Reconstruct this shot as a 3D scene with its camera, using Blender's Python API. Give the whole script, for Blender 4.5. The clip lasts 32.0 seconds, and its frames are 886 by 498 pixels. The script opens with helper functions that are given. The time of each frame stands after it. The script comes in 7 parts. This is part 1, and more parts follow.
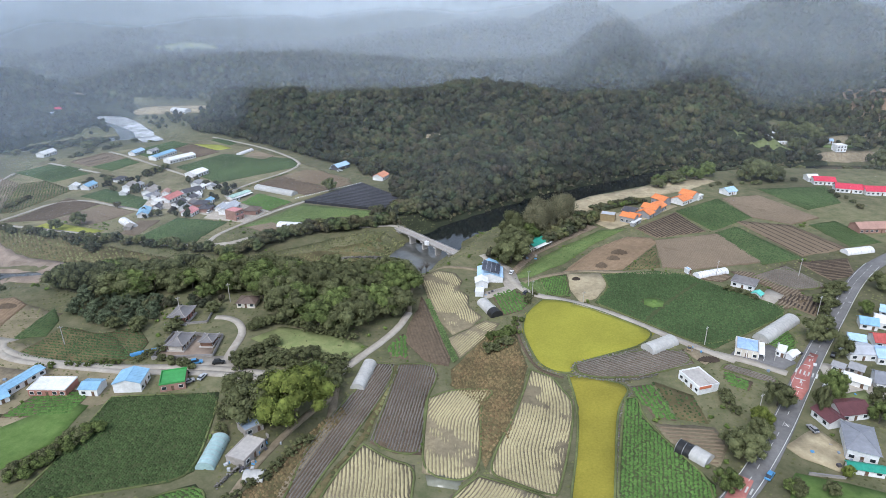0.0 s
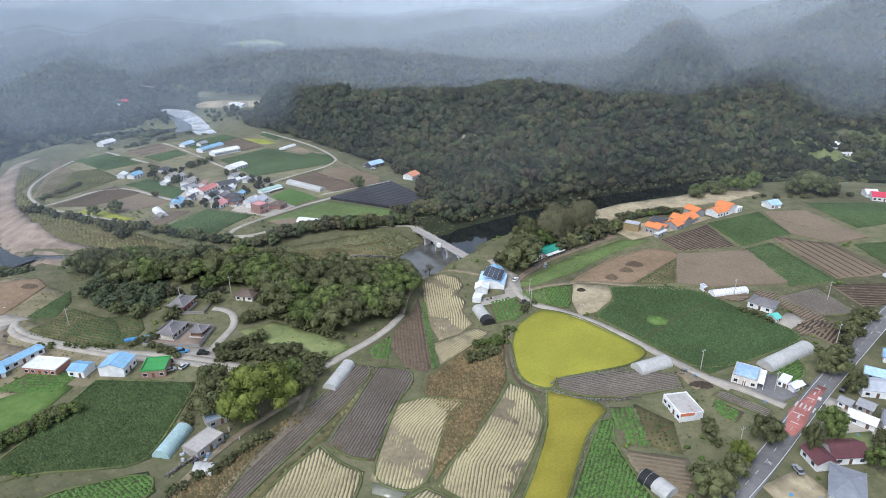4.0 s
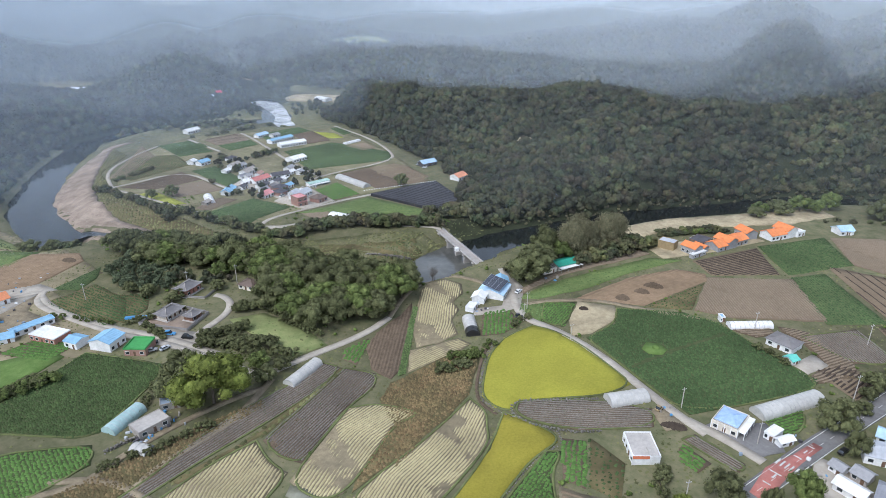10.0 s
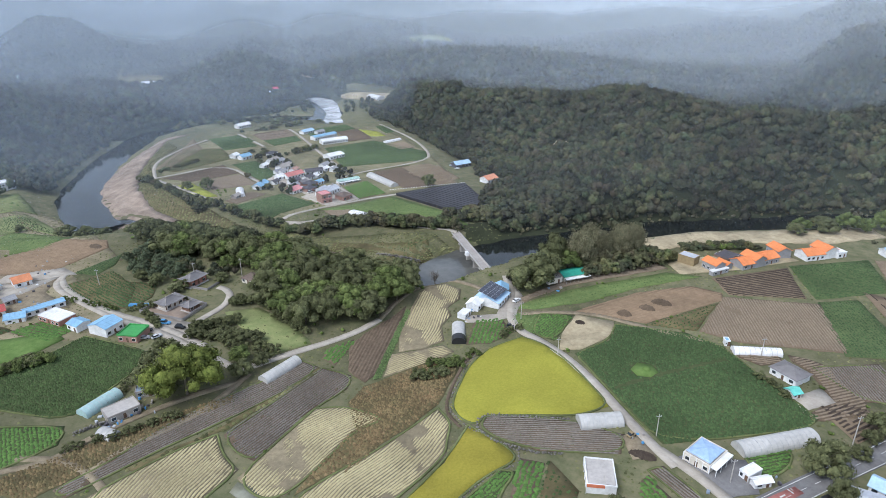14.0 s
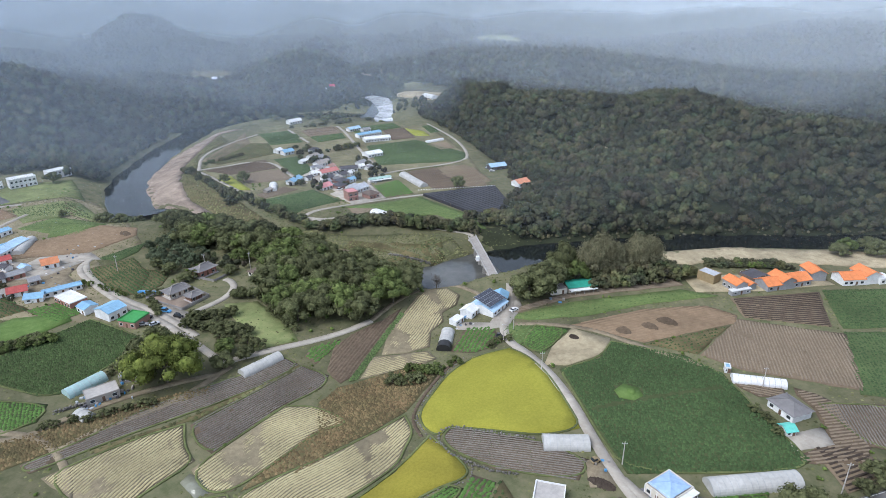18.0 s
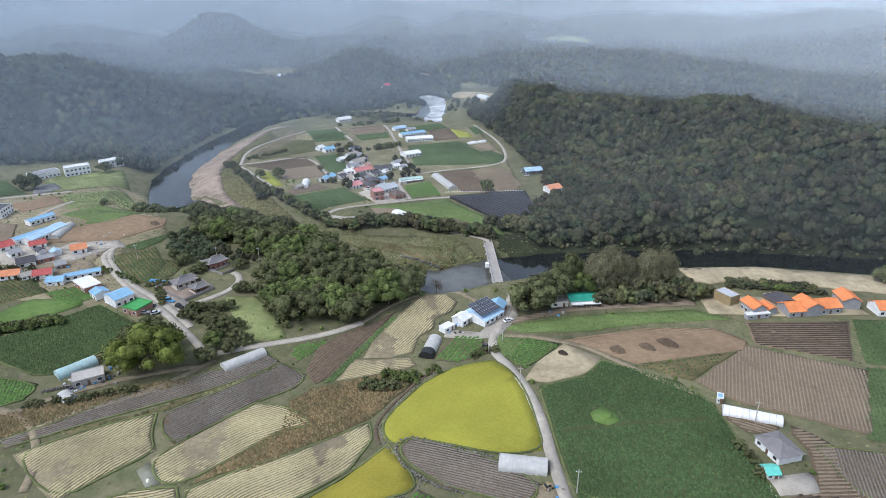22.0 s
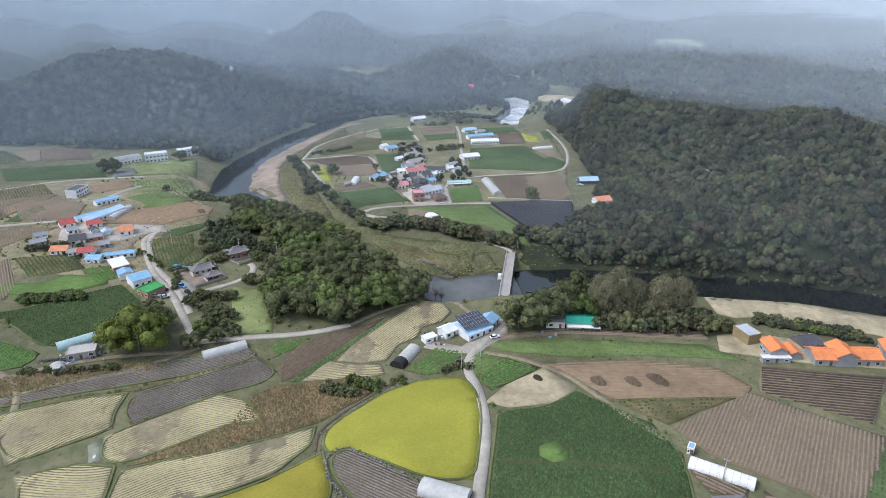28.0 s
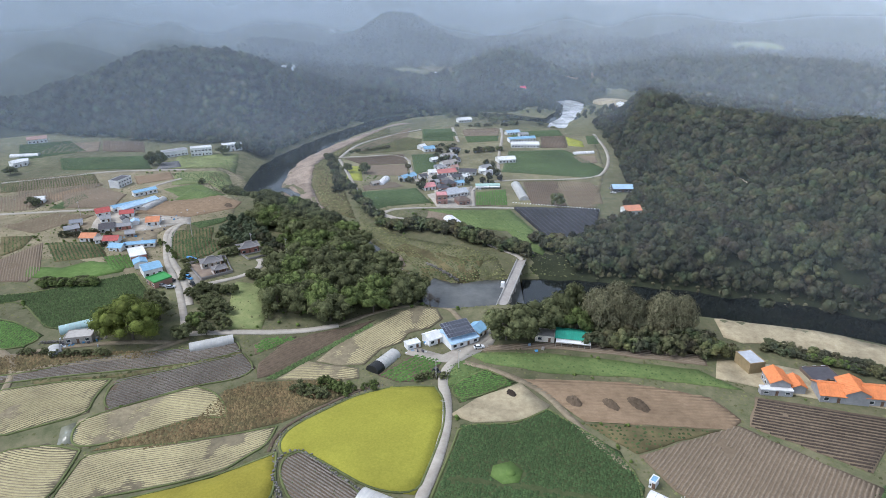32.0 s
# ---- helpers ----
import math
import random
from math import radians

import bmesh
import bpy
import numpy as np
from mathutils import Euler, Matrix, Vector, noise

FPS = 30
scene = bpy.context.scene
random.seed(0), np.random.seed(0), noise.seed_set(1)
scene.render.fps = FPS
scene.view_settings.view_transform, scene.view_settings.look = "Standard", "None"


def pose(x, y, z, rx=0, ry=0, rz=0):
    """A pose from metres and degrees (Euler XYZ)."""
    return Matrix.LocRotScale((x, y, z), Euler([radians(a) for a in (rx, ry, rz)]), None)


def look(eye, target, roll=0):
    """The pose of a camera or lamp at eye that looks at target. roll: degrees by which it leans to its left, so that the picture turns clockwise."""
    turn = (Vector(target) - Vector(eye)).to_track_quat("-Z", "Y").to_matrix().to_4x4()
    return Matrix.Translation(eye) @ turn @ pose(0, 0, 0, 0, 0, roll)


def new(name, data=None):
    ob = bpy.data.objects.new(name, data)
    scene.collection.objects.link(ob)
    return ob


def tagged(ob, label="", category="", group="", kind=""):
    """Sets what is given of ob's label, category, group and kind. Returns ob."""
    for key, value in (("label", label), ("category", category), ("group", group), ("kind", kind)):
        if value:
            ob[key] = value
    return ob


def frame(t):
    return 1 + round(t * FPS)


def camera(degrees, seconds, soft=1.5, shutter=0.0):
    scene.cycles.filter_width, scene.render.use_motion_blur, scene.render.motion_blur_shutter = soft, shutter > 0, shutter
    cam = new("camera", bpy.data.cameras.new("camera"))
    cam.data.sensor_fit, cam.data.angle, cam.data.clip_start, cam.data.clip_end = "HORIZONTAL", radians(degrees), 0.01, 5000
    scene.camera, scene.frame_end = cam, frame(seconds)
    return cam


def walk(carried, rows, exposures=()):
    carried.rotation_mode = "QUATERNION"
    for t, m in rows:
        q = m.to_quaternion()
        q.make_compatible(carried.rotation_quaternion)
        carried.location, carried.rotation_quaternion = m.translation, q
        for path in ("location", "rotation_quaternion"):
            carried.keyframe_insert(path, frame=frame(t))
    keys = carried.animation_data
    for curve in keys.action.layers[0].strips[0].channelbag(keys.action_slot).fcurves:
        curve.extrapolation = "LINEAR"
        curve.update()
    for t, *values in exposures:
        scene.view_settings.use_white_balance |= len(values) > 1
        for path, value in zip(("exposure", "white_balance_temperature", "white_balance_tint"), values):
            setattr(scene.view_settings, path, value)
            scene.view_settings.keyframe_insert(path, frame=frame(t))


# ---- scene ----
cam = camera(70.7, 32.0, soft=0.75)
METRES, EYE, TILT, LEAN, TURN = 285.25, 137.5, 0.0, 0.0, 0.0
ROWS = [
    (0.0, 0.0, 0.0, 0.0, -0.1, -22.74, 0.25),
    (0.5, 0.0148, 0.0024, -0.0, 0.84, -22.73, 0.25),
    (1.0, 0.031, 0.0052, 0.0, 1.87, -22.74, 0.24),
    (1.5, 0.0457, 0.008, 0.0001, 2.78, -22.75, 0.24),
    (2.0, 0.0616, 0.0112, 0.0001, 3.65, -22.76, 0.24),
    (2.5, 0.0761, 0.0145, 0.0002, 4.4, -22.78, 0.24),
    (3.0, 0.0919, 0.0181, 0.0, 5.28, -22.77, 0.25),
    (3.5, 0.1062, 0.0218, 0.0, 6.08, -22.79, 0.24),
    (5.5, 0.1673, 0.0396, 0.0001, 9.65, -22.84, 0.29),
    (6.0, 0.1824, 0.0448, -0.0, 10.57, -22.83, 0.29),
    (6.5, 0.1966, 0.05, -0.0001, 11.44, -22.85, 0.28),
    (7.0, 0.2118, 0.0557, -0.0002, 12.37, -22.86, 0.28),
    (7.5, 0.2256, 0.0613, -0.0001, 13.21, -22.88, 0.27),
    (8.0, 0.2406, 0.0676, -0.0001, 14.15, -22.87, 0.28),
    (8.5, 0.2543, 0.0734, -0.0003, 15.0, -22.89, 0.27),
    (9.0, 0.269, 0.0801, -0.0003, 15.93, -22.91, 0.26),
    (9.5, 0.2828, 0.0866, -0.0002, 16.79, -22.92, 0.26),
    (10.0, 0.2974, 0.0937, -0.0004, 17.73, -22.93, 0.28),
    (10.5, 0.3105, 0.1005, -0.0004, 18.56, -22.93, 0.27),
    (11.0, 0.3249, 0.1081, -0.0003, 19.45, -22.95, 0.27),
    (11.5, 0.3383, 0.1154, -0.0005, 20.28, -22.95, 0.28),
    (12.0, 0.3523, 0.1237, -0.0004, 21.2, -22.97, 0.28),
    (12.5, 0.3649, 0.1313, -0.0003, 22.07, -22.96, 0.28),
    (13.0, 0.3785, 0.1397, -0.0004, 22.95, -22.96, 0.28),
    (13.5, 0.3911, 0.1479, -0.0006, 23.82, -22.95, 0.29),
    (14.0, 0.4049, 0.157, -0.0007, 24.78, -22.96, 0.31),
    (14.5, 0.4173, 0.1654, -0.0009, 25.67, -22.95, 0.31),
    (16.5, 0.4674, 0.2024, -0.0012, 29.22, -22.94, 0.33),
    (17.0, 0.4798, 0.2127, -0.0012, 30.16, -22.95, 0.33),
    (17.5, 0.4912, 0.2223, -0.0015, 31.05, -22.95, 0.32),
    (18.0, 0.5036, 0.2327, -0.0019, 32.01, -22.96, 0.32),
    (18.5, 0.5145, 0.2427, -0.0018, 32.85, -22.95, 0.31),
    (19.0, 0.5264, 0.2539, -0.0019, 33.78, -22.95, 0.31),
    (19.5, 0.5374, 0.2642, -0.0019, 34.65, -22.96, 0.32),
    (20.0, 0.5489, 0.2755, -0.002, 35.54, -22.95, 0.32),
    (20.5, 0.559, 0.2861, -0.002, 36.4, -22.93, 0.32),
    (21.0, 0.5704, 0.2983, -0.0018, 37.41, -22.95, 0.33),
    (21.5, 0.5805, 0.3091, -0.0021, 38.31, -22.93, 0.32),
    (22.0, 0.5913, 0.3212, -0.0023, 39.23, -22.93, 0.34),
    (22.5, 0.601, 0.3327, -0.0023, 40.06, -22.9, 0.33),
    (23.0, 0.6113, 0.3449, -0.0025, 40.94, -22.89, 0.33),
    (23.5, 0.6208, 0.3567, -0.0025, 41.82, -22.88, 0.33),
    (24.0, 0.6306, 0.3699, -0.0021, 42.78, -22.9, 0.34),
    (24.5, 0.6395, 0.3815, -0.0026, 43.72, -22.87, 0.34),
    (25.0, 0.649, 0.3948, -0.0027, 44.77, -22.88, 0.34),
    (25.5, 0.6577, 0.4072, -0.0032, 45.69, -22.87, 0.35),
    (27.5, 0.693, 0.4592, -0.0021, 49.35, -22.88, 0.39),
    (28.0, 0.7011, 0.4731, -0.0023, 50.26, -22.86, 0.38),
    (28.5, 0.7086, 0.4864, -0.0027, 51.09, -22.85, 0.4),
    (29.0, 0.7163, 0.5006, -0.0026, 51.93, -22.85, 0.4),
    (29.5, 0.7233, 0.5137, -0.003, 52.67, -22.84, 0.41),
    (30.0, 0.7304, 0.5282, -0.0028, 53.51, -22.86, 0.41),
    (30.5, 0.7371, 0.5416, -0.0034, 54.33, -22.83, 0.43),
    (31.0, 0.7439, 0.5564, -0.0036, 55.31, -22.83, 0.44),
    (31.5, 0.75, 0.57, -0.0039, 56.25, -22.8, 0.45),
    (32.0, 0.7565, 0.5853, -0.0042, 57.27, -22.78, 0.45),
]
walk(cam, [(t, pose(0, 0, EYE, TILT, LEAN, TURN) @ pose(METRES * x, METRES * y, METRES * z, 90 + pitch, roll, yaw)) for t, x, y, z, yaw, pitch, roll in ROWS],
     exposures=[(0.0, 0.69, 6020, 10), (32.0, 0.69, 6020, 10)])

SKY = bpy.data.worlds.new("overcast_sky")
scene.world = SKY
SKY.use_nodes = True
_n = SKY.node_tree.nodes
_sky = _n.new("ShaderNodeTexSky")
_sky.sky_type, _sky.sun_disc = "NISHITA", False
_sky.sun_elevation, _sky.sun_rotation = radians(52), radians(205)
_sky.air_density, _sky.dust_density, _sky.ozone_density = 1.0, 1.0, 1.5
_grey = _n.new("ShaderNodeHueSaturation")
_grey.inputs["Saturation"].default_value = 0.5
SKY.node_tree.links.new(_sky.outputs[0], _grey.inputs["Color"])
SKY.node_tree.links.new(_grey.outputs[0], _n["Background"].inputs[0])
_n["Background"].inputs[1].default_value = 0.15
SUN = new("sun", bpy.data.lights.new("sun", "SUN"))
SUN.data.energy, SUN.data.angle, SUN.data.color = 1.5, radians(30), (1.0, 0.97, 0.93)
SUN.matrix_world = look((-300, -500, 800), (0, 0, 0))

# ---------------------------------------------------------------- materials
def mat(name, a, b, scale=0.5, big=0.02, amount=0.25, rough=0.9, bump=0.3, spread=0.0, metal=0.0, spec=0.25, fine=6.0, drift=0.0, each=0.0, tone_of=""):
    """Two colours mixed by a grain, toned by a broad noise, with relief; spread varies piece by piece."""
    m = bpy.data.materials.new(name)
    m.use_nodes = True
    t = m.node_tree
    n, link = t.nodes, t.links.new
    p = n["Principled BSDF"]
    co = n.new("ShaderNodeTexCoord")
    g = n.new("ShaderNodeTexNoise")
    g.inputs["Scale"].default_value, g.inputs["Detail"].default_value, g.inputs["Roughness"].default_value = scale, fine, 0.74
    link(co.outputs["Object"], g.inputs["Vector"])
    ramp = n.new("ShaderNodeValToRGB")
    ramp.color_ramp.elements[0].position, ramp.color_ramp.elements[1].position = 0.32, 0.68
    ramp.color_ramp.elements[0].color, ramp.color_ramp.elements[1].color = (*a, 1), (*b, 1)
    link(g.outputs["Fac"], ramp.inputs[0])
    w = n.new("ShaderNodeTexNoise")
    w.inputs["Scale"].default_value, w.inputs["Detail"].default_value = big, 3
    link(co.outputs["Object"], w.inputs["Vector"])
    tone = n.new("ShaderNodeMapRange")
    tone.inputs["From Min"].default_value, tone.inputs["From Max"].default_value = 0.3, 0.7
    tone.inputs["To Min"].default_value, tone.inputs["To Max"].default_value = 1 - amount, 1 + amount
    link(w.outputs["Fac"], tone.inputs["Value"])
    value = tone.outputs[0]
    if spread:
        geo = n.new("ShaderNodeNewGeometry")
        r = n.new("ShaderNodeMapRange")
        r.inputs["To Min"].default_value, r.inputs["To Max"].default_value = 1 - spread, 1 + spread
        link(geo.outputs["Random Per Island"], r.inputs["Value"])
        x = n.new("ShaderNodeMath")
        x.operation = "MULTIPLY"
        link(r.outputs[0], x.inputs[0])
        link(value, x.inputs[1])
        value = x.outputs[0]
    for amount, source, out in ((each, "ShaderNodeObjectInfo", "Random"), (0.42 if tone_of else 0, "ShaderNodeAttribute", "Fac")):
        if amount:
            src, r, x = n.new(source), n.new("ShaderNodeMapRange"), n.new("ShaderNodeMath")
            if tone_of:
                src.attribute_name = tone_of
            r.inputs["To Min"].default_value, r.inputs["To Max"].default_value = 1 - amount, 1 + amount
            x.operation = "MULTIPLY"
            link(src.outputs[out], r.inputs["Value"])
            link(r.outputs[0], x.inputs[0])
            link(value, x.inputs[1])
            value = x.outputs[0]
    hs = n.new("ShaderNodeHueSaturation")
    link(ramp.outputs[0], hs.inputs["Color"])
    if tone_of:
        sat = n.new("ShaderNodeMapRange")
        sat.inputs["To Min"].default_value, sat.inputs["To Max"].default_value = 0.75, 1.1
        link(src.outputs["Fac"], sat.inputs["Value"])
        link(sat.outputs[0], hs.inputs["Saturation"])
    link(value, hs.inputs["Value"])
    if drift:
        hn, hr = n.new("ShaderNodeTexNoise"), n.new("ShaderNodeMapRange")
        hn.inputs["Scale"].default_value, hn.inputs["Detail"].default_value = 0.11, 2
        hr.inputs["From Min"].default_value, hr.inputs["From Max"].default_value = 0.3, 0.7
        hr.inputs["To Min"].default_value, hr.inputs["To Max"].default_value = 0.5 - drift * 1.4, 0.5 + drift * 0.6
        link(co.outputs["Object"], hn.inputs["Vector"])
        link(hn.outputs["Fac"], hr.inputs["Value"])
        link(hr.outputs[0], hs.inputs["Hue"])
    link(hs.outputs[0], p.inputs["Base Color"])
    p.inputs["Roughness"].default_value, p.inputs["Metallic"].default_value = rough, metal
    p.inputs["Specular IOR Level"].default_value = spec
    if bump:
        bp = n.new("ShaderNodeBump")
        bp.inputs["Strength"].default_value, bp.inputs["Distance"].default_value = bump, 0.3
        link(g.outputs["Fac"], bp.inputs["Height"])
        link(bp.outputs[0], p.inputs["Normal"])
    return m


M = {
    "ground": mat("meadow_ground", (0.080, 0.093, 0.042), (0.185, 0.165, 0.098), 0.16, 0.012, 0.35, bump=0.5, fine=10),
    "rice_ripe": mat("ripe_rice", (0.235, 0.23, 0.028), (0.335, 0.315, 0.05), 1.1, 0.05, 0.12, bump=0.5, fine=10),
    "rice_dark": mat("ripening_rice", (0.225, 0.20, 0.024), (0.32, 0.275, 0.045), 1.1, 0.05, 0.14, bump=0.5, fine=10),
    "straw": mat("cut_straw", (0.33, 0.28, 0.15), (0.50, 0.44, 0.255), 0.9, 0.05, 0.2, bump=0.4, fine=8),
    "stubble": mat("stubble_soil", (0.15, 0.125, 0.083), (0.28, 0.235, 0.15), 0.4, 0.04, 0.35, bump=0.4, fine=10),
    "soil": mat("tilled_soil", (0.155, 0.117, 0.078), (0.22, 0.168, 0.115), 0.9, 0.03, 0.1, bump=0.5, fine=10),
    "soil_ridge": mat("ridge_soil", (0.175, 0.137, 0.098), (0.27, 0.215, 0.155), 0.9, 0.03, 0.12, bump=0.5, fine=10),
    "soil_dark": mat("dark_tilled_soil", (0.085, 0.064, 0.043), (0.165, 0.122, 0.085), 0.5, 0.03, 0.2, bump=0.5, fine=10),
    "soil_orange": mat("orange_tilled_soil", (0.195, 0.135, 0.083), (0.30, 0.215, 0.138), 0.3, 0.03, 0.18, bump=0.4, fine=10),
    "dryland": mat("dry_village_ground", (0.165, 0.15, 0.085), (0.32, 0.265, 0.175), 0.13, 0.03, 0.25, bump=0.4, fine=10),
    "dryvillage": mat("trodden_garden_ground", (0.125, 0.13, 0.062), (0.245, 0.208, 0.13), 0.15, 0.04, 0.25, bump=0.4, fine=10),
    "sand": mat("pale_sand", (0.27, 0.22, 0.14), (0.47, 0.40, 0.265), 0.3, 0.07, 0.25, bump=0.4, fine=10),
    "gravel": mat("river_gravel", (0.20, 0.15, 0.115), (0.36, 0.29, 0.23), 0.12, 0.03, 0.25, bump=0.6, fine=12),
    "film_grey": mat("mulch_film", (0.10, 0.087, 0.075), (0.24, 0.215, 0.185), 1.5, 0.05, 0.25, rough=0.7, bump=0.3, spec=0.25),
    "film_dark": mat("dark_mulch_film", (0.045, 0.035, 0.028), (0.085, 0.066, 0.052), 1.0, 0.05, 0.25, rough=0.85, bump=0.3, spec=0.15),
    "crop": mat("crop_leaves", (0.038, 0.066, 0.026), (0.074, 0.118, 0.044), 0.9, 0.03, 0.2, bump=0, spread=0.25),
    "crop_dark": mat("dark_crop_leaves", (0.035, 0.06, 0.02), (0.075, 0.11, 0.04), 0.9, 0.03, 0.2, bump=0, spread=0.35),
    "crop_bright": mat("bright_crop_leaves", (0.062, 0.102, 0.034), (0.125, 0.18, 0.066), 0.9, 0.05, 0.2, bump=0, spread=0.3),
    "crop_vivid": mat("vivid_crop_leaves", (0.06, 0.125, 0.03), (0.115, 0.205, 0.052), 0.9, 0.05, 0.2, bump=0, spread=0.22),
    "crop_floor": mat("crop_field_floor", (0.062, 0.09, 0.036), (0.105, 0.135, 0.056), 0.4, 0.03, 0.25, bump=0.4, fine=10),
    "bund": mat("bund_grass", (0.085, 0.10, 0.04), (0.16, 0.18, 0.07), 0.25, 0.05, 0.35, bump=0.5, fine=10),
    "crop_soil": mat("crop_floor", (0.04, 0.06, 0.02), (0.09, 0.10, 0.045), 0.5, 0.03, 0.2, bump=0.4, fine=10),
    "grass": mat("grass", (0.085, 0.13, 0.04), (0.16, 0.20, 0.07), 0.35, 0.03, 0.25, bump=0.5, fine=12),
    "lawn": mat("bright_lawn", (0.075, 0.135, 0.03), (0.14, 0.205, 0.06), 0.35, 0.06, 0.25, bump=0.4, fine=12),
    "dry_lawn": mat("dry_lawn", (0.13, 0.17, 0.06), (0.24, 0.25, 0.11), 0.3, 0.05, 0.3, bump=0.4, fine=12),
    "weeds": mat("dry_weeds", (0.085, 0.085, 0.036), (0.17, 0.13, 0.068), 0.25, 0.06, 0.35, bump=0.6, fine=12),
    "scrub": mat("weed_tufts", (0.10, 0.088, 0.042), (0.195, 0.135, 0.07), 0.12, 0.05, 0.3, bump=0, spread=0.4),
    "tuft": mat("grass_tufts", (0.085, 0.095, 0.037), (0.17, 0.165, 0.075), 0.08, 0.02, 0.3, bump=0, spread=0.4),
    "rape": mat("yellow_green_crop", (0.22, 0.25, 0.04), (0.36, 0.36, 0.07), 0.6, 0.05, 0.2, bump=0.4),
    "asphalt": mat("asphalt", (0.14, 0.135, 0.135), (0.21, 0.205, 0.20), 0.6, 0.06, 0.15, rough=0.85, bump=0.1),
    "concrete": mat("road_concrete", (0.32, 0.285, 0.24), (0.45, 0.41, 0.35), 0.3, 0.05, 0.15, bump=0.1),
    "dirt": mat("dirt_track", (0.17, 0.135, 0.09), (0.30, 0.25, 0.17), 0.4, 0.05, 0.2, bump=0.4),
    "white_line": mat("road_paint", (0.70, 0.70, 0.68), (0.82, 0.82, 0.80), 1.0, 0.1, 0.1, bump=0),
    "red_line": mat("red_road_paint", (0.36, 0.13, 0.11), (0.46, 0.20, 0.17), 0.8, 0.1, 0.15, bump=0),
    "leaf": mat("tree_leaves", (0.056, 0.075, 0.033), (0.122, 0.142, 0.064), 0.35, 0.05, 0.2, bump=0, spread=0.4),
    "leaf_light": mat("light_tree_leaves", (0.065, 0.105, 0.024), (0.145, 0.19, 0.05), 0.35, 0.05, 0.2, bump=0, spread=0.35),
    "leaf_yellow": mat("yellowing_leaves", (0.085, 0.11, 0.016), (0.19, 0.205, 0.032), 0.35, 0.1, 0.2, bump=0, spread=0.35),
    "crown_leaf_pale": mat("pale_grey_leaves", (0.12, 0.115, 0.065), (0.20, 0.188, 0.115), 7.0, 1.8, 0.2, bump=0, spread=0.35, each=0.15),
    "crown_leaf_pine": mat("pine_needles", (0.066, 0.086, 0.050), (0.135, 0.16, 0.09), 7.0, 1.8, 0.2, bump=0, spread=0.3, each=0.2),
    "crown_leaf": mat("crown_tree_leaves", (0.066, 0.077, 0.034), (0.150, 0.156, 0.070), 7.0, 1.8, 0.25, bump=0, spread=0.28, each=0.25),
    "crown_leaf_light": mat("crown_light_tree_leaves", (0.062, 0.090, 0.026), (0.138, 0.165, 0.052), 7.0, 1.8, 0.25, bump=0, spread=0.35, each=0.22),
    "crown_leaf_yellow": mat("crown_yellowing_leaves", (0.085, 0.115, 0.022), (0.19, 0.215, 0.05), 7.0, 1.8, 0.25, bump=0, spread=0.35, each=0.22),
    "bank_leaf": mat("river_bank_leaves", (0.052, 0.066, 0.03), (0.12, 0.13, 0.062), 0.35, 0.04, 0.25, bump=0, spread=0.25, drift=0.06, tone_of="tone"),
    "forest": mat("forest_leaves", (0.032, 0.041, 0.021), (0.082, 0.088, 0.046), 0.06, 0.012, 0.25, bump=0, spread=0.25, drift=0.07, tone_of="tone"),
    "bank_brush": mat("dry_bank_brush", (0.075, 0.075, 0.040), (0.165, 0.145, 0.085), 0.12, 0.03, 0.25, bump=0, spread=0.3, tone_of="tone"),
    "forest_floor": mat("forest_floor", (0.02, 0.026, 0.012), (0.045, 0.05, 0.024), 0.2, 0.02, 0.2, bump=0.4),
    "bark": mat("bark", (0.06, 0.05, 0.04), (0.14, 0.12, 0.10), 3.0, 0.5, 0.2, bump=0.6),
    "water": mat("river_water", (0.010, 0.013, 0.013), (0.018, 0.021, 0.02), 0.1, 0.02, 0.2, rough=0.06, bump=0.02, spec=0.5),
    # riffled shallows; the sky's white glare on them is put into the base colour
    "glare_riffle": mat("shallow_water_sky_glare", (0.22, 0.23, 0.24), (0.78, 0.79, 0.80), 0.05, 0.02, 0.12, rough=0.25, bump=0.05, spec=0.5, fine=3),
    "shallow": mat("shallow_water", (0.05, 0.052, 0.05), (0.11, 0.11, 0.10), 0.05, 0.02, 0.3, rough=0.08, bump=0.02, spec=0.5),
    "mud_water": mat("muddy_water", (0.17, 0.17, 0.125), (0.25, 0.25, 0.19), 0.3, 0.1, 0.15, rough=0.15, bump=0.02, spec=0.5),
    "rock": mat("grey_rock", (0.11, 0.10, 0.09), (0.25, 0.235, 0.21), 0.4, 0.05, 0.25, bump=0.7, spread=0.25),
    "shade_net": mat("black_shade_net", (0.022, 0.022, 0.026), (0.045, 0.045, 0.052), 0.6, 0.05, 0.2, rough=0.7, bump=0.2),
    "shade_gap": mat("shade_net_seam", (0.055, 0.055, 0.062), (0.10, 0.10, 0.11), 0.6, 0.05, 0.2, bump=0.2),
    "glass": mat("window_glass", (0.02, 0.025, 0.03), (0.05, 0.06, 0.07), 0.6, 0.2, 0.2, rough=0.12, bump=0, spec=0.6),
    "solar": mat("solar_cell", (0.04, 0.045, 0.062), (0.062, 0.068, 0.088), 0.5, 0.2, 0.2, rough=0.3, bump=0, spec=0.5),
    "wood": mat("dark_wood", (0.10, 0.06, 0.04), (0.20, 0.13, 0.09), 2.0, 0.3, 0.2, bump=0.3),
    "steel": mat("galvanised_steel", (0.35, 0.36, 0.37), (0.5, 0.51, 0.52), 2.0, 0.3, 0.15, rough=0.45, metal=0.6, bump=0),
    "rubber": mat("rubber", (0.02, 0.02, 0.02), (0.04, 0.04, 0.04), 4.0, 0.5, 0.1, bump=0),
}
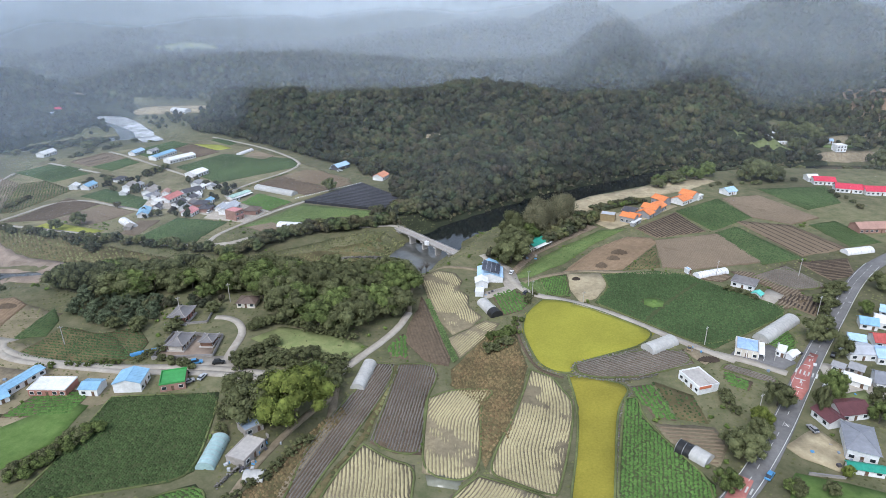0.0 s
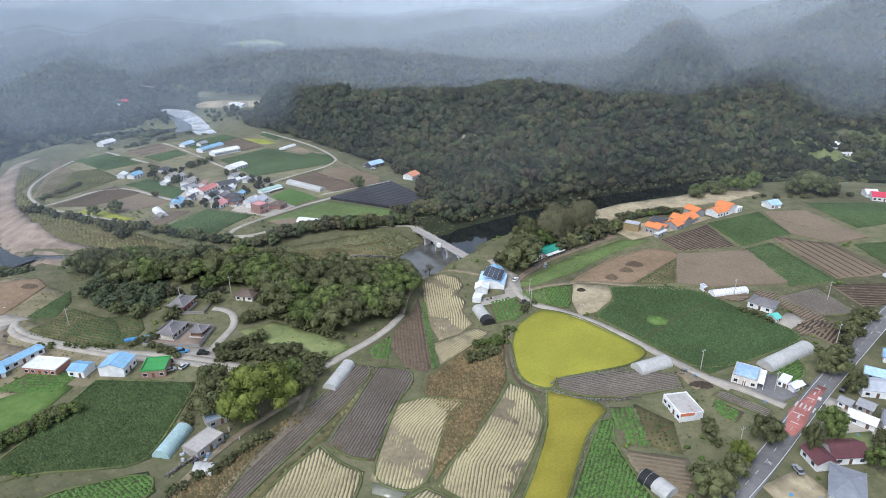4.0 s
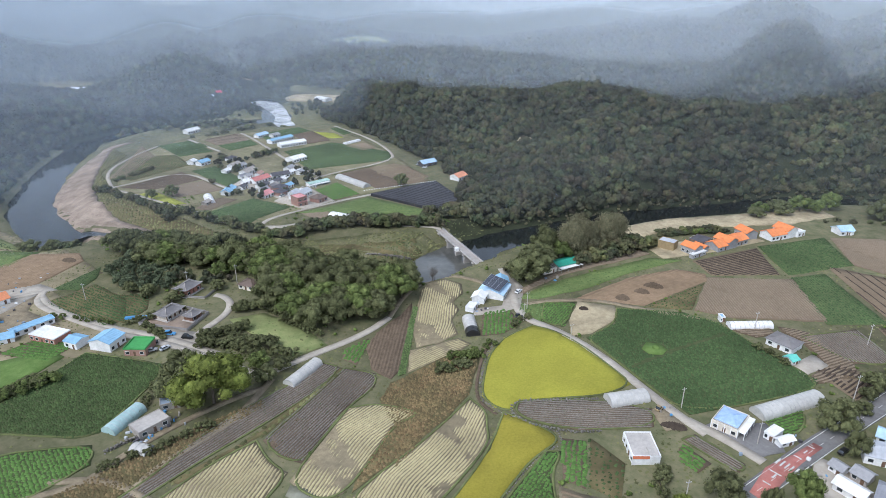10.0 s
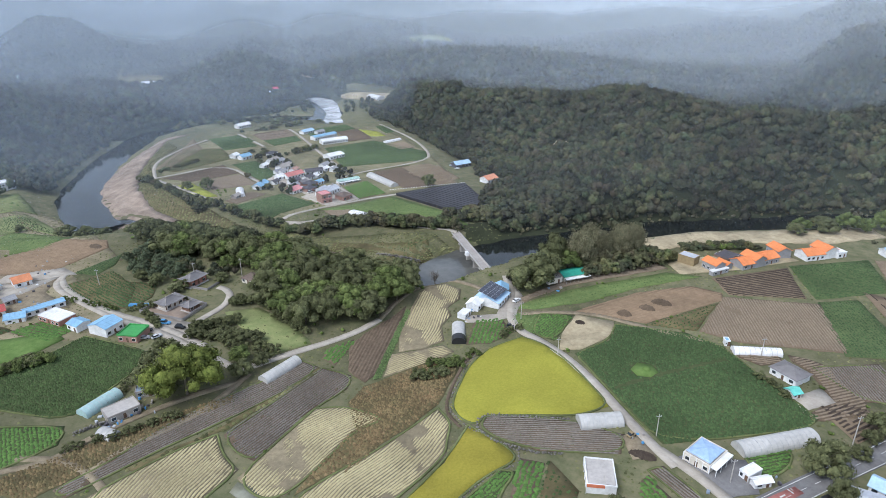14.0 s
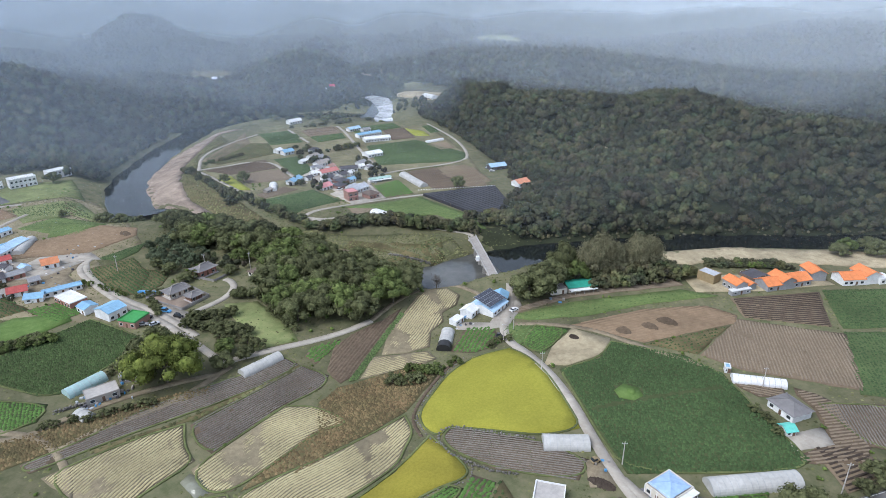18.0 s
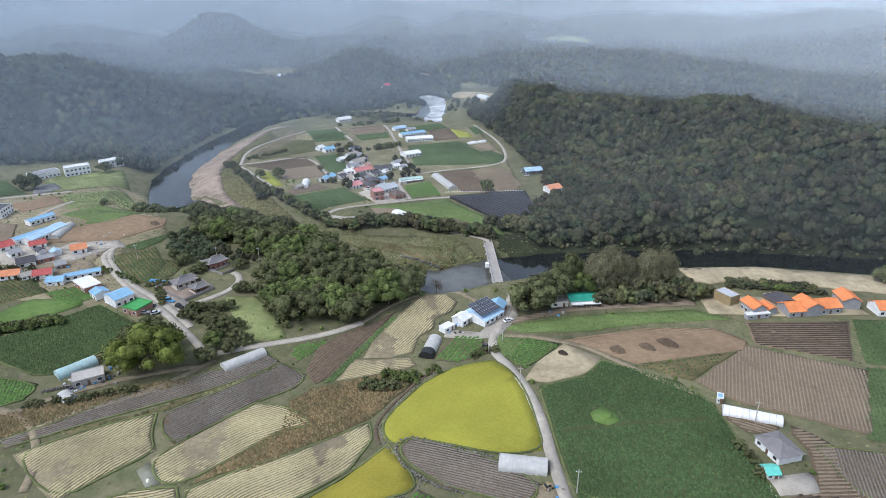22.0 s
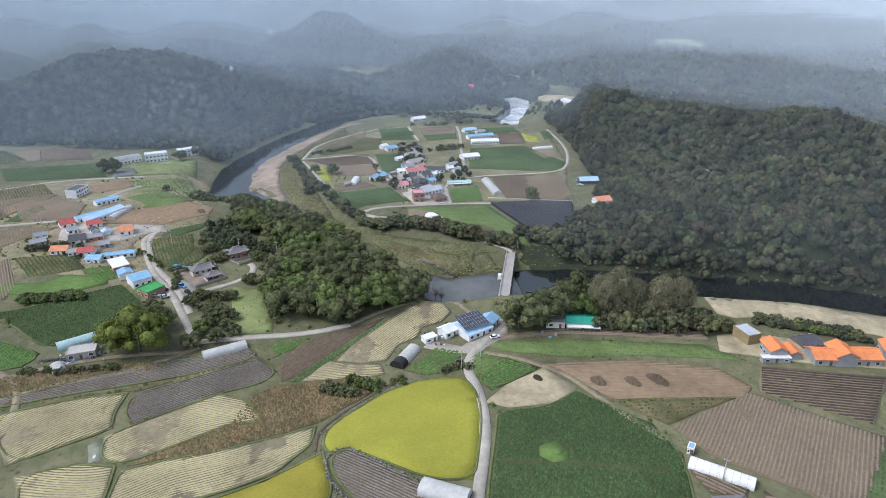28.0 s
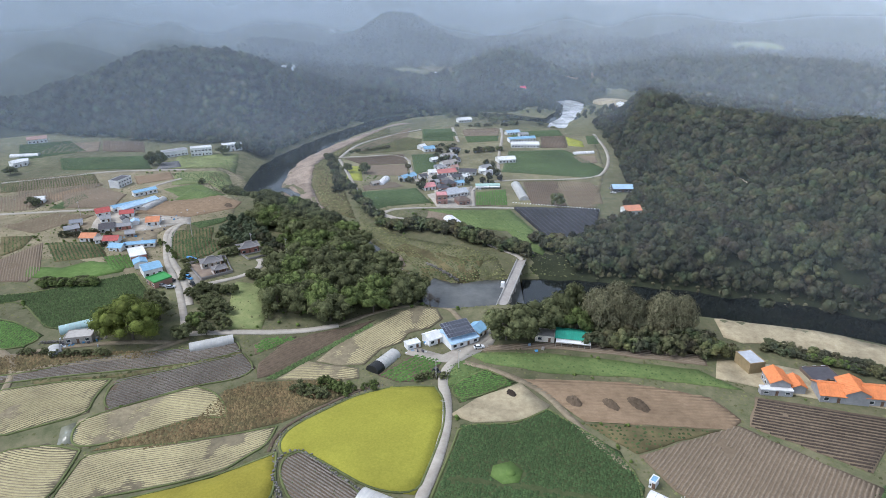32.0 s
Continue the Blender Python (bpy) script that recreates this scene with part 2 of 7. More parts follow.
TONES = dict(
    green=(0.07, 0.31, 0.09), blue=(0.26, 0.45, 0.62), lightblue=(0.36, 0.50, 0.72), bluewhite=(0.42, 0.58, 0.74), bluegrey=(0.26, 0.32, 0.40),
    white=(0.78, 0.78, 0.77), cream=(0.66, 0.61, 0.53), grey=(0.32, 0.32, 0.33), dark=(0.09, 0.085, 0.095), slate=(0.25, 0.26, 0.29),
    tile=(0.20, 0.19, 0.19), orange=(0.64, 0.26, 0.13), orangetile=(0.70, 0.24, 0.09), red=(0.45, 0.10, 0.09), crimson=(0.60, 0.06, 0.10),
    maroon=(0.13, 0.055, 0.06), pink=(0.62, 0.28, 0.28), pinkred=(0.52, 0.20, 0.18), pinktile=(0.42, 0.26, 0.21), salmon=(0.66, 0.30, 0.18),
    brown=(0.16, 0.12, 0.10), stonegrey=(0.36, 0.33, 0.30), teal=(0.04, 0.29, 0.21), paleteal=(0.42, 0.58, 0.52), turquoise=(0.16, 0.56, 0.48), greymetal=(0.46, 0.48, 0.52),
    concrete=(0.46, 0.43, 0.40), stain=(0.36, 0.33, 0.30), brick=(0.34, 0.20, 0.16), redbrick=(0.38, 0.18, 0.14), orangebrick=(0.60, 0.19, 0.10),
    wood=(0.24, 0.14, 0.10), yellow=(0.30, 0.23, 0.13), film=(0.49, 0.48, 0.455), whitefilm=(0.76, 0.75, 0.75), greenplastic=(0.36, 0.50, 0.50),
    blackfilm=(0.03, 0.03, 0.03), black=(0.02, 0.02, 0.02), silver=(0.5, 0.52, 0.55), carblue=(0.1, 0.3, 0.55))
PAINT = {}


def paint(tone, rough=0.6):
    if tone not in PAINT:
        c = TONES[tone]
        PAINT[tone] = mat(tone + "_surface", [v * 0.82 for v in c], [min(0.85, v * 1.12) for v in c], 0.7, 0.15, 0.12, rough=rough, bump=0.08, fine=10)
    return PAINT[tone]


# ---------------------------------------------------------------- shaping
def soft(v, a, b):
    u = np.clip((v - a) / (b - a), 0, 1)
    return u * u * (3 - 2 * u)


def off_line(x, y, line):
    """Distance from points to a line of corners."""
    best = np.full(np.shape(x), 1e9)
    for (ax, ay), (bx, by) in zip(line, line[1:]):
        dx, dy = bx - ax, by - ay
        k = np.clip(((x - ax) * dx + (y - ay) * dy) / (dx * dx + dy * dy), 0, 1)
        best = np.minimum(best, np.hypot(x - ax - k * dx, y - ay - k * dy))
    return best


def inside(x, y, ring):
    hit = np.zeros(np.shape(x), bool)
    for (ax, ay), (bx, by) in zip(ring, ring[1:] + ring[:1]):
        if ay != by:
            hit ^= ((ay > y) != (by > y)) & (x < (bx - ax) * (y - ay) / (by - ay) + ax)
    return hit


def within(x, y, ring):
    """Metres inside a ring (negative outside)."""
    return np.where(inside(x, y, ring), 1, -1) * off_line(x, y, ring + ring[:1])


def rough2(x, y, s, seed=0.0):
    """Cheap smooth noise in -1..1."""
    a, b = x / s + seed, y / s - seed * 1.7
    return (np.sin(a * 1.3 + 1.7 * np.sin(b * 0.9 + seed)) + np.sin(b * 1.7 + 1.3 * np.sin(a * 1.1)) + np.sin((a + b) * 2.3 + seed * 3) * 0.6) / 2.6


def part(name, bm, material, parent=None, label=""):
    me = bpy.data.meshes.new(name)
    bm.to_mesh(me)
    bm.free()
    me.materials.append(material)
    ob = new(name, me)
    ob.parent = parent
    return tagged(ob, label)


def raw(name, verts, faces, material, parent=None, label="", smooth=False):
    """A mesh from arrays: faces is an (n, 3) or (n, 4) array."""
    verts, faces = np.asarray(verts, np.float32), np.asarray(faces, np.int32)
    me = bpy.data.meshes.new(name)
    k = faces.shape[1]
    me.vertices.add(len(verts))
    me.vertices.foreach_set("co", verts.ravel())
    me.loops.add(faces.size)
    me.loops.foreach_set("vertex_index", faces.ravel())
    me.polygons.add(len(faces))
    me.polygons.foreach_set("loop_start", np.arange(0, faces.size, k, dtype=np.int32))
    if smooth:
        me.polygons.foreach_set("use_smooth", np.ones(len(faces), bool))
    me.update(calc_edges=True)
    me.materials.append(material)
    ob = new(name, me)
    ob.parent = parent
    return tagged(ob, label)


OWNER = []


def strewn(protos, place, size, turn, rng):
    """Copies of small shapes, joined: arrays of corners and triangles."""
    vs, fs, at = [], [], 0
    OWNER.clear()
    pick = rng.integers(0, len(protos), len(place))
    for i, (pv, pf) in enumerate(protos):
        k = pick == i
        if not k.any():
            continue
        c, s = np.cos(turn[k])[:, None], np.sin(turn[k])[:, None]
        x, y, z = (pv[None, :, j] * size[k][:, None, j] for j in range(3))
        v = np.stack([x * c - y * s, x * s + y * c, z], 2) + place[k][:, None, :]
        f = pf[None] + (np.arange(k.sum()) * len(pv))[:, None, None] + at
        OWNER.append(np.repeat(np.flatnonzero(k), len(pv)))
        vs.append(v.reshape(-1, 3))
        fs.append(f.reshape(-1, pf.shape[1]))
        at += k.sum() * len(pv)
    return np.concatenate(vs), np.concatenate(fs)


def ball(level):
    bm = bmesh.new()
    bmesh.ops.create_icosphere(bm, subdivisions=level, radius=1)
    v = np.array([q.co for q in bm.verts])
    f = np.array([[q.index for q in p.verts] for p in bm.faces])
    bm.free()
    return v, f


OCTA = (np.array([(1, 0, 0), (0, 1, 0), (-1, 0, 0), (0, -1, 0), (0, 0, 1.0)]), np.array([(0, 1, 4), (1, 2, 4), (2, 3, 4), (3, 0, 4)]))
BALL1 = ball(1)


def crown_shape(lumps, seed, flat=0.8, lean=0.0, base=None):
    """A tree's crown out of leafy lumps, one unit wide and high, standing on z = 0."""
    rng = np.random.default_rng(seed)
    pv, pf = base or BALL1
    vs, fs = [], []
    for i in range(lumps):
        a, up = rng.uniform(0, 6.283), rng.uniform(0.0, 1.0)
        rad = 0.36 * math.sqrt(max(0.05, 1 - (2 * up - 0.75) ** 2 * 0.75)) * rng.uniform(0.55, 1.0)
        c = np.array([math.cos(a) * rad, math.sin(a) * rad, 0.28 + up * 0.5])
        r = rng.uniform(0.15, 0.27) * (1.25 if i < 3 else 1)
        if i == 0:
            c, r = np.array([0, 0, 0.45]), 0.36
        j = pv * (1 + rng.uniform(-0.42, 0.42, (len(pv), 1)))
        vs.append(j * np.array([r, r, r * flat]) + c)
        fs.append(pf + i * len(pv))
    return np.concatenate(vs), np.concatenate(fs)


# ---------------------------------------------------------------- the lie of the land
RIVER_EAST = [(443, 520), (383, 527), (326, 528), (253, 530), (195, 515), (137, 478), (93, 455), (42, 412), (15, 390), (-8, 359)]
POND = [(-6, 357), (-15, 344), (-24, 325), (-40, 316)]
STREAM = [(-40, 316), (-75, 320), (-123, 322), (-150, 314), (-212, 319), (-252, 318)]
RIVER_WEST = [(-252, 300), (-287, 313), (-332, 344), (-377, 395), (-409, 440), (-453, 519), (-445, 587), (-385, 647), (-330, 672), (-363, 723), (-447, 815)]
FAR_REACH = [(-304, 650), (-340, 703), (-372, 740), (-400, 772), (-434, 780)]
WATER_Z = -10.6
HILL_FOOT = [(312, 549), (256, 546), (182, 528), (92, 472), (28, 414), (-12, 408), (-30, 480), (-82, 542), (-144, 598), (-212, 662), (-252, 688), (-285, 750),
             (-250, 830), (0, 880), (225, 820), (290, 660)]
WEST_FOOT = [(-700, 60), (-578, 127), (-528, 176), (-481, 222), (-428, 265), (-378, 325), (-368, 352), (-432, 432), (-470, 500), (-480, 600), (-520, 660), (-640, 700), (-760, 480), (-800, 240)]
HILL_CREST = [(-245, 725, 26), (-177, 655, 34), (-138, 628, 38), (-47, 614, 45), (33, 609, 47), (109, 552, 50), (200, 585, 48), (262, 612, 44)]
# far hills: x, y, height, radius along, radius across, turn
FAR = [(-522, 750, 47, 92, 98, 20), (-585, 560, 30, 120, 100, 30), (-250, 1045, 40, 300, 70, 4), (-438, 960, 26, 110, 50, 30), (180, 1010, 26, 240, 70, -5), (241, 925, 84, 80, 100, 10), (330, 790, 50, 120, 60, 50),
       (390, 900, 80, 80, 100, 15), (520, 960, 120, 170, 190, 15), (700, 760, 140, 200, 240, 0), (560, 620, 70, 90, 90, 40), (-715, 1010, 40, 150, 70, 38), (-660, 1200, 36, 160, 70, 30), (-900, 1100, 32, 200, 90, 10), (-1000, 860, 46, 170, 110, 20),
       (-560, 1440, 34, 300, 120, 8), (-782, 1540, 64, 260, 150, -12), (-1010, 1330, 40, 240, 110, -30), (150, 1500, 62, 420, 150, -6), (300, 1480, 100, 170, 180, 0), (760, 1300, 170, 380, 300, 0), (-1000, 560, 46, 170, 130, 0),
       (-935, 372, 62, 105, 90, 20), (-960, 215, 62, 110, 110, 0), (-1183, 932, 80, 110, 130, 20), (-1360, 1010, 48, 220, 120, 10), (-135, 1830, 82, 300, 170, 8), (-480, 1790, 60, 330, 160, 12), (-1266, 437, 74, 120, 100, 20), (-1420, 330, 64, 170, 150, 0),
       (-820, 120, 50, 180, 150, 0), (-1500, 740, 48, 200, 160, 0), (-1750, 1250, 80, 420, 220, 20), (-1300, 1750, 78, 500, 220, -10), (-860, 2080, 92, 560, 220, 5), (600, 2200, 170, 800, 330, -8), (1500, 1500, 260, 700, 600, 0),
       (-1900, 300, 110, 400, 400, 0), (-2300, 1900, 130, 800, 420, 30), (-1000, 2900, 150, 1200, 420, 10), (900, 3300, 240, 1400, 500, -10), (-3000, 800, 180, 700, 1200, 0),
       (1200, 400, 160, 350, 500, 0), (2600, 1200, 300, 900, 1200, 0)]


def wooded(x, y):
    """Height that the wooded hills add."""
    foot = np.maximum(within(x, y, HILL_FOOT) + 8, 0)
    back, crest = np.maximum(off_line(x, y, [p[:2] for p in HILL_CREST]) - 8, 0), 0
    for cx, cy, cz in HILL_CREST:
        crest = np.maximum(crest, cz * np.exp(-(np.hypot(x - cx, y - cy) / 210) ** 2))
    h = crest * (foot / (foot + back + 0.01)) * (1 + 0.13 * rough2(x, y, 46, 1.0) + 0.07 * rough2(x, y, 19, 4.0))
    w = within(x, y, WEST_FOOT)
    h = np.maximum(h, (54 * np.exp(-((x + 550) / 120) ** 2 - ((y - 312) / 120) ** 2) + 20) * soft(w, 0, 95) * (1 + 0.12 * rough2(x, y, 50, 2.0)))
    for cx, cy, top, ra, rb, turn in FAR:
        c, s = math.cos(radians(turn)), math.sin(radians(turn))
        u, v = (x - cx) * c + (y - cy) * s, (y - cy) * c - (x - cx) * s
        h = np.maximum(h, top * 1.06 * np.exp(-(u / ra) ** 2 - (v / rb) ** 2) * (1 + 0.09 * rough2(x, y, 0.4 * min(ra, rb), 3.0)) - top * 0.05)
    return h


def height(x, y):
    x, y = np.asarray(x, float), np.asarray(y, float)
    z = -1.0 - 4.5 * np.exp(-((x - 10) / 60) ** 2 - ((y - 194) / 94) ** 2) - 3.7 * soft(y, 320, 412) * soft(-x, -50, 50)
    z = z + wooded(x, y)
    for line, w, bank, bed in ((POND, 34, 14, -8.5), (STREAM, 34, 22, -7.8), (RIVER_EAST, 34, 14, -9.0), (RIVER_WEST, 36, 22, -9.0), (FAR_REACH, 28, 20, -9.0)):
        d = off_line(x, y, line)
        z = np.minimum(z, bed + (z - bed) * soft(d, w / 2, w / 2 + bank))
    for line, w in ((POND, 30), (STREAM, 3), (RIVER_EAST, 26), (RIVER_WEST, 27), (FAR_REACH, 17)):
        d = off_line(x, y, line) + (2.5 * rough2(x, y, 9) if line is not FAR_REACH else 3.5 * rough2(x, y, 15, 2.0))
        z = np.minimum(z, z - 5 * (1 - soft(d, w / 2 - 3, w / 2 + 4)))
    return z


def spaced(core0, core1, step, reach):
    a = list(np.arange(core0, core1 + 0.1, step))
    s = step
    while a[-1] < reach:
        s *= 1.13
        a.append(a[-1] + s)
    s = step
    while a[0] > -reach:
        s *= 1.13
        a.insert(0, a[0] - s)
    return np.array(a)


_xs, _ys = spaced(-480, 440, 4.0, 4600), spaced(100, 840, 4.0, 4600)
_gx, _gy = np.meshgrid(_xs, _ys)
_i = np.arange(_gx.size).reshape(_gx.shape)
ground = raw("ground", np.stack([_gx, _gy, height(_gx, _gy)], 2).reshape(-1, 3),
             np.stack([_i[:-1, :-1], _i[:-1, 1:], _i[1:, 1:], _i[1:, :-1]], 2).reshape(-1, 4), M["ground"], smooth=True)
ground.data.materials.append(M["forest_floor"])
_c = (_gx[:-1, :-1] + _gx[1:, 1:]) / 2, (_gy[:-1, :-1] + _gy[1:, 1:]) / 2
ground.data.polygons.foreach_set("material_index", ((wooded(*_c) > 2.0) | ((off_line(*_c, RIVER_EAST) < 34) & (within(*_c, HILL_FOOT) > -32))).astype(np.int32).ravel())
tagged(ground, "grassy valley floor with wooded hills round it", "ground", kind="structure")


def sheet(name, ring, material, lift=0.12, step=5.0, wild=0.6, rise=0.0):
    """A patch that lies on the ground inside a ring, with an uneven rim and a skirt."""
    from mathutils.geometry import delaunay_2d_cdt
    rim = []
    for (ax, ay), (bx, by) in zip(ring, ring[1:] + ring[:1]):
        n = max(1, int(math.hypot(bx - ax, by - ay) / step))
        for i in range(n):
            x, y = ax + (bx - ax) * i / n, ay + (by - ay) * i / n
            rim.append((x + wild * float(rough2(np.array(x), np.array(y), 3.1)), y + wild * float(rough2(np.array(y), np.array(x), 3.7, 2.0))))
    r = np.array(rim)
    gx, gy = np.meshgrid(np.arange(r[:, 0].min(), r[:, 0].max(), step), np.arange(r[:, 1].min(), r[:, 1].max(), step))
    k = within(gx, gy, rim) > step * 0.4
    pts = [Vector(p) for p in rim] + [Vector(p) for p in zip(gx[k], gy[k])]
    n = len(rim)
    v, _, f, *_ = delaunay_2d_cdt(pts, [(i, (i + 1) % n) for i in range(n)], [list(range(n))], 1, 1e-5)
    x, y = np.array([p.x for p in v]), np.array([p.y for p in v])
    z = height(x, y) + lift
    if rise:
        z = z + rise * soft(within(x, y, rim), 0, 1.2)
    bm = bmesh.new()
    bv = [bm.verts.new(p) for p in zip(x, y, z)]
    for q in f:
        bm.faces.new([bv[i] for i in q])
    for q in bm.faces:
        q.smooth = True
    edge = [e for e in bm.edges if e.is_boundary]
    low = bmesh.ops.extrude_edge_only(bm, edges=edge)["geom"]
    for q in low:
        if isinstance(q, bmesh.types.BMVert):
            q.co.z -= lift + 0.6
        elif isinstance(q, bmesh.types.BMFace):
            q.smooth = False
    bmesh.ops.recalc_face_normals(bm, faces=bm.faces)
    return part(name, bm, material)


def band(name, line, width, material, lift=0.15, step=4.0, z=None):
    """A strip of even width along a smoothed line."""
    p = np.array(line, float)
    for _ in range(2):
        q = [p[0]]
        for a, b in zip(p, p[1:]):
            q += [a * 0.75 + b * 0.25, a * 0.25 + b * 0.75]
        p = np.array(q + [p[-1]])
    out = [p[0]]
    for a, b in zip(p, p[1:]):
        n = max(1, int(np.hypot(*(b - a)) / step))
        out += [a + (b - a) * (i + 1) / n for i in range(n)]
    p = np.array(out)
    t = np.gradient(p, axis=0)
    t /= np.maximum(1e-6, np.hypot(t[:, 0], t[:, 1]))[:, None]
    nrm = np.stack([-t[:, 1], t[:, 0]], 1)
    w = np.broadcast_to(np.asarray(width, float), len(p)) if np.ndim(width) == 0 else np.interp(np.linspace(0, 1, len(p)), np.linspace(0, 1, len(width)), width)
    rows = []
    for s, dz in ((-0.52, -0.5), (-0.5, 0), (0, 0.04 if z is None else 0), (0.5, 0), (0.52, -0.5)):
        q = p + nrm * (w * s)[:, None]
        hz = (height(q[:, 0], q[:, 1]) + lift if z is None else np.full(len(q), z)) + dz
        rows.append(np.column_stack([q, hz]))
    v = np.stack(rows, 1).reshape(-1, 3)
    i = np.arange(len(p) - 1)[:, None] * 5 + np.arange(4)[None]
    f = np.stack([i, i + 1, i + 6, i + 5], 2).reshape(-1, 4)[:, ::-1]
    ob = raw(name, v, f, material)
    ob.data.polygons.foreach_set("use_smooth", np.tile([False, z is None, z is None, False], len(p) - 1))
    return ob


def scanned(ring, gap, angle=None, inset=0.8):
    """Straight rows across a ring: (start, end) pairs, along its long way or at an angle in degrees."""
    r = np.array(ring, float)
    if angle is None:
        c = r - r.mean(0)
        d = np.array(max(zip(r, np.roll(r, -1, 0)), key=lambda e: np.hypot(*(e[1] - e[0]))))
        d = d[1] - d[0]
        angle = math.degrees(math.atan2(d[1], d[0]))
    c, s = math.cos(radians(angle)), math.sin(radians(angle))
    u, v = r @ (c, s), r @ (-s, c)
    rows = []
    for w in np.arange(v.min() + gap * 0.5, v.max(), gap):
        cut = []
        for (ua, va), (ub, vb) in zip(zip(u, v), zip(np.roll(u, -1), np.roll(v, -1))):
            if (va > w) != (vb > w):
                cut.append(ua + (ub - ua) * (w - va) / (vb - va))
        cut.sort()
        for a, b in zip(cut[::2], cut[1::2]):
            if b - a > 2 * inset + 0.5:
                rows.append(((a + inset, w), (b - inset, w)))
    return rows, np.array([[c, s], [-s, c]])


def swaths(ring, gap, width, tall, lift, rng, angle=None, bare=0.3):
    """Straw swaths that bend with the field and thin out over bare patches."""
    r = np.array(ring, float)
    rows, turn = scanned(ring, gap, angle)
    uv = r @ turn.T
    us = np.arange(uv[:, 0].min() + 0.5, uv[:, 0].max(), 1.1)
    mid = np.zeros(len(us))
    for j, u0 in enumerate(us):
        cut = [va + (vb - va) * (u0 - ua) / (ub - ua) for (ua, va), (ub, vb) in zip(uv, np.roll(uv, -1, 0)) if (ua > u0) != (ub > u0)]
        mid[j] = (min(cut) + max(cut)) / 2 if cut else 0
    k = np.ones(31) / 31
    mid = np.convolve(np.pad(mid, 15, mode="edge"), k, "valid")
    base = mid.mean()
    lo, hi = uv[:, 1].min() - base - np.ptp(mid), uv[:, 1].max() - base + np.ptp(mid)
    n = len(us)
    vs, fs, at = [], [], 0
    for w in np.arange(lo, hi, gap):
        v = w + mid + 0.25 * np.sin(us * 0.11 + w * 0.4) + rng.normal(0, 0.05, n)
        xy = np.column_stack([us, v]) @ turn
        x, y = xy[:, 0], xy[:, 1]
        full = soft(within(x, y, ring), 0.3, 1.6)
        if not (full > 0).any():
            continue
        thick = rough2(x, y, 11.0, 5.0) + 0.5 * rough2(x, y, 3.0, 1.0) + rng.normal(0, 0.1, n)
        full = full * soft(thick, -1.15 + bare, -0.75 + bare) * rng.uniform(0.9, 1.1, n)
        q = []
        for s, hz in ((-0.5, 0), (-0.2, 0.9), (0.2, 1.0), (0.5, 0)):
            p = np.column_stack([us, v + s * width * full]) @ turn
            q.append(np.column_stack([p, height(p[:, 0], p[:, 1]) + lift + hz * tall * full - 0.12 * (full < 0.05)]))
        vs.append(np.stack(q, 1).reshape(-1, 3))
        i = np.flatnonzero((full[:-1] > 0.02) | (full[1:] > 0.02))[:, None] * 4 + np.arange(3)[None] + at
        fs.append(np.stack([i, i + 1, i + 5, i + 4], 2).reshape(-1, 4)[:, ::-1])
        at += n * 4
    return np.concatenate(vs), np.concatenate(fs)


def ridges(ring, gap, width, tall, lift, rng, angle=None, gaps=0.0, wave=0.15, step=1.6):
    """Low ridges along rows: arrays of corners and quads."""
    rows, turn = scanned(ring, gap, angle)
    vs, fs, at = [], [], 0
    for (a, w), (b, _) in rows:
        n = max(2, int((b - a) / step))
        u = np.linspace(a, b, n)
        v = w + wave * np.sin(u * 0.07 + w * 0.03) + rng.normal(0, 0.05, n)
        xy = np.column_stack([u, v])
        q = []
        k = rng.uniform(0.75, 1.25, n)
        for s, hz in ((-0.5, 0), (-0.22, 0.9), (0.22, 1.0), (0.5, 0)):
            p = np.column_stack([u, v + s * width * k]) @ turn
            q.append(np.column_stack([p, height(p[:, 0], p[:, 1]) + lift + hz * tall * k]))
        vs.append(np.stack(q, 1).reshape(-1, 3))
        i = np.arange(n - 1)
        if gaps:
            m = (xy @ turn)[:-1]
            i = i[(rough2(m[:, 0], m[:, 1], 9.0, 5.0) + 0.45 * rough2(m[:, 0], m[:, 1], 2.6, 1.0) + rng.normal(0, 0.12, n - 1) > -1.1 + gaps * 1.6) & (rng.random(n - 1) > gaps * 0.03)]
        i = i[:, None] * 4 + np.arange(3)[None] + at
        fs.append(np.stack([i, i + 1, i + 5, i + 4], 2).reshape(-1, 4)[:, ::-1])
        at += n * 4
    return np.concatenate(vs), np.concatenate(fs)


def planted(ring, gap, step, size, tall, lift, rng, angle=None, jitter=0.25, miss=0.05):
    rows, turn = scanned(ring, gap, angle)
    ps = []
    for (a, w), (b, _) in rows:
        u = np.arange(a, b, step)
        u = u[rng.random(len(u)) > miss]
        ps.append(np.column_stack([u + rng.normal(0, step * jitter, len(u)), w + rng.normal(0, gap * jitter * 0.5, len(u))]) @ turn)
    p = np.concatenate(ps)
    for hx, hy, hr in HOLES:
        p = p[np.hypot(p[:, 0] - hx, p[:, 1] - hy) > hr]
    p = p[off_line(p[:, 0], p[:, 1], [(92, 248), (107, 264), (128, 284)]) > 1.0]
    k = rng.uniform(0.7, 1.3, len(p))
    place = np.column_stack([p, height(p[:, 0], p[:, 1]) + lift])
    return strewn([OCTA], place, np.column_stack([k * size, k * size, k * tall]), rng.uniform(0, 6.28, len(p)), rng)


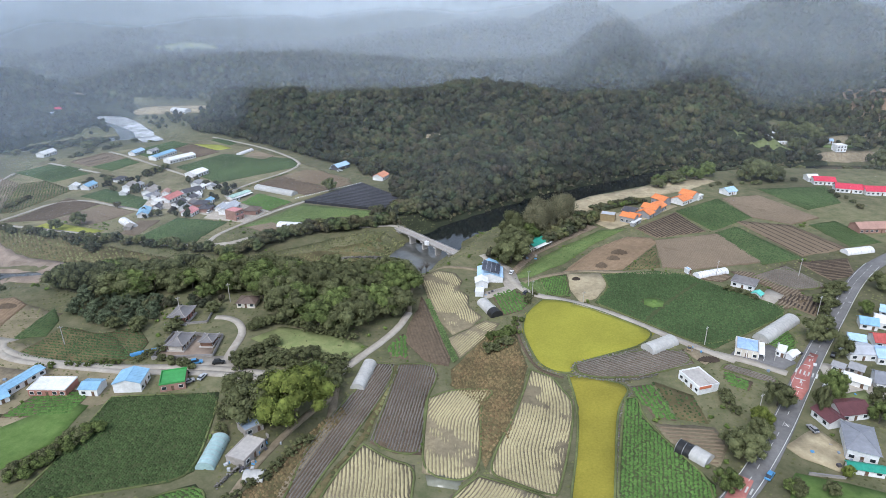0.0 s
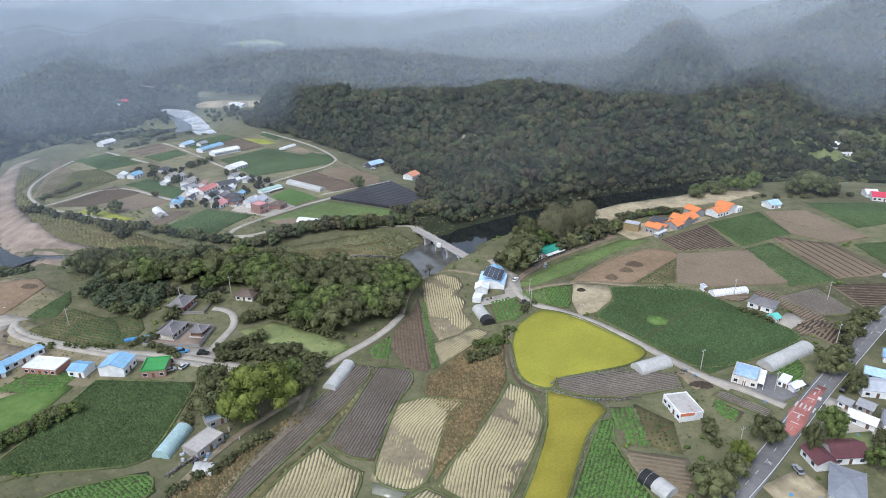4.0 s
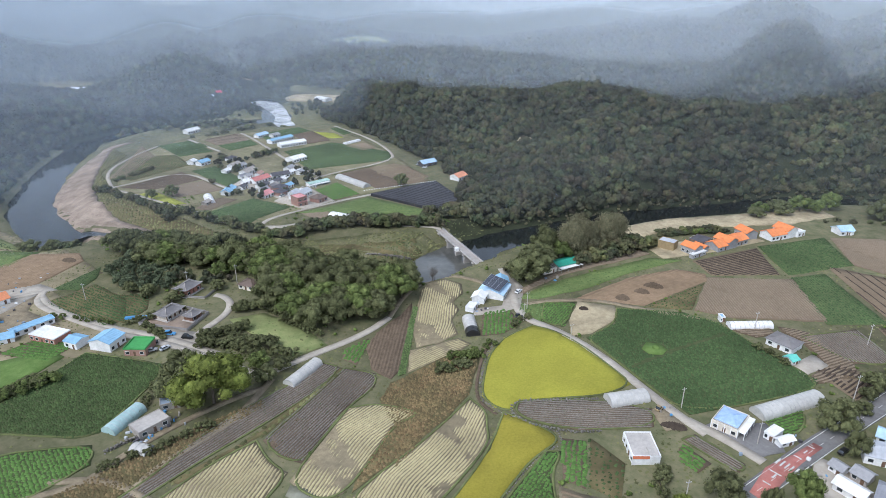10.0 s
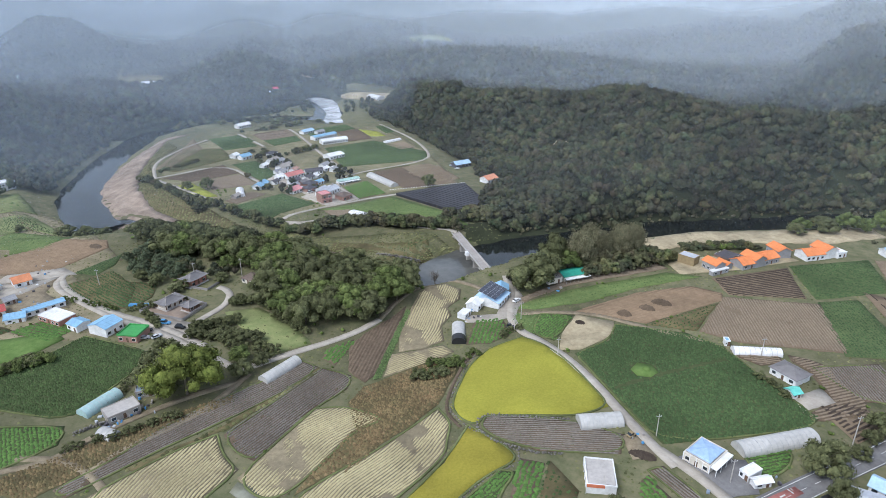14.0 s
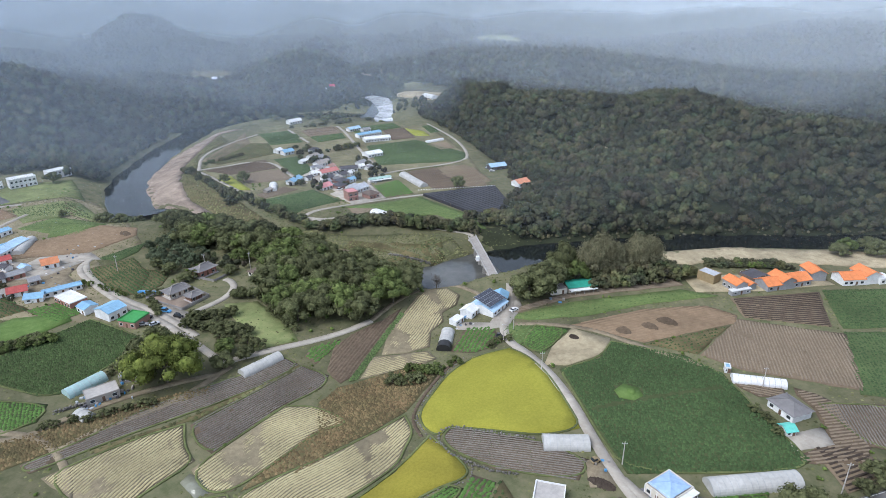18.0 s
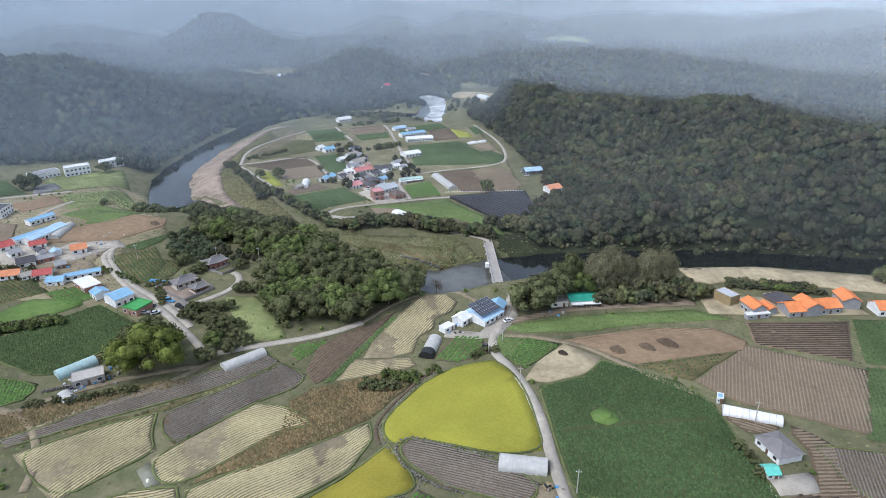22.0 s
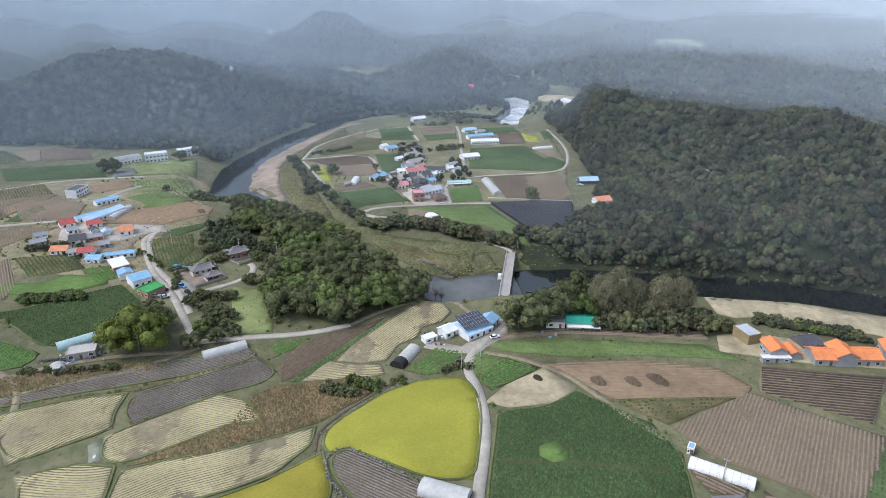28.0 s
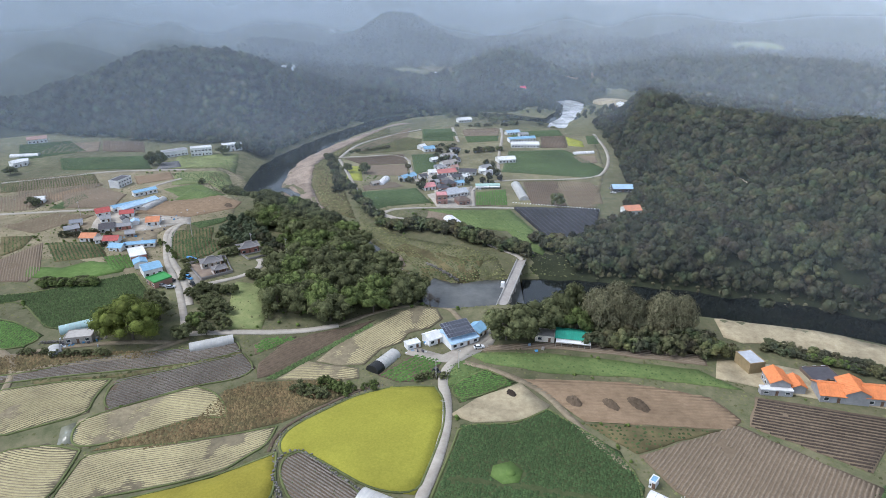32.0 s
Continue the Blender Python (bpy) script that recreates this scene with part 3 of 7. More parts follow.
FIELD_KINDS = {
    # name, floor, label, (rows material, gap, width, tall), (plants material, gap, step, size, tall)
    "rice": ("rice_field", "rice_ripe", "golden ripe rice field with even dense ears", None, None),
    "stubble": ("harvested_field", "stubble", "harvested rice field with pale straw in rows", ("straw", 1.12, 0.78, 0.15), None),
    "barestubble": ("harvested_field", "stubble", "harvested field with broken rows of straw and bare soil", ("straw", 1.12, 0.72, 0.14), None),
    "mulch": ("mulched_field", "soil_dark", "ploughed field with rows of grey plastic mulch", ("film_grey", 1.05, 0.56, 0.2), ("crop_dark", 1.05, 1.3, 0.2, 0.3)),
    "rowsdark": ("mulched_field", "soil", "brown field with dark mulched rows", ("film_dark", 1.7, 0.85, 0.25), None),
    "rowsbrown": ("mulched_field", "soil_dark", "dark brown field with rough broken rows", ("soil_ridge", 1.5, 0.75, 0.25), ("scrub", 1.5, 1.2, 0.28, 0.35)),
    "rowstan": ("tilled_field", "stubble", "tan field with faint dry rows", ("soil", 1.8, 0.9, 0.2), None),
    "tilled": ("tilled_field", "soil", "bare brown tilled field with fine furrows", ("soil_ridge", 1.25, 0.7, 0.24), None),
    "tilleddark": ("tilled_field", "soil_dark", "bare dark brown tilled field", ("soil_dark", 1.4, 0.9, 0.2), None),
    "tilledorange": ("tilled_field", "soil_orange", "bare orange-brown tilled field", ("soil_orange", 1.8, 0.9, 0.12), None),
    "sand": ("sand_patch", "sand", "bare patch of pale sand", None, None),
    "soy": ("bean_field", "crop_soil", "dense dark green bean field", None, ("crop", 0.95, 0.75, 0.62, 0.7)),
    "soydark": ("bean_field", "crop_soil", "dense dark green bean field", None, ("crop_dark", 0.95, 0.75, 0.62, 0.7)),
    "soybright": ("vegetable_field", "crop_soil", "fresh green vegetable field in rows", None, ("crop_vivid", 1.25, 0.55, 0.6, 0.45)),
    "greens": ("vegetable_plot", "soil_dark", "small vegetable plot with green rows", None, ("crop_vivid", 1.7, 0.5, 0.8, 0.55)),
    "greenfield": ("vegetable_field", "crop_floor", "flat green crop field", None, ("crop", 1.4, 1.0, 0.62, 0.4)),
    "garden": ("vegetable_plot", "weeds", "patchy garden with brown and green rows", None, ("crop", 1.9, 0.9, 0.55, 0.6)),
    "grassfield": ("meadow", "grass", "long green grass meadow", None, ("crop_bright", 2.2, 1.8, 0.5, 0.35)),
    "gravelbar": ("gravel_bar", "gravel", "pale gravel along the dry stream bed", None, None),
    "yardfield": ("yard", "concrete", "pale concrete farmyard", None, None),
    "strips": ("tilled_field", "soil", "brown tilled field with a few dark furrows", ("film_dark", 4.6, 0.8, 0.15), None),
    "puddle": ("puddle", "mud_water", "muddy puddle in a field corner", None, None),
    "reeds": ("river_meadow", "ground", "wild grass on the river flat", None, ("tuft", 1.5, 1.4, 0.75, 0.6)),
    "weeds": ("fallow_field", "weeds", "fallow field overgrown with dry weeds", None, ("crop_dark", 2.0, 1.6, 0.6, 0.5)),
    "scrub": ("scrub_patch", "weeds", "rough patch of reddish brown weeds and grass", None, ("scrub", 1.1, 1.0, 0.6, 0.7)),
    "bankscrub": ("scrub_patch", "weeds", "rough scrub on the bank above the gravel", None, ("tuft", 2.2, 2.0, 0.9, 0.9)),
    "rice2": ("rice_field", "rice_dark", "golden brown ripe rice field", None, None),
    "drylawn": ("lawn", "dry_lawn", "dry mown grass clearing by the wood", None, None),
    "dryland": ("dry_meadow", "dryland", "dry trodden ground between village plots", None, None),
    "dryvillage": ("dry_meadow", "dryvillage", "trodden ground between gardens and houses", None, None),
    "yarddirt": ("yard", "dirt", "worn dirt yard between village houses", None, None),
    "lawn": ("lawn", "lawn", "short green lawn", None, None),
    "rapegreen": ("vegetable_plot", "grass", "yellow-green weedy vegetable plot", None, ("crop_bright", 1.6, 1.2, 0.6, 0.4)),
    "rapeseed": ("vegetable_field", "rape", "yellow-green crop field", None, None),
    "hedge": ("hedge", "crop_soil", "narrow strip of green plants", None, ("crop_bright", 0.7, 0.6, 0.6, 0.6)),
}
FIELD_NO = [0]
RINGS = []
HOLES = [(99.8, 263.5, 5.5)]
LANES = []


def field(kind, ring, angle=None):
    name, floor, label, rows, plants = FIELD_KINDS[kind]
    FIELD_NO[0] += 1
    rng = np.random.default_rng(FIELD_NO[0])
    if kind[:3] != "dry":
        RINGS.append(ring)
    low = sheet(name, ring, M[floor], lift=0.06 if kind in ("dryland", "dryvillage") else 0.15 + 0.01 * (FIELD_NO[0] % 7), rise=0.55 if kind[:4] == "rice" else 0.0)
    tagged(low, label, "field", kind="stuff")
    if kind in ("rice", "rice2", "stubble", "mulch", "soy", "soydark", "soybright") and max(q[1] for q in ring) < 330:
        tagged(band("field_bund", ring + ring[:1], 0.75, M["bund"], lift=0.33), "narrow grassy bund round a field", "bund", kind="structure")
    if rows:
        m, gap, width, tall = rows
        v, f = swaths(ring, gap, width, tall, 0.24, rng, angle, 0.42 if kind == "stubble" else 0.66) if kind[-7:] == "stubble" else ridges(ring, gap, width, tall, 0.2, rng, angle, gaps=0.06)
        tagged(raw("crop_rows", v, f, M[m], low), kind="stuff")
    if plants:
        m, gap, step, size, tall = plants
        v, f = planted(ring, gap, step, size, tall, 0.12, rng, angle)
        tagged(raw("plants", v, f, M[m], low), kind="stuff")
    return low


def road(kind, line):
    name, m, w, label = {"main": ("road", "asphalt", 7.2, "two-lane asphalt village road"), "farm": ("farm_road", "concrete", 3.8, "pale concrete farm road"),
                         "lane": ("lane", "concrete", 3.4, "narrow pale concrete lane"), "dirt": ("dirt_track", "dirt", 2.6, "worn dirt track")}[kind]
    if kind == "lane" and max(q[1] for q in line) > 300:
        w = 2.7
    LANES.append((line, w))
    return tagged(band(name, line, w, M[m], lift=0.34 if kind == "main" else 0.26), label, "road", kind="structure")


# ---- fields and roads
field("dryland",[(-348,108), (-366,129), (-356,195), (-321,259), (-302,298), (-261,293), (-226,276), (-176,255), (-183,230), (-121,211), (-117,190), (-165,165), (-184,115)])
field("dryvillage",[(-289,383), (-320,418), (-349,470), (-358,547), (-309,586), (-230,633), (-136,552), (-70,475), (-105,428), (-145,344), (-180,350)])
field("rice",[(48,270), (38,257), (35,242), (37,226), (39,216), (45,210), (52,209), (52,215), (69,221), (83,226), (92,236), (85,244), (71,259), (58,268)])
field("rice2",[(49,208), (68,201), (70,196), (65,189), (61,180), (51,143), (46,127), (34,127), (38,144), (44,164), (49,188)])
field("stubble",[(35,213), (43,207), (45,199), (48,191), (44,173), (35,146), (33,144), (21,151), (14,155), (18,168), (25,183), (31,200)],-106)
field("stubble",[(11,154), (20,150), (33,143), (31,127), (-3,128), (2,145)],-115)
field("stubble",[(-6,195), (3,201), (21,201), (14,192), (13,182), (13,173), (11,156), (5,151), (-7,155), (-7,174)],-94)
field("stubble",[(-27,168), (-18,161), (-9,158), (-10,144), (-10,127), (-41,127), (-37,143), (-33,156)],93)
field("mulch",[(-18,217), (-5,218), (-2,210), (-7,193), (-7,174), (-8,164), (-16,164), (-25,169), (-23,182)])
field("mulch",[(-28,217), (-20,217), (-21,203), (-29,177), (-37,156), (-41,143), (-46,126), (-52,126), (-47,143), (-46,163), (-38,188), (-33,199)])
field("tilleddark",[(-8,220), (-17,235), (-16,247), (-12,262), (-11,275), (-9,270), (-3,247), (3,222), (2,216)])
field("hedge",[(-9,272), (-7,272), (6,221), (4,219), (-3,246)])
field("barestubble",[(-11,288), (-10,297), (-3,303), (6,300), (10,291), (8,281), (13,275), (12,266), (18,255), (12,246), (4,240), (-1,250), (-6,266)],108)
field("barestubble",[(2,237), (19,252), (26,249), (20,239), (10,226), (7,222)])
field("greens",[(-22,222), (-24,230), (-18,240), (-16,238), (-15,225), (-15,221)])
field("scrub",[(22,244), (32,239), (34,215), (30,200), (20,174), (13,157), (12,168), (13,190), (21,200), (3,204), (3,214)])
field("scrub",[(2,204), (12,219), (19,234), (30,243), (33,218), (24,202), (25,179), (22,171), (18,186)])
field("scrub",[(-74,116), (-61,143), (-47,171), (-37,188), (-34,185), (-43,167), (-48,141), (-55,120)])
field("reeds",[(-177,345), (-115,338), (-74,350), (-37,364), (-23,363), (-12,349), (-23,332), (-45,326), (-71,325), (-89,324), (-129,325)])
field("gravelbar",[(-201,313), (-158,317), (-118,320), (-82,326), (-67,323), (-81,309), (-112,302), (-155,301)])
field("bankscrub",[(-41,142), (-30,167), (-26,186), (-20,217), (-17,216), (-22,192), (-26,172), (-33,157), (-38,143)])
field("puddle",[(4,148), (-5,150), (-6,154), (-1,155), (6,152)])
field("tilledorange",[(460,733), (489,689), (443,619), (424,652)])
field("yardfield",[(149,212), (159,208), (164,193), (157,183), (148,189), (146,201)])
field("lawn",[(108,151), (122,146), (131,142), (119,125), (92,125)])
field("drylawn",[(139,188), (156,193), (155,186), (134,177)])
field("yardfield",[(-160,393), (-159,433), (-120,408), (-129,383)])
field("yardfield",[(-224,424), (-220,455), (-180,435), (-188,412)])
field("tilled",[(-200,360), (-201,389), (-187,389), (-188,356)])
field("rowstan",[(-374,504), (-356,474), (-318,405), (-308,412), (-335,476)])
field("weeds",[(-154,467), (-133,504), (-127,502), (-150,465)])
field("yardfield",[(-238,186), (-232,202), (-200,211), (-187,227), (-186,205), (-201,185), (-211,178)])
field("rowstan",[(-317,130), (-315,158), (-302,164), (-271,149), (-279,130)])
field("weeds",[(-224,131), (-215,148), (-196,142), (-188,131)])
field("greens",[(-156,179), (-150,195), (-131,195), (-132,181)])
field("greenfield",[(-211,178), (-205,189), (-188,186), (-193,172)])
field("weeds",[(-55,317), (-38,331), (-15,344), (-15,333), (-29,318), (-40,315)])
field("greens",[(24,276), (34,282), (43,271), (37,260), (28,256)])
field("soy",[(83,295), (112,299), (127,294), (145,272), (159,258), (154,249), (112,222), (97,237), (79,258), (72,265), (83,280)])
field("sand",[(65,297), (82,297), (84,286), (74,269), (66,265), (63,278)])
field("soybright",[(50,292), (64,296), (62,272), (51,274)],74)
field("rapegreen",[(39,289), (50,292), (51,274), (46,275), (40,280)])
field("grassfield",[(34,291), (55,319), (96,359), (114,362), (88,337), (66,310), (46,295)])
field("tilled",[(36,303), (59,341), (91,370), (97,365), (53,323), (36,295)])
field("tilledorange",[(63,299), (86,329), (110,348), (124,346), (125,338), (95,301)])
field("weeds",[(96,300), (123,335), (116,303)])
field("rowsdark",[(119,362), (154,391), (161,356), (127,345)])
field("tilled",[(125,342), (166,352), (173,309), (133,300), (117,303)],-74)
field("greenfield",[(155,394), (194,420), (200,381), (165,357)])
field("tilled",[(197,421), (225,427), (243,379), (219,367), (200,381)])
field("strips",[(186,375), (218,366), (231,328), (199,317)],-73)
field("greenfield",[(165,354), (183,364), (198,314), (172,306)])
field("greenfield",[(232,442), (286,448), (275,409), (244,395)])
field("greenfield",[(229,367), (250,373), (256,337), (234,330)])
field("mulch",[(159,292), (183,305), (192,279), (174,275)])
field("rowsdark",[(192,309), (222,314), (213,292), (197,286)])
field("rowsdark",[(159,265), (170,272), (183,266), (169,248)])
field("rowsbrown",[(151,298), (158,298), (165,295), (168,286), (175,275), (174,264), (156,255), (155,258), (164,269), (162,277), (158,288), (152,293)],40)
field("rowsbrown",[(130,293), (148,295), (149,291), (141,285), (133,288)],10)
field("soybright",[(136,226), (150,237), (149,227), (142,218), (139,221)],38)
field("mulch",[(53,215), (59,217), (81,223), (100,222), (100,212), (76,204), (60,205), (53,209)])
field("mulch",[(109,208), (113,212), (128,201), (125,196.5)],-36)
field("greens",[(108,203), (109,206), (117,199), (113,193), (108,197)],-36)
field("soybright",[(67,191), (72,192), (70,180), (76,162), (82,146), (73,126), (47,127), (61,174)])
field("greens",[(71,198), (79,199), (81,177), (74,179)])
field("weeds",[(80,201), (92,191), (91,175), (82,178)])
field("rowstan",[(73,176), (92,173), (93,164), (86,153), (75,167)])
field("soydark",[(-122,191), (-84,194), (-81,181), (-78,153), (-84,148), (-120,140), (-120,124), (-133,126), (-124,147)])
field("lawn",[(-151,159), (-153,173), (-137,188), (-128,186), (-129,167), (-138,154), (-150,141), (-163,144)])
field("soybright",[(-96,137), (-75,148), (-69,140), (-75,123), (-82,108), (-110,125)])
field("garden",[(-159,233), (-135,242), (-125,229), (-125,215), (-158,220)])
field("greenfield",[(-185,232), (-183,261), (-174,249), (-172,235)])
field("tilledorange",[(-238,233), (-233,263), (-209,272), (-198,264), (-197,232), (-214,216), (-224,206), (-246,219)])
field("grassfield",[(-264,250), (-236,264), (-231,248), (-240,234)])
field("drylawn",[(-83,232), (-72,243), (-46,237), (-32,229), (-42,214), (-62,223)])
field("greenfield",[(-178,476), (-230,525), (-204,570), (-155,557), (-136,552), (-123,525)])
field("tilleddark",[(-147,473), (-133,496), (-83,460), (-101,443)])
field("rowstan",[(-133,496), (-116,515), (-100,508), (-71,472), (-81,461)])
field("grassfield",[(-129,375), (-100,423), (-40,405), (-26,388), (-40,387), (-68,396), (-93,371)])
field("greenfield",[(-187,348), (-178,395), (-141,385), (-149,344)])
field("tilleddark",[(-289,386), (-276,439), (-245,425), (-262,390)])
field("tilled",[(-258,393), (-242,423), (-212,408), (-229,379)])
field("rapeseed",[(-262,376), (-259,387), (-213,367), (-223,358)])
field("weeds",[(-315,405), (-347,469), (-320,485), (-283,460), (-296,406)])
field("greenfield",[(-270,444), (-260,462), (-215,437), (-212,414)])
field("greenfield",[(-359,509), (-344,536), (-294,506), (-311,480)])
field("tilled",[(-330,541), (-312,577), (-289,557), (-306,527)])
field("greenfield",[(-304,526), (-287,556), (-269,541), (-280,513)])
field("greenfield",[(-296,580), (-272,624), (-251,612), (-267,557)])
field("tilleddark",[(-260,589), (-247,609), (-209,578), (-223,558)])
field("rapeseed",[(-246,610), (-220,608), (-202,593), (-215,585)])
field("greenfield",[(-236,628), (-230,637), (-204,614), (-208,604)])
field("greens",[(-145,427), (-138,449), (-108,427), (-120,409)])
field("tilled",[(-185,560), (-173,578), (-154,562), (-160,549)])
field("greenfield",[(-422,173), (-389,238), (-339,235), (-376,172)])
field("tilleddark",[(-479,213), (-451,246), (-403,240), (-430,208)])
field("tilled",[(-486,174), (-475,211), (-432,205), (-452,154)])
field("grassfield",[(-272,232), (-273,257), (-232,267), (-236,241)])
field("tilled",[(-299,168), (-305,194), (-273,207), (-246,195), (-266,166)])
field("greenfield",[(-269,158), (-297,181), (-281,184), (-263,166)])
field("weeds",[(-366,129), (-353,193), (-316,194), (-329,130)])
field("tilled",[(-183,131), (-199,152), (-153,149), (-141,143), (-149,131), (-155,121), (-181,121)])
field("rowstan",[(-245,130), (-255,162), (-235,183), (-219,148)])
field("garden",[(-176,219), (-169,243), (-143,235), (-127,218), (-132,210)])
field("lawn",[(-357,251), (-346,297), (-319,292), (-330,248)])
field("weeds",[(-315,245), (-295,281), (-255,273), (-288,248)])
field("garden",[(-197,154), (-183,181), (-155,181), (-163,156)])
field("yarddirt",[(-236,181), (-237,206), (-212,219), (-188,229), (-177,211), (-152,206), (-170,191), (-186,178), (-207,163)])
field("drylawn",[(-315,249), (-299,287), (-231,275), (-269,264), (-279,239)])
field("tilledorange",[(-321,219), (-319,246), (-297,244), (-296,218)])
field("tilledorange",[(-303,160), (-314,183), (-302,186), (-283,162)])
field("soydark",[(-503,144), (-495,186), (-439,195), (-434,143)])
field("drylawn",[(-378,264), (-349,310), (-305,294), (-331,250)])
field("rowstan",[(-365,141), (-355,181), (-310,196), (-280,159), (-283,139)])
field("weeds",[(-65,317), (-42,359), (-27,344), (-46,308)])
field("gravelbar",[(-167,314), (-128,314), (-97,314), (-75,320), (-59,321), (-59,314), (-81,308), (-110,305), (-142,303)])
field("tilled",[(-126,373), (-112,384), (-100,372), (-113,364)])
field("soydark",[(-340,499), (-327,530), (-310,521), (-322,488)])
field("tilleddark",[(-332,546), (-317,577), (-294,561), (-309,531)])
field("rowstan",[(-120,482), (-106,513), (-74,485), (-80,464)])
field("bankscrub",[(-391,486), (-348,426), (-315,388), (-275,352), (-243,337), (-206,327), (-176,321), (-150,331), (-190,343), (-250,363), (-295,382), (-338,418), (-360,470)])
road("farm",[(22,323), (32,304), (38,283), (46,274), (56,270), (70,261), (84,248), (96,234), (107,222), (117,213)])
road("farm",[(111,219), (123,212), (133,204)])
road("main",[(68,126), (85,140), (97,151), (114,171), (132,194), (150,217), (174,244), (207,284), (230,305), (262,326), (319,359)])
road("lane",[(-186,226), (-174,219), (-153,213), (-126,210), (-109,211), (-91,210), (-70,207)])
road("lane",[(-46,199), (-38,215), (-21,242), (-16,259)])
road("lane",[(-46,200), (-72,204), (-97,207), (-123,207), (-149,211), (-180,217), (-187,229)])
road("lane",[(-187,229), (-201,213), (-197,191), (-208,168)])
road("lane",[(-88,213), (-88,223), (-87,237), (-92,247), (-99,251), (-104,251)])
road("lane",[(-64,472), (-102,426), (-116,409), (-134,373), (-143,343)])
road("lane",[(-289,381), (-253,371), (-181,348), (-143,343), (-104,361), (-57,371), (-29,376)])
road("lane",[(-293,383), (-336,419), (-354,473), (-358,506)])
road("lane",[(-295,385), (-276,443), (-215,412), (-193,405)])
road("lane",[(-119,406), (-159,433), (-162,459), (-120,523), (-135,554), (-175,597), (-237,641)])
road("lane",[(-161,462), (-201,489), (-286,561), (-314,580)])
road("lane",[(-348,540), (-287,507)])
road("lane",[(-361,115), (-360,129), (-353,167), (-350,207), (-319,258)])
road("lane",[(-279,117), (-273,130), (-259,162), (-245,191)])
road("lane",[(-274,217), (-285,227), (-294,249)])
road("dirt",[(-75,130), (-62,136), (-48,136), (-32,131), (-21,123)])
road("dirt",[(-49,136), (-48,150), (-41,168), (-40,184), (-41,200)])
road("dirt",[(-16,259), (-17,278), (-14,296), (-5,308), (10,307), (23,302)])
road("dirt",[(41,288), (53,295), (73,301), (91,298), (107,296), (120,296)])
road("dirt",[(-83,115), (-75,123), (-64,133), (-63,145), (-58,162), (-50,180), (-41,194)])


# ---------------------------------------------------------------- water, gravel, shade net
for _line, _w, _label in ((RIVER_EAST, 40, "dark calm river at the foot of the wooded hill"), (POND, 42, "still shallow pool under the bridge"), (FAR_REACH, [22, 26, 17, 20, 27, 31, 24], "far bright reach of the river"),
                          (STREAM, [8, 5, 5, 5, 9], "shallow stream in a gravel bed"), (RIVER_WEST, 38, "broad calm river reflecting the sky")):
    tagged(band("water", _line, _w, M["shallow" if _line in (POND, STREAM) else "glare_riffle" if _line is FAR_REACH else "water"], z=WATER_Z + (0.02 if _line is POND else 0.06 if _line is FAR_REACH else 0.04 if _line is RIVER_WEST else 0)), _label, "water", kind="structure")


def gravel(ring, material="gravel", label="bare gravel bar in the river bed"):
    RINGS.append(ring)
    tagged(sheet("gravel_bar", ring, M[material], lift=0.25, wild=2.0), label, "gravel", kind="structure")


gravel([(-393, 517), (-391, 485), (-348, 425), (-315, 387), (-275, 351), (-243, 336), (-206, 326), (-176, 320), (-186, 308), (-224, 303), (-257, 312), (-289, 332), (-334, 358), (-356, 386), (-364, 410), (-384, 445), (-408, 495)])
gravel([(-188, 325), (-150, 322), (-123, 317), (-78, 322), (-70, 314), (-117, 305), (-166, 305), (-190, 308)])
gravel([(70, 404), (97, 423), (129, 438), (171, 459), (201, 479), (208, 462), (180, 440), (137, 420), (108, 402), (88, 388)], "sand", "narrow sandy river bank")
gravel([(-90, 326), (-60, 334), (-38, 336), (-22, 342), (-30, 350), (-60, 346), (-95, 338)], "weeds", "reddish weeds on the dry river bed")

# ---------------------------------------------------------------- trees
def tufted(shape, blades, seed):
    """Adds loose leaf blades round a lumpy crown, to break its outline."""
    v, f = shape
    rng = np.random.default_rng(500 + seed)
    p = v[rng.integers(0, len(v), blades)] * 1.04 + rng.normal(0, 0.03, (blades, 3))
    q = p[:, None, :] + rng.normal(0, 0.062, (blades, 3, 3)) * (1, 1, 0.8)
    return np.concatenate([v, q.reshape(-1, 3)]), np.concatenate([f, np.arange(blades * 3).reshape(-1, 3) + len(v)])


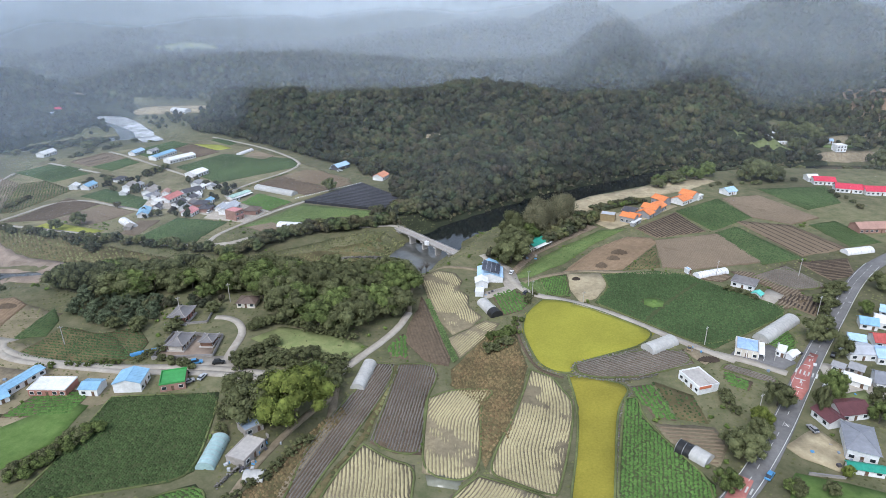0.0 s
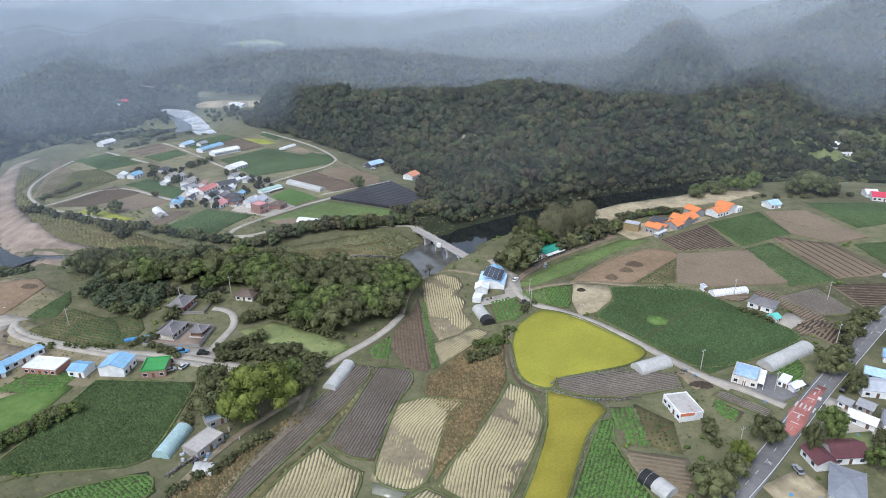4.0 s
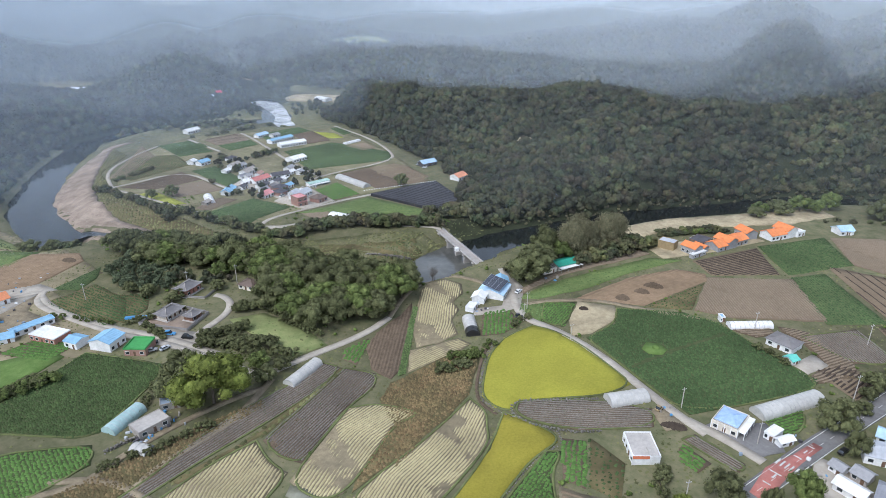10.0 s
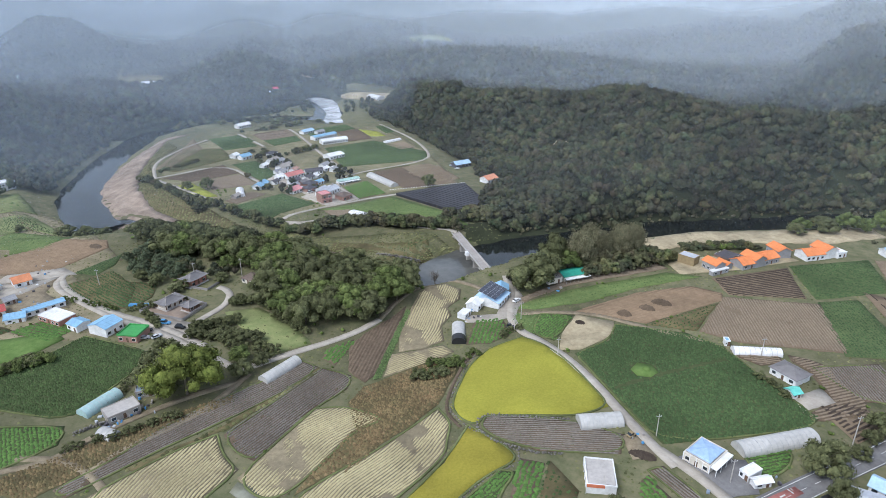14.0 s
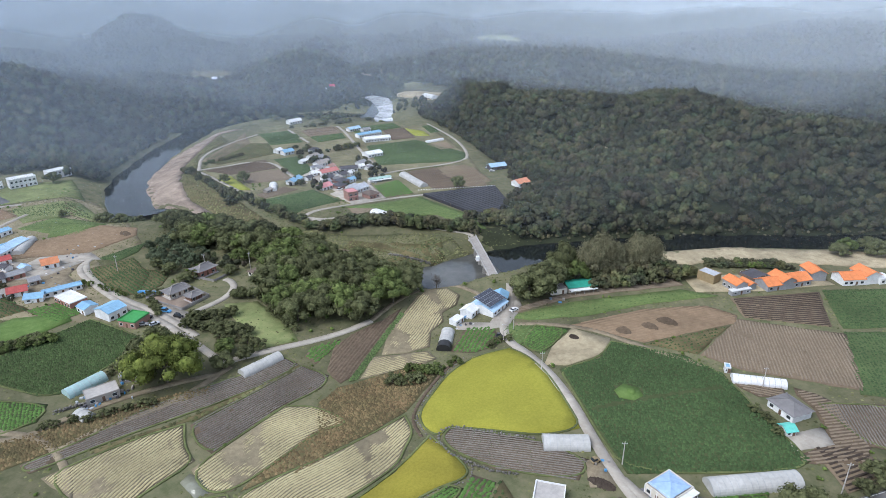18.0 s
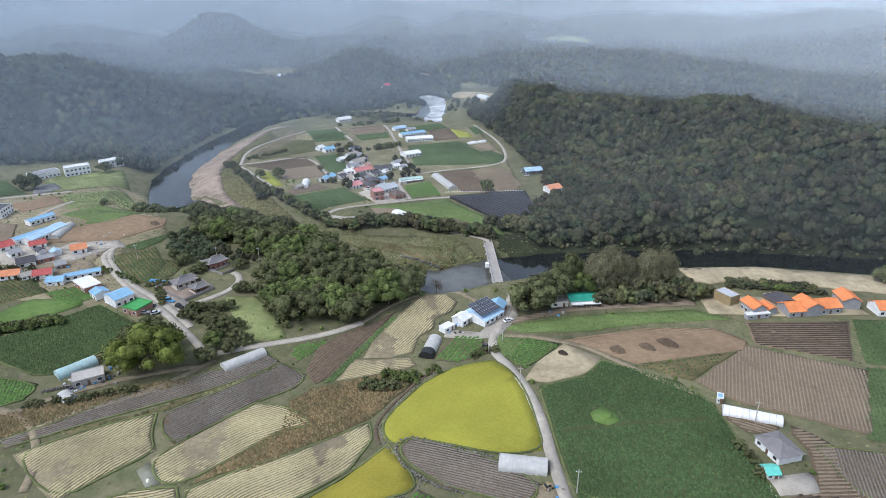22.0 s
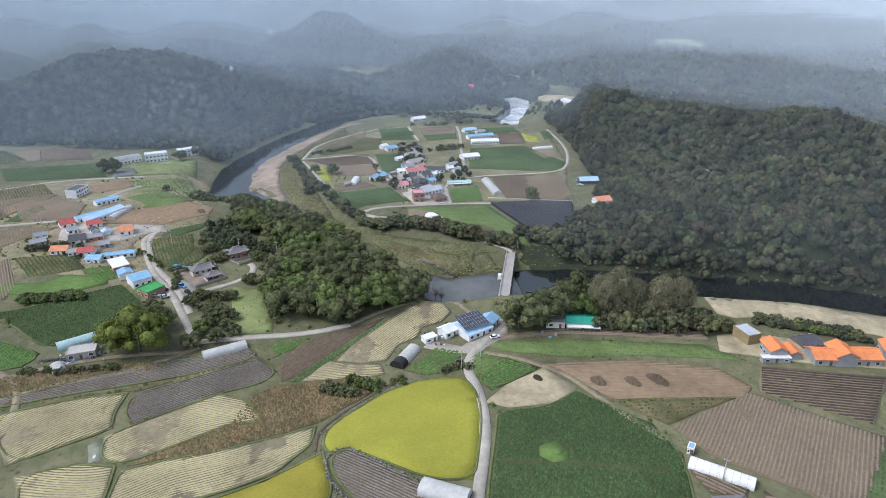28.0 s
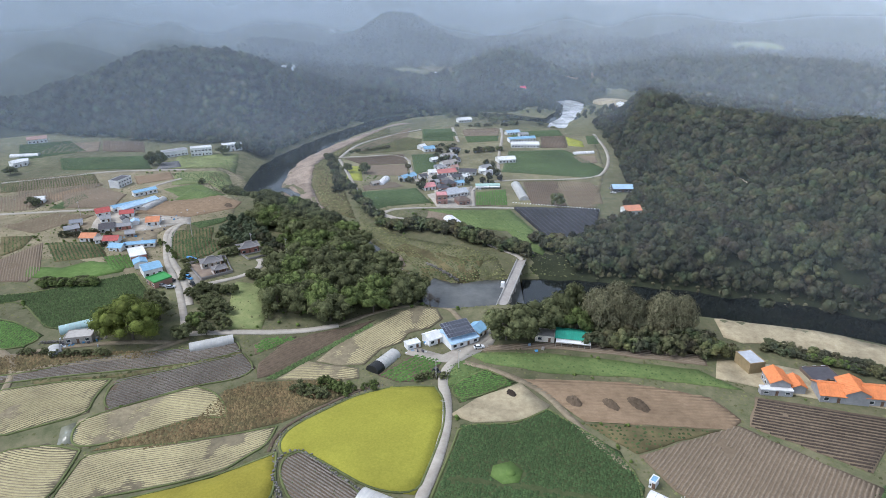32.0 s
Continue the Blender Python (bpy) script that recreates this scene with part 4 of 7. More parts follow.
def canopy(seed, lumps, blades, leaf):
    """A forest tree's crown, one unit wide and high: leafy boughs as small blades over a few dark cores."""
    rng = np.random.default_rng(seed)
    a, up = rng.uniform(0, 6.283, lumps), rng.uniform(0, 1, lumps)
    rad = 0.34 * np.sqrt(1 - 0.8 * up ** 2) * rng.uniform(0.55, 1.0, lumps)
    c = np.column_stack([np.cos(a) * rad, np.sin(a) * rad, 0.34 + up * 0.38])
    r = rng.uniform(0.18, 0.28, lumps)
    c[0], r[0] = (0, 0, 0.5), 0.34
    k = rng.integers(0, lumps, blades)
    d = rng.normal(size=(blades, 3))
    d[:, 2] = np.abs(d[:, 2]) * 0.9 - 0.25
    d /= np.linalg.norm(d, axis=1)[:, None]
    p = c[k] + d * (r[k] * rng.uniform(0.82, 1.14, blades))[:, None]
    n = d + rng.normal(0, 0.16, (blades, 3))
    n /= np.linalg.norm(n, axis=1)[:, None]
    u = np.cross(n, rng.normal(size=(blades, 3)))
    u /= np.linalg.norm(u, axis=1)[:, None]
    w = np.cross(n, u)
    s = (leaf * rng.uniform(0.6, 1.35, blades))[:, None]
    v = np.stack([p + u * s, p - u * s * 0.5 + w * s * 0.87, p - u * s * 0.5 - w * s * 0.87], 1).reshape(-1, 3)
    bv, bf = BALL1
    core = (bv[None] * (1 + rng.uniform(-0.25, 0.25, (lumps, len(bv), 1))) * (r * 0.82)[:, None, None] + c[:, None]).reshape(-1, 3)
    cf = (bf[None] + (np.arange(lumps) * len(bv))[:, None, None]).reshape(-1, 3) + len(v)
    return np.concatenate([v, core]), np.concatenate([np.arange(blades * 3).reshape(-1, 3), cf])


CROWNS = [canopy(s, 5, 130, 0.105) for s in range(9)]
CROWNS_MID = [canopy(20 + s, 3, 70, 0.14) for s in range(6)]
CROWNS_LAST = [canopy(60 + s, 1, 8, 0.24) for s in range(5)]
CROWNS_FAR = [canopy(40 + s, 2, 12, 0.22) for s in range(6)]


def leafy(seed, leaves, wide=1.0, tall=1.0, leaf=0.05, lumps=34, thick=0.74):
    """A crown of many small leaf blades in uneven clumps, one unit high on a bare stem."""
    rng = np.random.default_rng(seed)
    a = rng.uniform(0, 6.283, lumps)
    up = rng.beta(1.6, 1.4, lumps)
    rad = 0.56 * np.sqrt(np.clip(1 - (1.9 * up - 0.75) ** 2 * 0.8, 0.08, 1)) * rng.uniform(0.45, 1.0, lumps)
    c = np.column_stack([np.cos(a) * rad * wide, np.sin(a) * rad * wide, 0.24 + up * 0.64 * tall])
    r = rng.uniform(0.12, 0.23, lumps)
    k = rng.integers(0, lumps, leaves)
    d = rng.normal(size=(leaves, 3))
    d /= np.linalg.norm(d, axis=1)[:, None]
    d[:, 2] = d[:, 2] * 0.75 + 0.1
    p = c[k] + d * (r[k] * rng.uniform(0.68, 1.15, leaves))[:, None]
    n = d + rng.normal(0, 0.28, (leaves, 3)) + (0, 0, 0.2)
    n /= np.linalg.norm(n, axis=1)[:, None]
    u = np.cross(n, rng.normal(size=(leaves, 3)))
    u /= np.linalg.norm(u, axis=1)[:, None]
    w = np.cross(n, u)
    s = (leaf * rng.uniform(0.6, 1.3, leaves))[:, None]
    v = np.stack([p - u * s, p + u * s * 0.6 - w * s * 0.9, p + u * s * 0.6 + w * s * 0.9], 1).reshape(-1, 3)
    q = np.arange(leaves * 3).reshape(-1, 3)
    bv, bf = BALL1
    core = (bv[None] * (1 + rng.uniform(-0.25, 0.25, (lumps, len(bv), 1))) * (r * thick)[:, None, None] + c[:, None]).reshape(-1, 3)
    cf = (bf[None] + (np.arange(lumps) * len(bv))[:, None, None]).reshape(-1, 3) + len(v)
    return np.concatenate([v, core]), np.concatenate([q, cf])


def stem(seed, bare=0.3):
    """A tapered trunk with limbs, for a tree one unit high."""
    rng = random.Random(seed)
    bm = bmesh.new()

    def limb(a, b, r0, r1, sides=6):
        d = (b - a).normalized()
        x = d.orthogonal().normalized()
        y = d.cross(x)
        rings = []
        for q, r in ((a, r0), ((a + b) / 2 + x * r0 * 0.4, (r0 + r1) / 2), (b, r1)):
            rings.append([bm.verts.new(q + (x * math.cos(k * 6.283 / sides) + y * math.sin(k * 6.283 / sides)) * r) for k in range(sides)])
        for ra, rb in zip(rings, rings[1:]):
            for k in range(sides):
                bm.faces.new((ra[k], ra[(k + 1) % sides], rb[(k + 1) % sides], rb[k]))

    limb(Vector((0, 0, -0.03)), Vector((0.01, 0.01, 0.62)), 0.032, 0.014)
    for k in range(6):
        a, z = k * 1.05 + rng.random(), rng.uniform(bare * 0.8, 0.55)
        limb(Vector((0, 0, z)), Vector((math.cos(a) * 0.28, math.sin(a) * 0.28, z + rng.uniform(0.15, 0.3))), 0.014, 0.004, 5)
    return bm


TREES = {}


def tree_kind(key, leafmat, seed, wide, tall, leaf, leaves, label, lumps=34, name="tree"):
    root = new(name)
    tagged(root, label, "tree")
    part("trunk", stem(seed), M["bark"], root)
    v, f = leafy(seed, leaves, wide, tall, leaf, lumps, 0.25 if key[:4] == "pale" else 0.74)
    raw("crown", v, f, M["crown_" + leafmat], root)
    root.location = (0, 0, -60)
    TREES[key] = [root, 0]


for _k, _m, _n, _l in (("dark", "leaf", 3, "broadleaf tree with a dense dark green crown"), ("light", "leaf_light", 2, "broadleaf tree with a fresh green crown"),
                       ("yellow", "leaf_yellow", 1, "wide old tree with a yellowing green crown"), ("pale", "leaf_pale", 1, "tall poplar with a thin pale grey-green crown")):
    for _i in range(_n):
        tree_kind(f"{_k}{_i}", _m, 60 + len(TREES), 1.15 if _k == "yellow" else 0.75 if _k == "pale" else 1.0, 1.0, 0.021 if _k in ("yellow", "pale") else 0.034, 11000 if _k in ("yellow", "pale") else 3800, _l, 60 if _k in ("yellow", "pale") else 32)
tree_kind("shrub0", "leaf", 90, 1.2, 0.9, 0.055, 1300, "low rounded green shrub", 14, "shrub")
tree_kind("pine0", "leaf_pine", 95, 0.85, 1.0, 0.05, 1500, "young dark green pine in a dense plantation", 16, "pine")
tree_kind("shrub1", "leaf_light", 91, 1.2, 0.9, 0.055, 1300, "low fresh green shrub", 14, "shrub")


def plant(key, x, y, tall, wide=1.0, group="", turn=None):
    root, used = TREES[key]
    z = float(height(x, y))
    m = Matrix.LocRotScale((x, y, z - 0.1), Euler((0, 0, random.random() * 6.28 if turn is None else turn)), (tall * wide, tall * wide, tall))
    if not used:
        TREES[key][1] = 1
        root.matrix_basis = m
        ob = root
    else:
        ob = root.copy()
        scene.collection.objects.link(ob)
        ob.matrix_basis = m
        for c in root.children:
            d = c.copy()
            scene.collection.objects.link(d)
            d.parent = ob
    if group:
        ob["group"] = group
    return ob


def dotted(ring, gap, seed, keep=1.0):
    """Loose spots inside a ring, about gap apart."""
    rng = np.random.default_rng(seed)
    r = np.array(ring)
    gx, gy = np.meshgrid(np.arange(r[:, 0].min(), r[:, 0].max(), gap), np.arange(r[:, 1].min(), r[:, 1].max(), gap))
    x, y = gx.ravel() + rng.uniform(-0.42, 0.42, gx.size) * gap, gy.ravel() + rng.uniform(-0.42, 0.42, gx.size) * gap
    k = inside(x, y, ring) & (rng.random(len(x)) < keep)
    return list(zip(x[k], y[k]))


WOODS = [(-208, 287), (-178, 304), (-111, 310), (-59, 312), (-20, 304), (-14, 282), (-22, 249), (-44, 238), (-66, 245), (-84, 261), (-112, 278), (-150, 268)]
for _x, _y in dotted(WOODS, 8.4, 3):
    if math.hypot(_x + 95, _y - 257) < 13:
        continue
    plant(random.choice(("dark0", "dark1", "dark2", "dark0", "light0")), _x, _y, random.uniform(9.5, 15.5), random.uniform(0.95, 1.2), "trees of the riverside wood")
for _x, _y in dotted([(-160, 250), (-112, 262), (-92, 262), (-104, 236), (-140, 238)], 6.5, 4, 0.5):
    if min(math.hypot(_x + 121, _y - 250), math.hypot(_x + 116, _y - 229), math.hypot(_x + 103, _y - 230)) < 11:
        continue
    plant(random.choice(("dark1", "shrub0", "dark2")), _x, _y, random.uniform(4, 7), 1.1, "young trees of the riverside wood")
for _x, _y in dotted([(-176, 257), (-178, 280), (-166, 292), (-148, 272), (-132, 262), (-130, 246), (-147, 240)], 4.3, 5, 0.95):
    plant("pine0", _x, _y, random.uniform(4.0, 6.2), random.uniform(0.8, 1.0), "young pines of the plantation")


# ---------------------------------------------------------------- far woods
def woods(name, spots, size, protos, rng, label, leaves="forest"):
    x, y = spots
    k = rng.uniform(0.72, 1.30, len(x))
    place = np.column_stack([x, y, height(x, y) - size * 0.10])
    s = np.column_stack([k * size * rng.uniform(0.9, 1.15, len(x)), k * size * rng.uniform(0.9, 1.15, len(x)), k * size * rng.uniform(0.95, 1.3, len(x))])
    v, f = strewn(protos, place, s, rng.uniform(0, 6.28, len(x)), rng)
    ob = raw(name, v, f, M[leaves])
    tone = np.clip(0.5 + 0.28 * rng.normal(size=len(x)) + 0.25 * rough2(x, y, 26, 7.0), 0, 1)
    ob.data.attributes.new("tone", "FLOAT", "POINT").data.foreach_set("value", tone[np.concatenate(OWNER)].astype(np.float32))
    return tagged(ob, label, "woods", kind="stuff")


def jittered(x0, x1, y0, y1, gap, rng):
    gx, gy = np.meshgrid(np.arange(x0, x1, gap), np.arange(y0, y1, gap))
    return gx.ravel() + rng.uniform(-0.45, 0.45, gx.size) * gap, gy.ravel() + rng.uniform(-0.45, 0.45, gx.size) * gap


CLEAR = [(-541, 1385, 70, 25), (58, 1180, 90, 16), (-8, 541, 9, 6), (-335, 800, 58, 30), (-547, 895, 55, 30), (330, 560, 70, 40), (-45, 480, 12, 13), (-84, 511, 12, 13)]


def open_ground(x, y):
    k = np.zeros(len(x), bool)
    for cx, cy, ra, rb in CLEAR:
        k |= ((x - cx) / ra) ** 2 + ((y - cy) / rb) ** 2 < 1
    return k


_r = np.random.default_rng(11)
_x, _y = jittered(-360, 320, 390, 722, 5.3, _r)
_k = (within(_x, _y, HILL_FOOT) > np.where(_x < -150, -22, -15)) & ~open_ground(_x, _y) & (off_line(_x, _y, RIVER_EAST) > 18) & (off_line(_x, _y, [(-120, 523), (-135, 554), (-175, 597), (-237, 641)]) > 7)
woods("forest", (_x[_k], _y[_k]), 8.0, CROWNS, _r, "dense dark green broadleaf forest on the hillside")
_x, _y = jittered(0, 340, 395, 580, 4.4, _r)
_k = (off_line(_x, _y, RIVER_EAST) > 18) & (off_line(_x, _y, RIVER_EAST) < 62) & (within(_x, _y, HILL_FOOT) > -12) & (_x < 300)
woods("forest", (_x[_k], _y[_k]), 6.4, CROWNS, _r, "dense low trees along the foot of the wooded hill")
_x, _y = jittered(-800, -300, 60, 720, 6.0, _r)
_k = (within(_x, _y, WEST_FOOT) > np.where(_y > 310, -26, 1)) & (off_line(_x, _y, RIVER_WEST) > 19) & (np.hypot(_x + 500, _y - 320) < 330) & (_x > -660)
woods("forest", (_x[_k], _y[_k]), 8.5, CROWNS_MID, _r, "dense forest on the western hill")
for _gap, _near, _far, _size, _shapes in ((7.6, 0, 900, 8.4, CROWNS_FAR), (11.0, 900, 1620, 11.5, CROWNS_LAST)):
    _x, _y = jittered(-1250, 900, 90, 1700, _gap, _r)
    _d = np.hypot(_x - 110, _y - 60)
    _k = ((wooded(_x, _y) > 2.0) | ((_y > 865) & (_x > -400))) & ~open_ground(_x, _y) & (within(_x, _y, HILL_FOOT) < 0) | ((within(_x, _y, HILL_FOOT) > 0) & (_y > 700))
    _k &= ~((within(_x, _y, WEST_FOOT) > 2) & (np.hypot(_x + 500, _y - 320) < 330) & (_x > -660)) & (off_line(_x, _y, RIVER_WEST) > 24) & (off_line(_x, _y, FAR_REACH) > 18)
    _k &= (_y > 150 - _x * 0.35) & ((_x < 330) | (_y > 480)) & (_d >= _near) & (_d < _far)
    woods("forest", (_x[_k], _y[_k]), _size, _shapes, _r, "far wooded hills in mist")

_x, _y = jittered(-520, -230, 600, 760, 8.0, _r)
_k = (off_line(_x, _y, FAR_REACH) > 15) & (off_line(_x, _y, RIVER_WEST) > 22) & (off_line(_x, _y, RIVER_WEST) < 120) & (within(_x, _y, HILL_FOOT) < -20) & (_r.random(len(_x)) < 0.6) & ((_x < -345) | (_y > 690)) & ~open_ground(_x, _y)
woods("brush", (_x[_k], _y[_k]), 6.5, CROWNS_MID, _r, "thickets and small trees on the far river bank")
_x, _y = jittered(-20, 330, 395, 560, 3.6, _r)
_k = (off_line(_x, _y, RIVER_EAST) > 13) & (off_line(_x, _y, RIVER_EAST) < 22) & (within(_x, _y, HILL_FOOT) > -14) & (_r.random(len(_x)) < 0.85)
woods("brush", (_x[_k], _y[_k]), 2.4, CROWNS_MID, _r, "dry brown brush on the steep river bank below the forest", "bank_brush")
_ring = [(-150, 262), (-128, 266), (-108, 268), (-92, 262), (-80, 254), (-92, 250), (-108, 260), (-130, 257), (-150, 246)]
_x, _y = jittered(-160, -78, 244, 272, 3.4, _r)
_k = inside(_x, _y, _ring) & (np.hypot(_x + 121, _y - 250) > 9) & (np.hypot(_x + 95, _y - 257) > 13) & (_r.random(len(_x)) < 0.8)
woods("brush", (_x[_k], _y[_k]), 4.2, CROWNS, _r, "young dark trees and brush at the wood's edge")
_x, _y = jittered(-250, -150, 395, 480, 6.0, _r)
_k = (rough2(_x, _y, 12, 6.0) + _r.normal(0, 0.35, len(_x)) > 0.45)
for _ring in RINGS:
    _k &= ~inside(_x, _y, _ring)
woods("village_trees", (_x[_k], _y[_k]), 5.0, CROWNS_MID, _r, "garden trees between the far village houses")

# clearings in the far woods
for _cx, _cy, _ra, _rb, _m, _l in ((294, 563, 30, 9, "dry_lawn", "dry grass clearing behind the river"), (365, 551, 30, 6, "dirt", "bare trodden ground above the river"), (398, 594, 34, 15, "stubble", "tan terraced field in the side valley"), (372, 573, 20, 7, "grass", "green garden terrace by the houses"), (312, 585, 16, 6, "concrete", "pale yard by the farmhouse"),
                                (-546, 1388, 70, 24, "dry_lawn", "pale grassy clearing on a far ridge"), (58, 1180, 90, 14, "dry_lawn", "bare earth clearing on a far ridge"), (-335, 800, 56, 28, "sand", "bare sandy yard behind the wooded hill"),
                                (-547, 895, 55, 28, "soil_orange", "far brown field by the river"), (-8, 541, 8, 5, "sand", "small bare clearing in the forest"), (-905, 680, 120, 32, "dry_lawn", "pale far fields on the valley floor"),
                                (-800, 520, 70, 24, "dry_lawn", "pale far meadow behind the western hill"), (-760, 800, 90, 30, "weeds", "far brown fields on the valley floor")):
    tagged(sheet("clearing", [(_cx + _ra * math.cos(k * 0.449), _cy + _rb * math.sin(k * 0.449)) for k in range(14)], M[_m], lift=0.8 if _cy > 700 or _cx < 0 else 0.3, step=9.0 if _cx < 0 else 4.0, wild=3.0 if _cx < 0 else 1.2), _l, "clearing", kind="structure")

_x, _y = jittered(235, 450, 540, 660, 5.0, _r)
_k = (off_line(_x, _y, RIVER_EAST) > 16) & (_r.random(len(_x)) < 0.75) & ((_x - 330) ** 2 / 110 ** 2 + (_y - 570) ** 2 / 75 ** 2 < 1)
for _cx, _cy, _ra, _rb in ((294, 563, 31, 10), (365, 551, 30, 7), (398, 594, 34, 16), (372, 573, 20, 8), (312, 582, 17, 9), (360, 560, 12, 8)):
    _k &= ((_x - _cx) / _ra) ** 2 + ((_y - _cy) / _rb) ** 2 > 1.1
woods("forest", (_x[_k], _y[_k]), 6.6, CROWNS_MID, _r, "thick trees and brush round a hillside farm")

# ---------------------------------------------------------------- haze and mist between the hills, put on as translucent sheets
def haze_material(name, tint):
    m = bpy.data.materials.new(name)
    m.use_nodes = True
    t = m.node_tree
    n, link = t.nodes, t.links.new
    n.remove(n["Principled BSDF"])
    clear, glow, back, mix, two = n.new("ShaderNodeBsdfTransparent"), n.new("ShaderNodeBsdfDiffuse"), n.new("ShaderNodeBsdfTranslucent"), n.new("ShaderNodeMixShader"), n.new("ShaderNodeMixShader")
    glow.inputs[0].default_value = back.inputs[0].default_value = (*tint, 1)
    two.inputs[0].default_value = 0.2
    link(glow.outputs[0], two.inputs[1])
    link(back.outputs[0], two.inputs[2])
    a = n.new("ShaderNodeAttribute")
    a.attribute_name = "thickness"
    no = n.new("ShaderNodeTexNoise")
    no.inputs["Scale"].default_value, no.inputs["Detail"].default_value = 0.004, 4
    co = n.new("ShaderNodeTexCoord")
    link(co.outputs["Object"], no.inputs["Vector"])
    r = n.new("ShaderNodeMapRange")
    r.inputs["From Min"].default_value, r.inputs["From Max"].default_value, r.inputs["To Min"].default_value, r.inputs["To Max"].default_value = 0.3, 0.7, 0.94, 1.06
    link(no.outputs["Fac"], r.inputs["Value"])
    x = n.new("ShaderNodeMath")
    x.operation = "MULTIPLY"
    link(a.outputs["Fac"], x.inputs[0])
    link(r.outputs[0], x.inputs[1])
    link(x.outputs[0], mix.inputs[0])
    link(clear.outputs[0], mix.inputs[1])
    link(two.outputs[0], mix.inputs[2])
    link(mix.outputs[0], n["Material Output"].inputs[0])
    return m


HAZE, FAR_HAZE = haze_material("blue_haze", (0.68, 0.79, 0.93)), haze_material("grey_haze", (0.80, 0.88, 0.97))


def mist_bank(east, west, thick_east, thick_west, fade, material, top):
    """A translucent upright sheet across the valley that stands in for aerial haze and mist, clearing towards the
    ground; it stands at one distance on the hill's side and another up the river.
    """
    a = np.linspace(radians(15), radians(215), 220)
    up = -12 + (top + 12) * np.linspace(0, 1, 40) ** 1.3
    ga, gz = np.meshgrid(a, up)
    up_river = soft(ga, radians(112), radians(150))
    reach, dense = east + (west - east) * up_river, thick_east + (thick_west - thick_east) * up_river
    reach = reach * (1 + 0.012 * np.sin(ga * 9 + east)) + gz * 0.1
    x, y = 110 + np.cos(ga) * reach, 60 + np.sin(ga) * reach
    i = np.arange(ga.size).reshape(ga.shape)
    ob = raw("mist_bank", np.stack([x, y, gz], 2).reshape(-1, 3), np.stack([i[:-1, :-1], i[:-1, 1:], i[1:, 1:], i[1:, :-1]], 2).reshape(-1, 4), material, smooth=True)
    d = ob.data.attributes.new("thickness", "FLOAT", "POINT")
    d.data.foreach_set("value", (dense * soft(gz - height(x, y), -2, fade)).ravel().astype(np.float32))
    tagged(ob, "translucent sheet standing in for haze and mist between the hills", "mist", kind="structure")


# added nested sheets veil the hills more with distance, in place of haze
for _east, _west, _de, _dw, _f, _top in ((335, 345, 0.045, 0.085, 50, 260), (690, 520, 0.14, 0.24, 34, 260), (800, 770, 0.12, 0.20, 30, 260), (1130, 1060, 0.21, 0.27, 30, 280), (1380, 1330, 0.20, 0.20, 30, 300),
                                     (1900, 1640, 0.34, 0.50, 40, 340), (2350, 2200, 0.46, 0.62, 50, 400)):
    mist_bank(_east, _west, _de, _dw, _f, HAZE if _east < 700 else FAR_HAZE, _top)


# ---------------------------------------------------------------- buildings
def block(bm, x0, x1, y0, y1, z0, z1):
    m = bmesh.ops.create_cube(bm, size=1)["verts"]
    for v in m:
        v.co = Vector((x0 if v.co.x < 0 else x1, y0 if v.co.y < 0 else y1, z0 if v.co.z < 0 else z1))
    return m


def box(name, x0, x1, y0, y1, z0, z1, material, parent, label=""):
    bm = bmesh.new()
    block(bm, x0, x1, y0, y1, z0, z1)
    return part(name, bm, material, parent, label)


def prism(profile, y0, y1, bm=None):
    """A solid with an (x, z) outline pushed from y0 to y1."""
    bm = bm or bmesh.new()
    a = [bm.verts.new((x, y0, z)) for x, z in profile]
    b = [bm.verts.new((x, y1, z)) for x, z in profile]
    n = len(profile)
    bm.faces.new(a)
    bm.faces.new(b[::-1])
    for i in range(n):
        bm.faces.new((a[(i + 1) % n], a[i], b[i], b[(i + 1) % n]))
    bmesh.ops.recalc_face_normals(bm, faces=bm.faces)
    return bm


def window(root, x, z, w, h, face, side):
    """A framed window on the wall y = face (side -1 or 1)."""
    g = box("window", x - w / 2, x + w / 2, min(face, face + side * 0.06), max(face, face + side * 0.06), z, z + h, M["glass"], root)
    bm = bmesh.new()
    y0, y1 = face, face + side * 0.1
    ring = [[bm.verts.new((x + sx * (w / 2 + q), yy, z + h / 2 + sz * (h / 2 + q))) for sx, sz in ((-1, -1), (1, -1), (1, 1), (-1, 1))] for q, yy in ((0, y0), (0, y1), (0.08, y1), (0.08, y0))]
    for ra, rb in zip(ring, ring[1:] + ring[:1]):
        for i in range(4):
            bm.faces.new((ra[i], ra[(i + 1) % 4], rb[(i + 1) % 4], rb[i]))
    bmesh.ops.recalc_face_normals(bm, faces=bm.faces)
    part("frame", bm, paint("white"), g)


def swap(bm):
    """Turns a shape a quarter about z."""
    bmesh.ops.rotate(bm, verts=bm.verts, cent=(0, 0, 0), matrix=Matrix.Rotation(radians(90), 3, "Z"))
    return bm


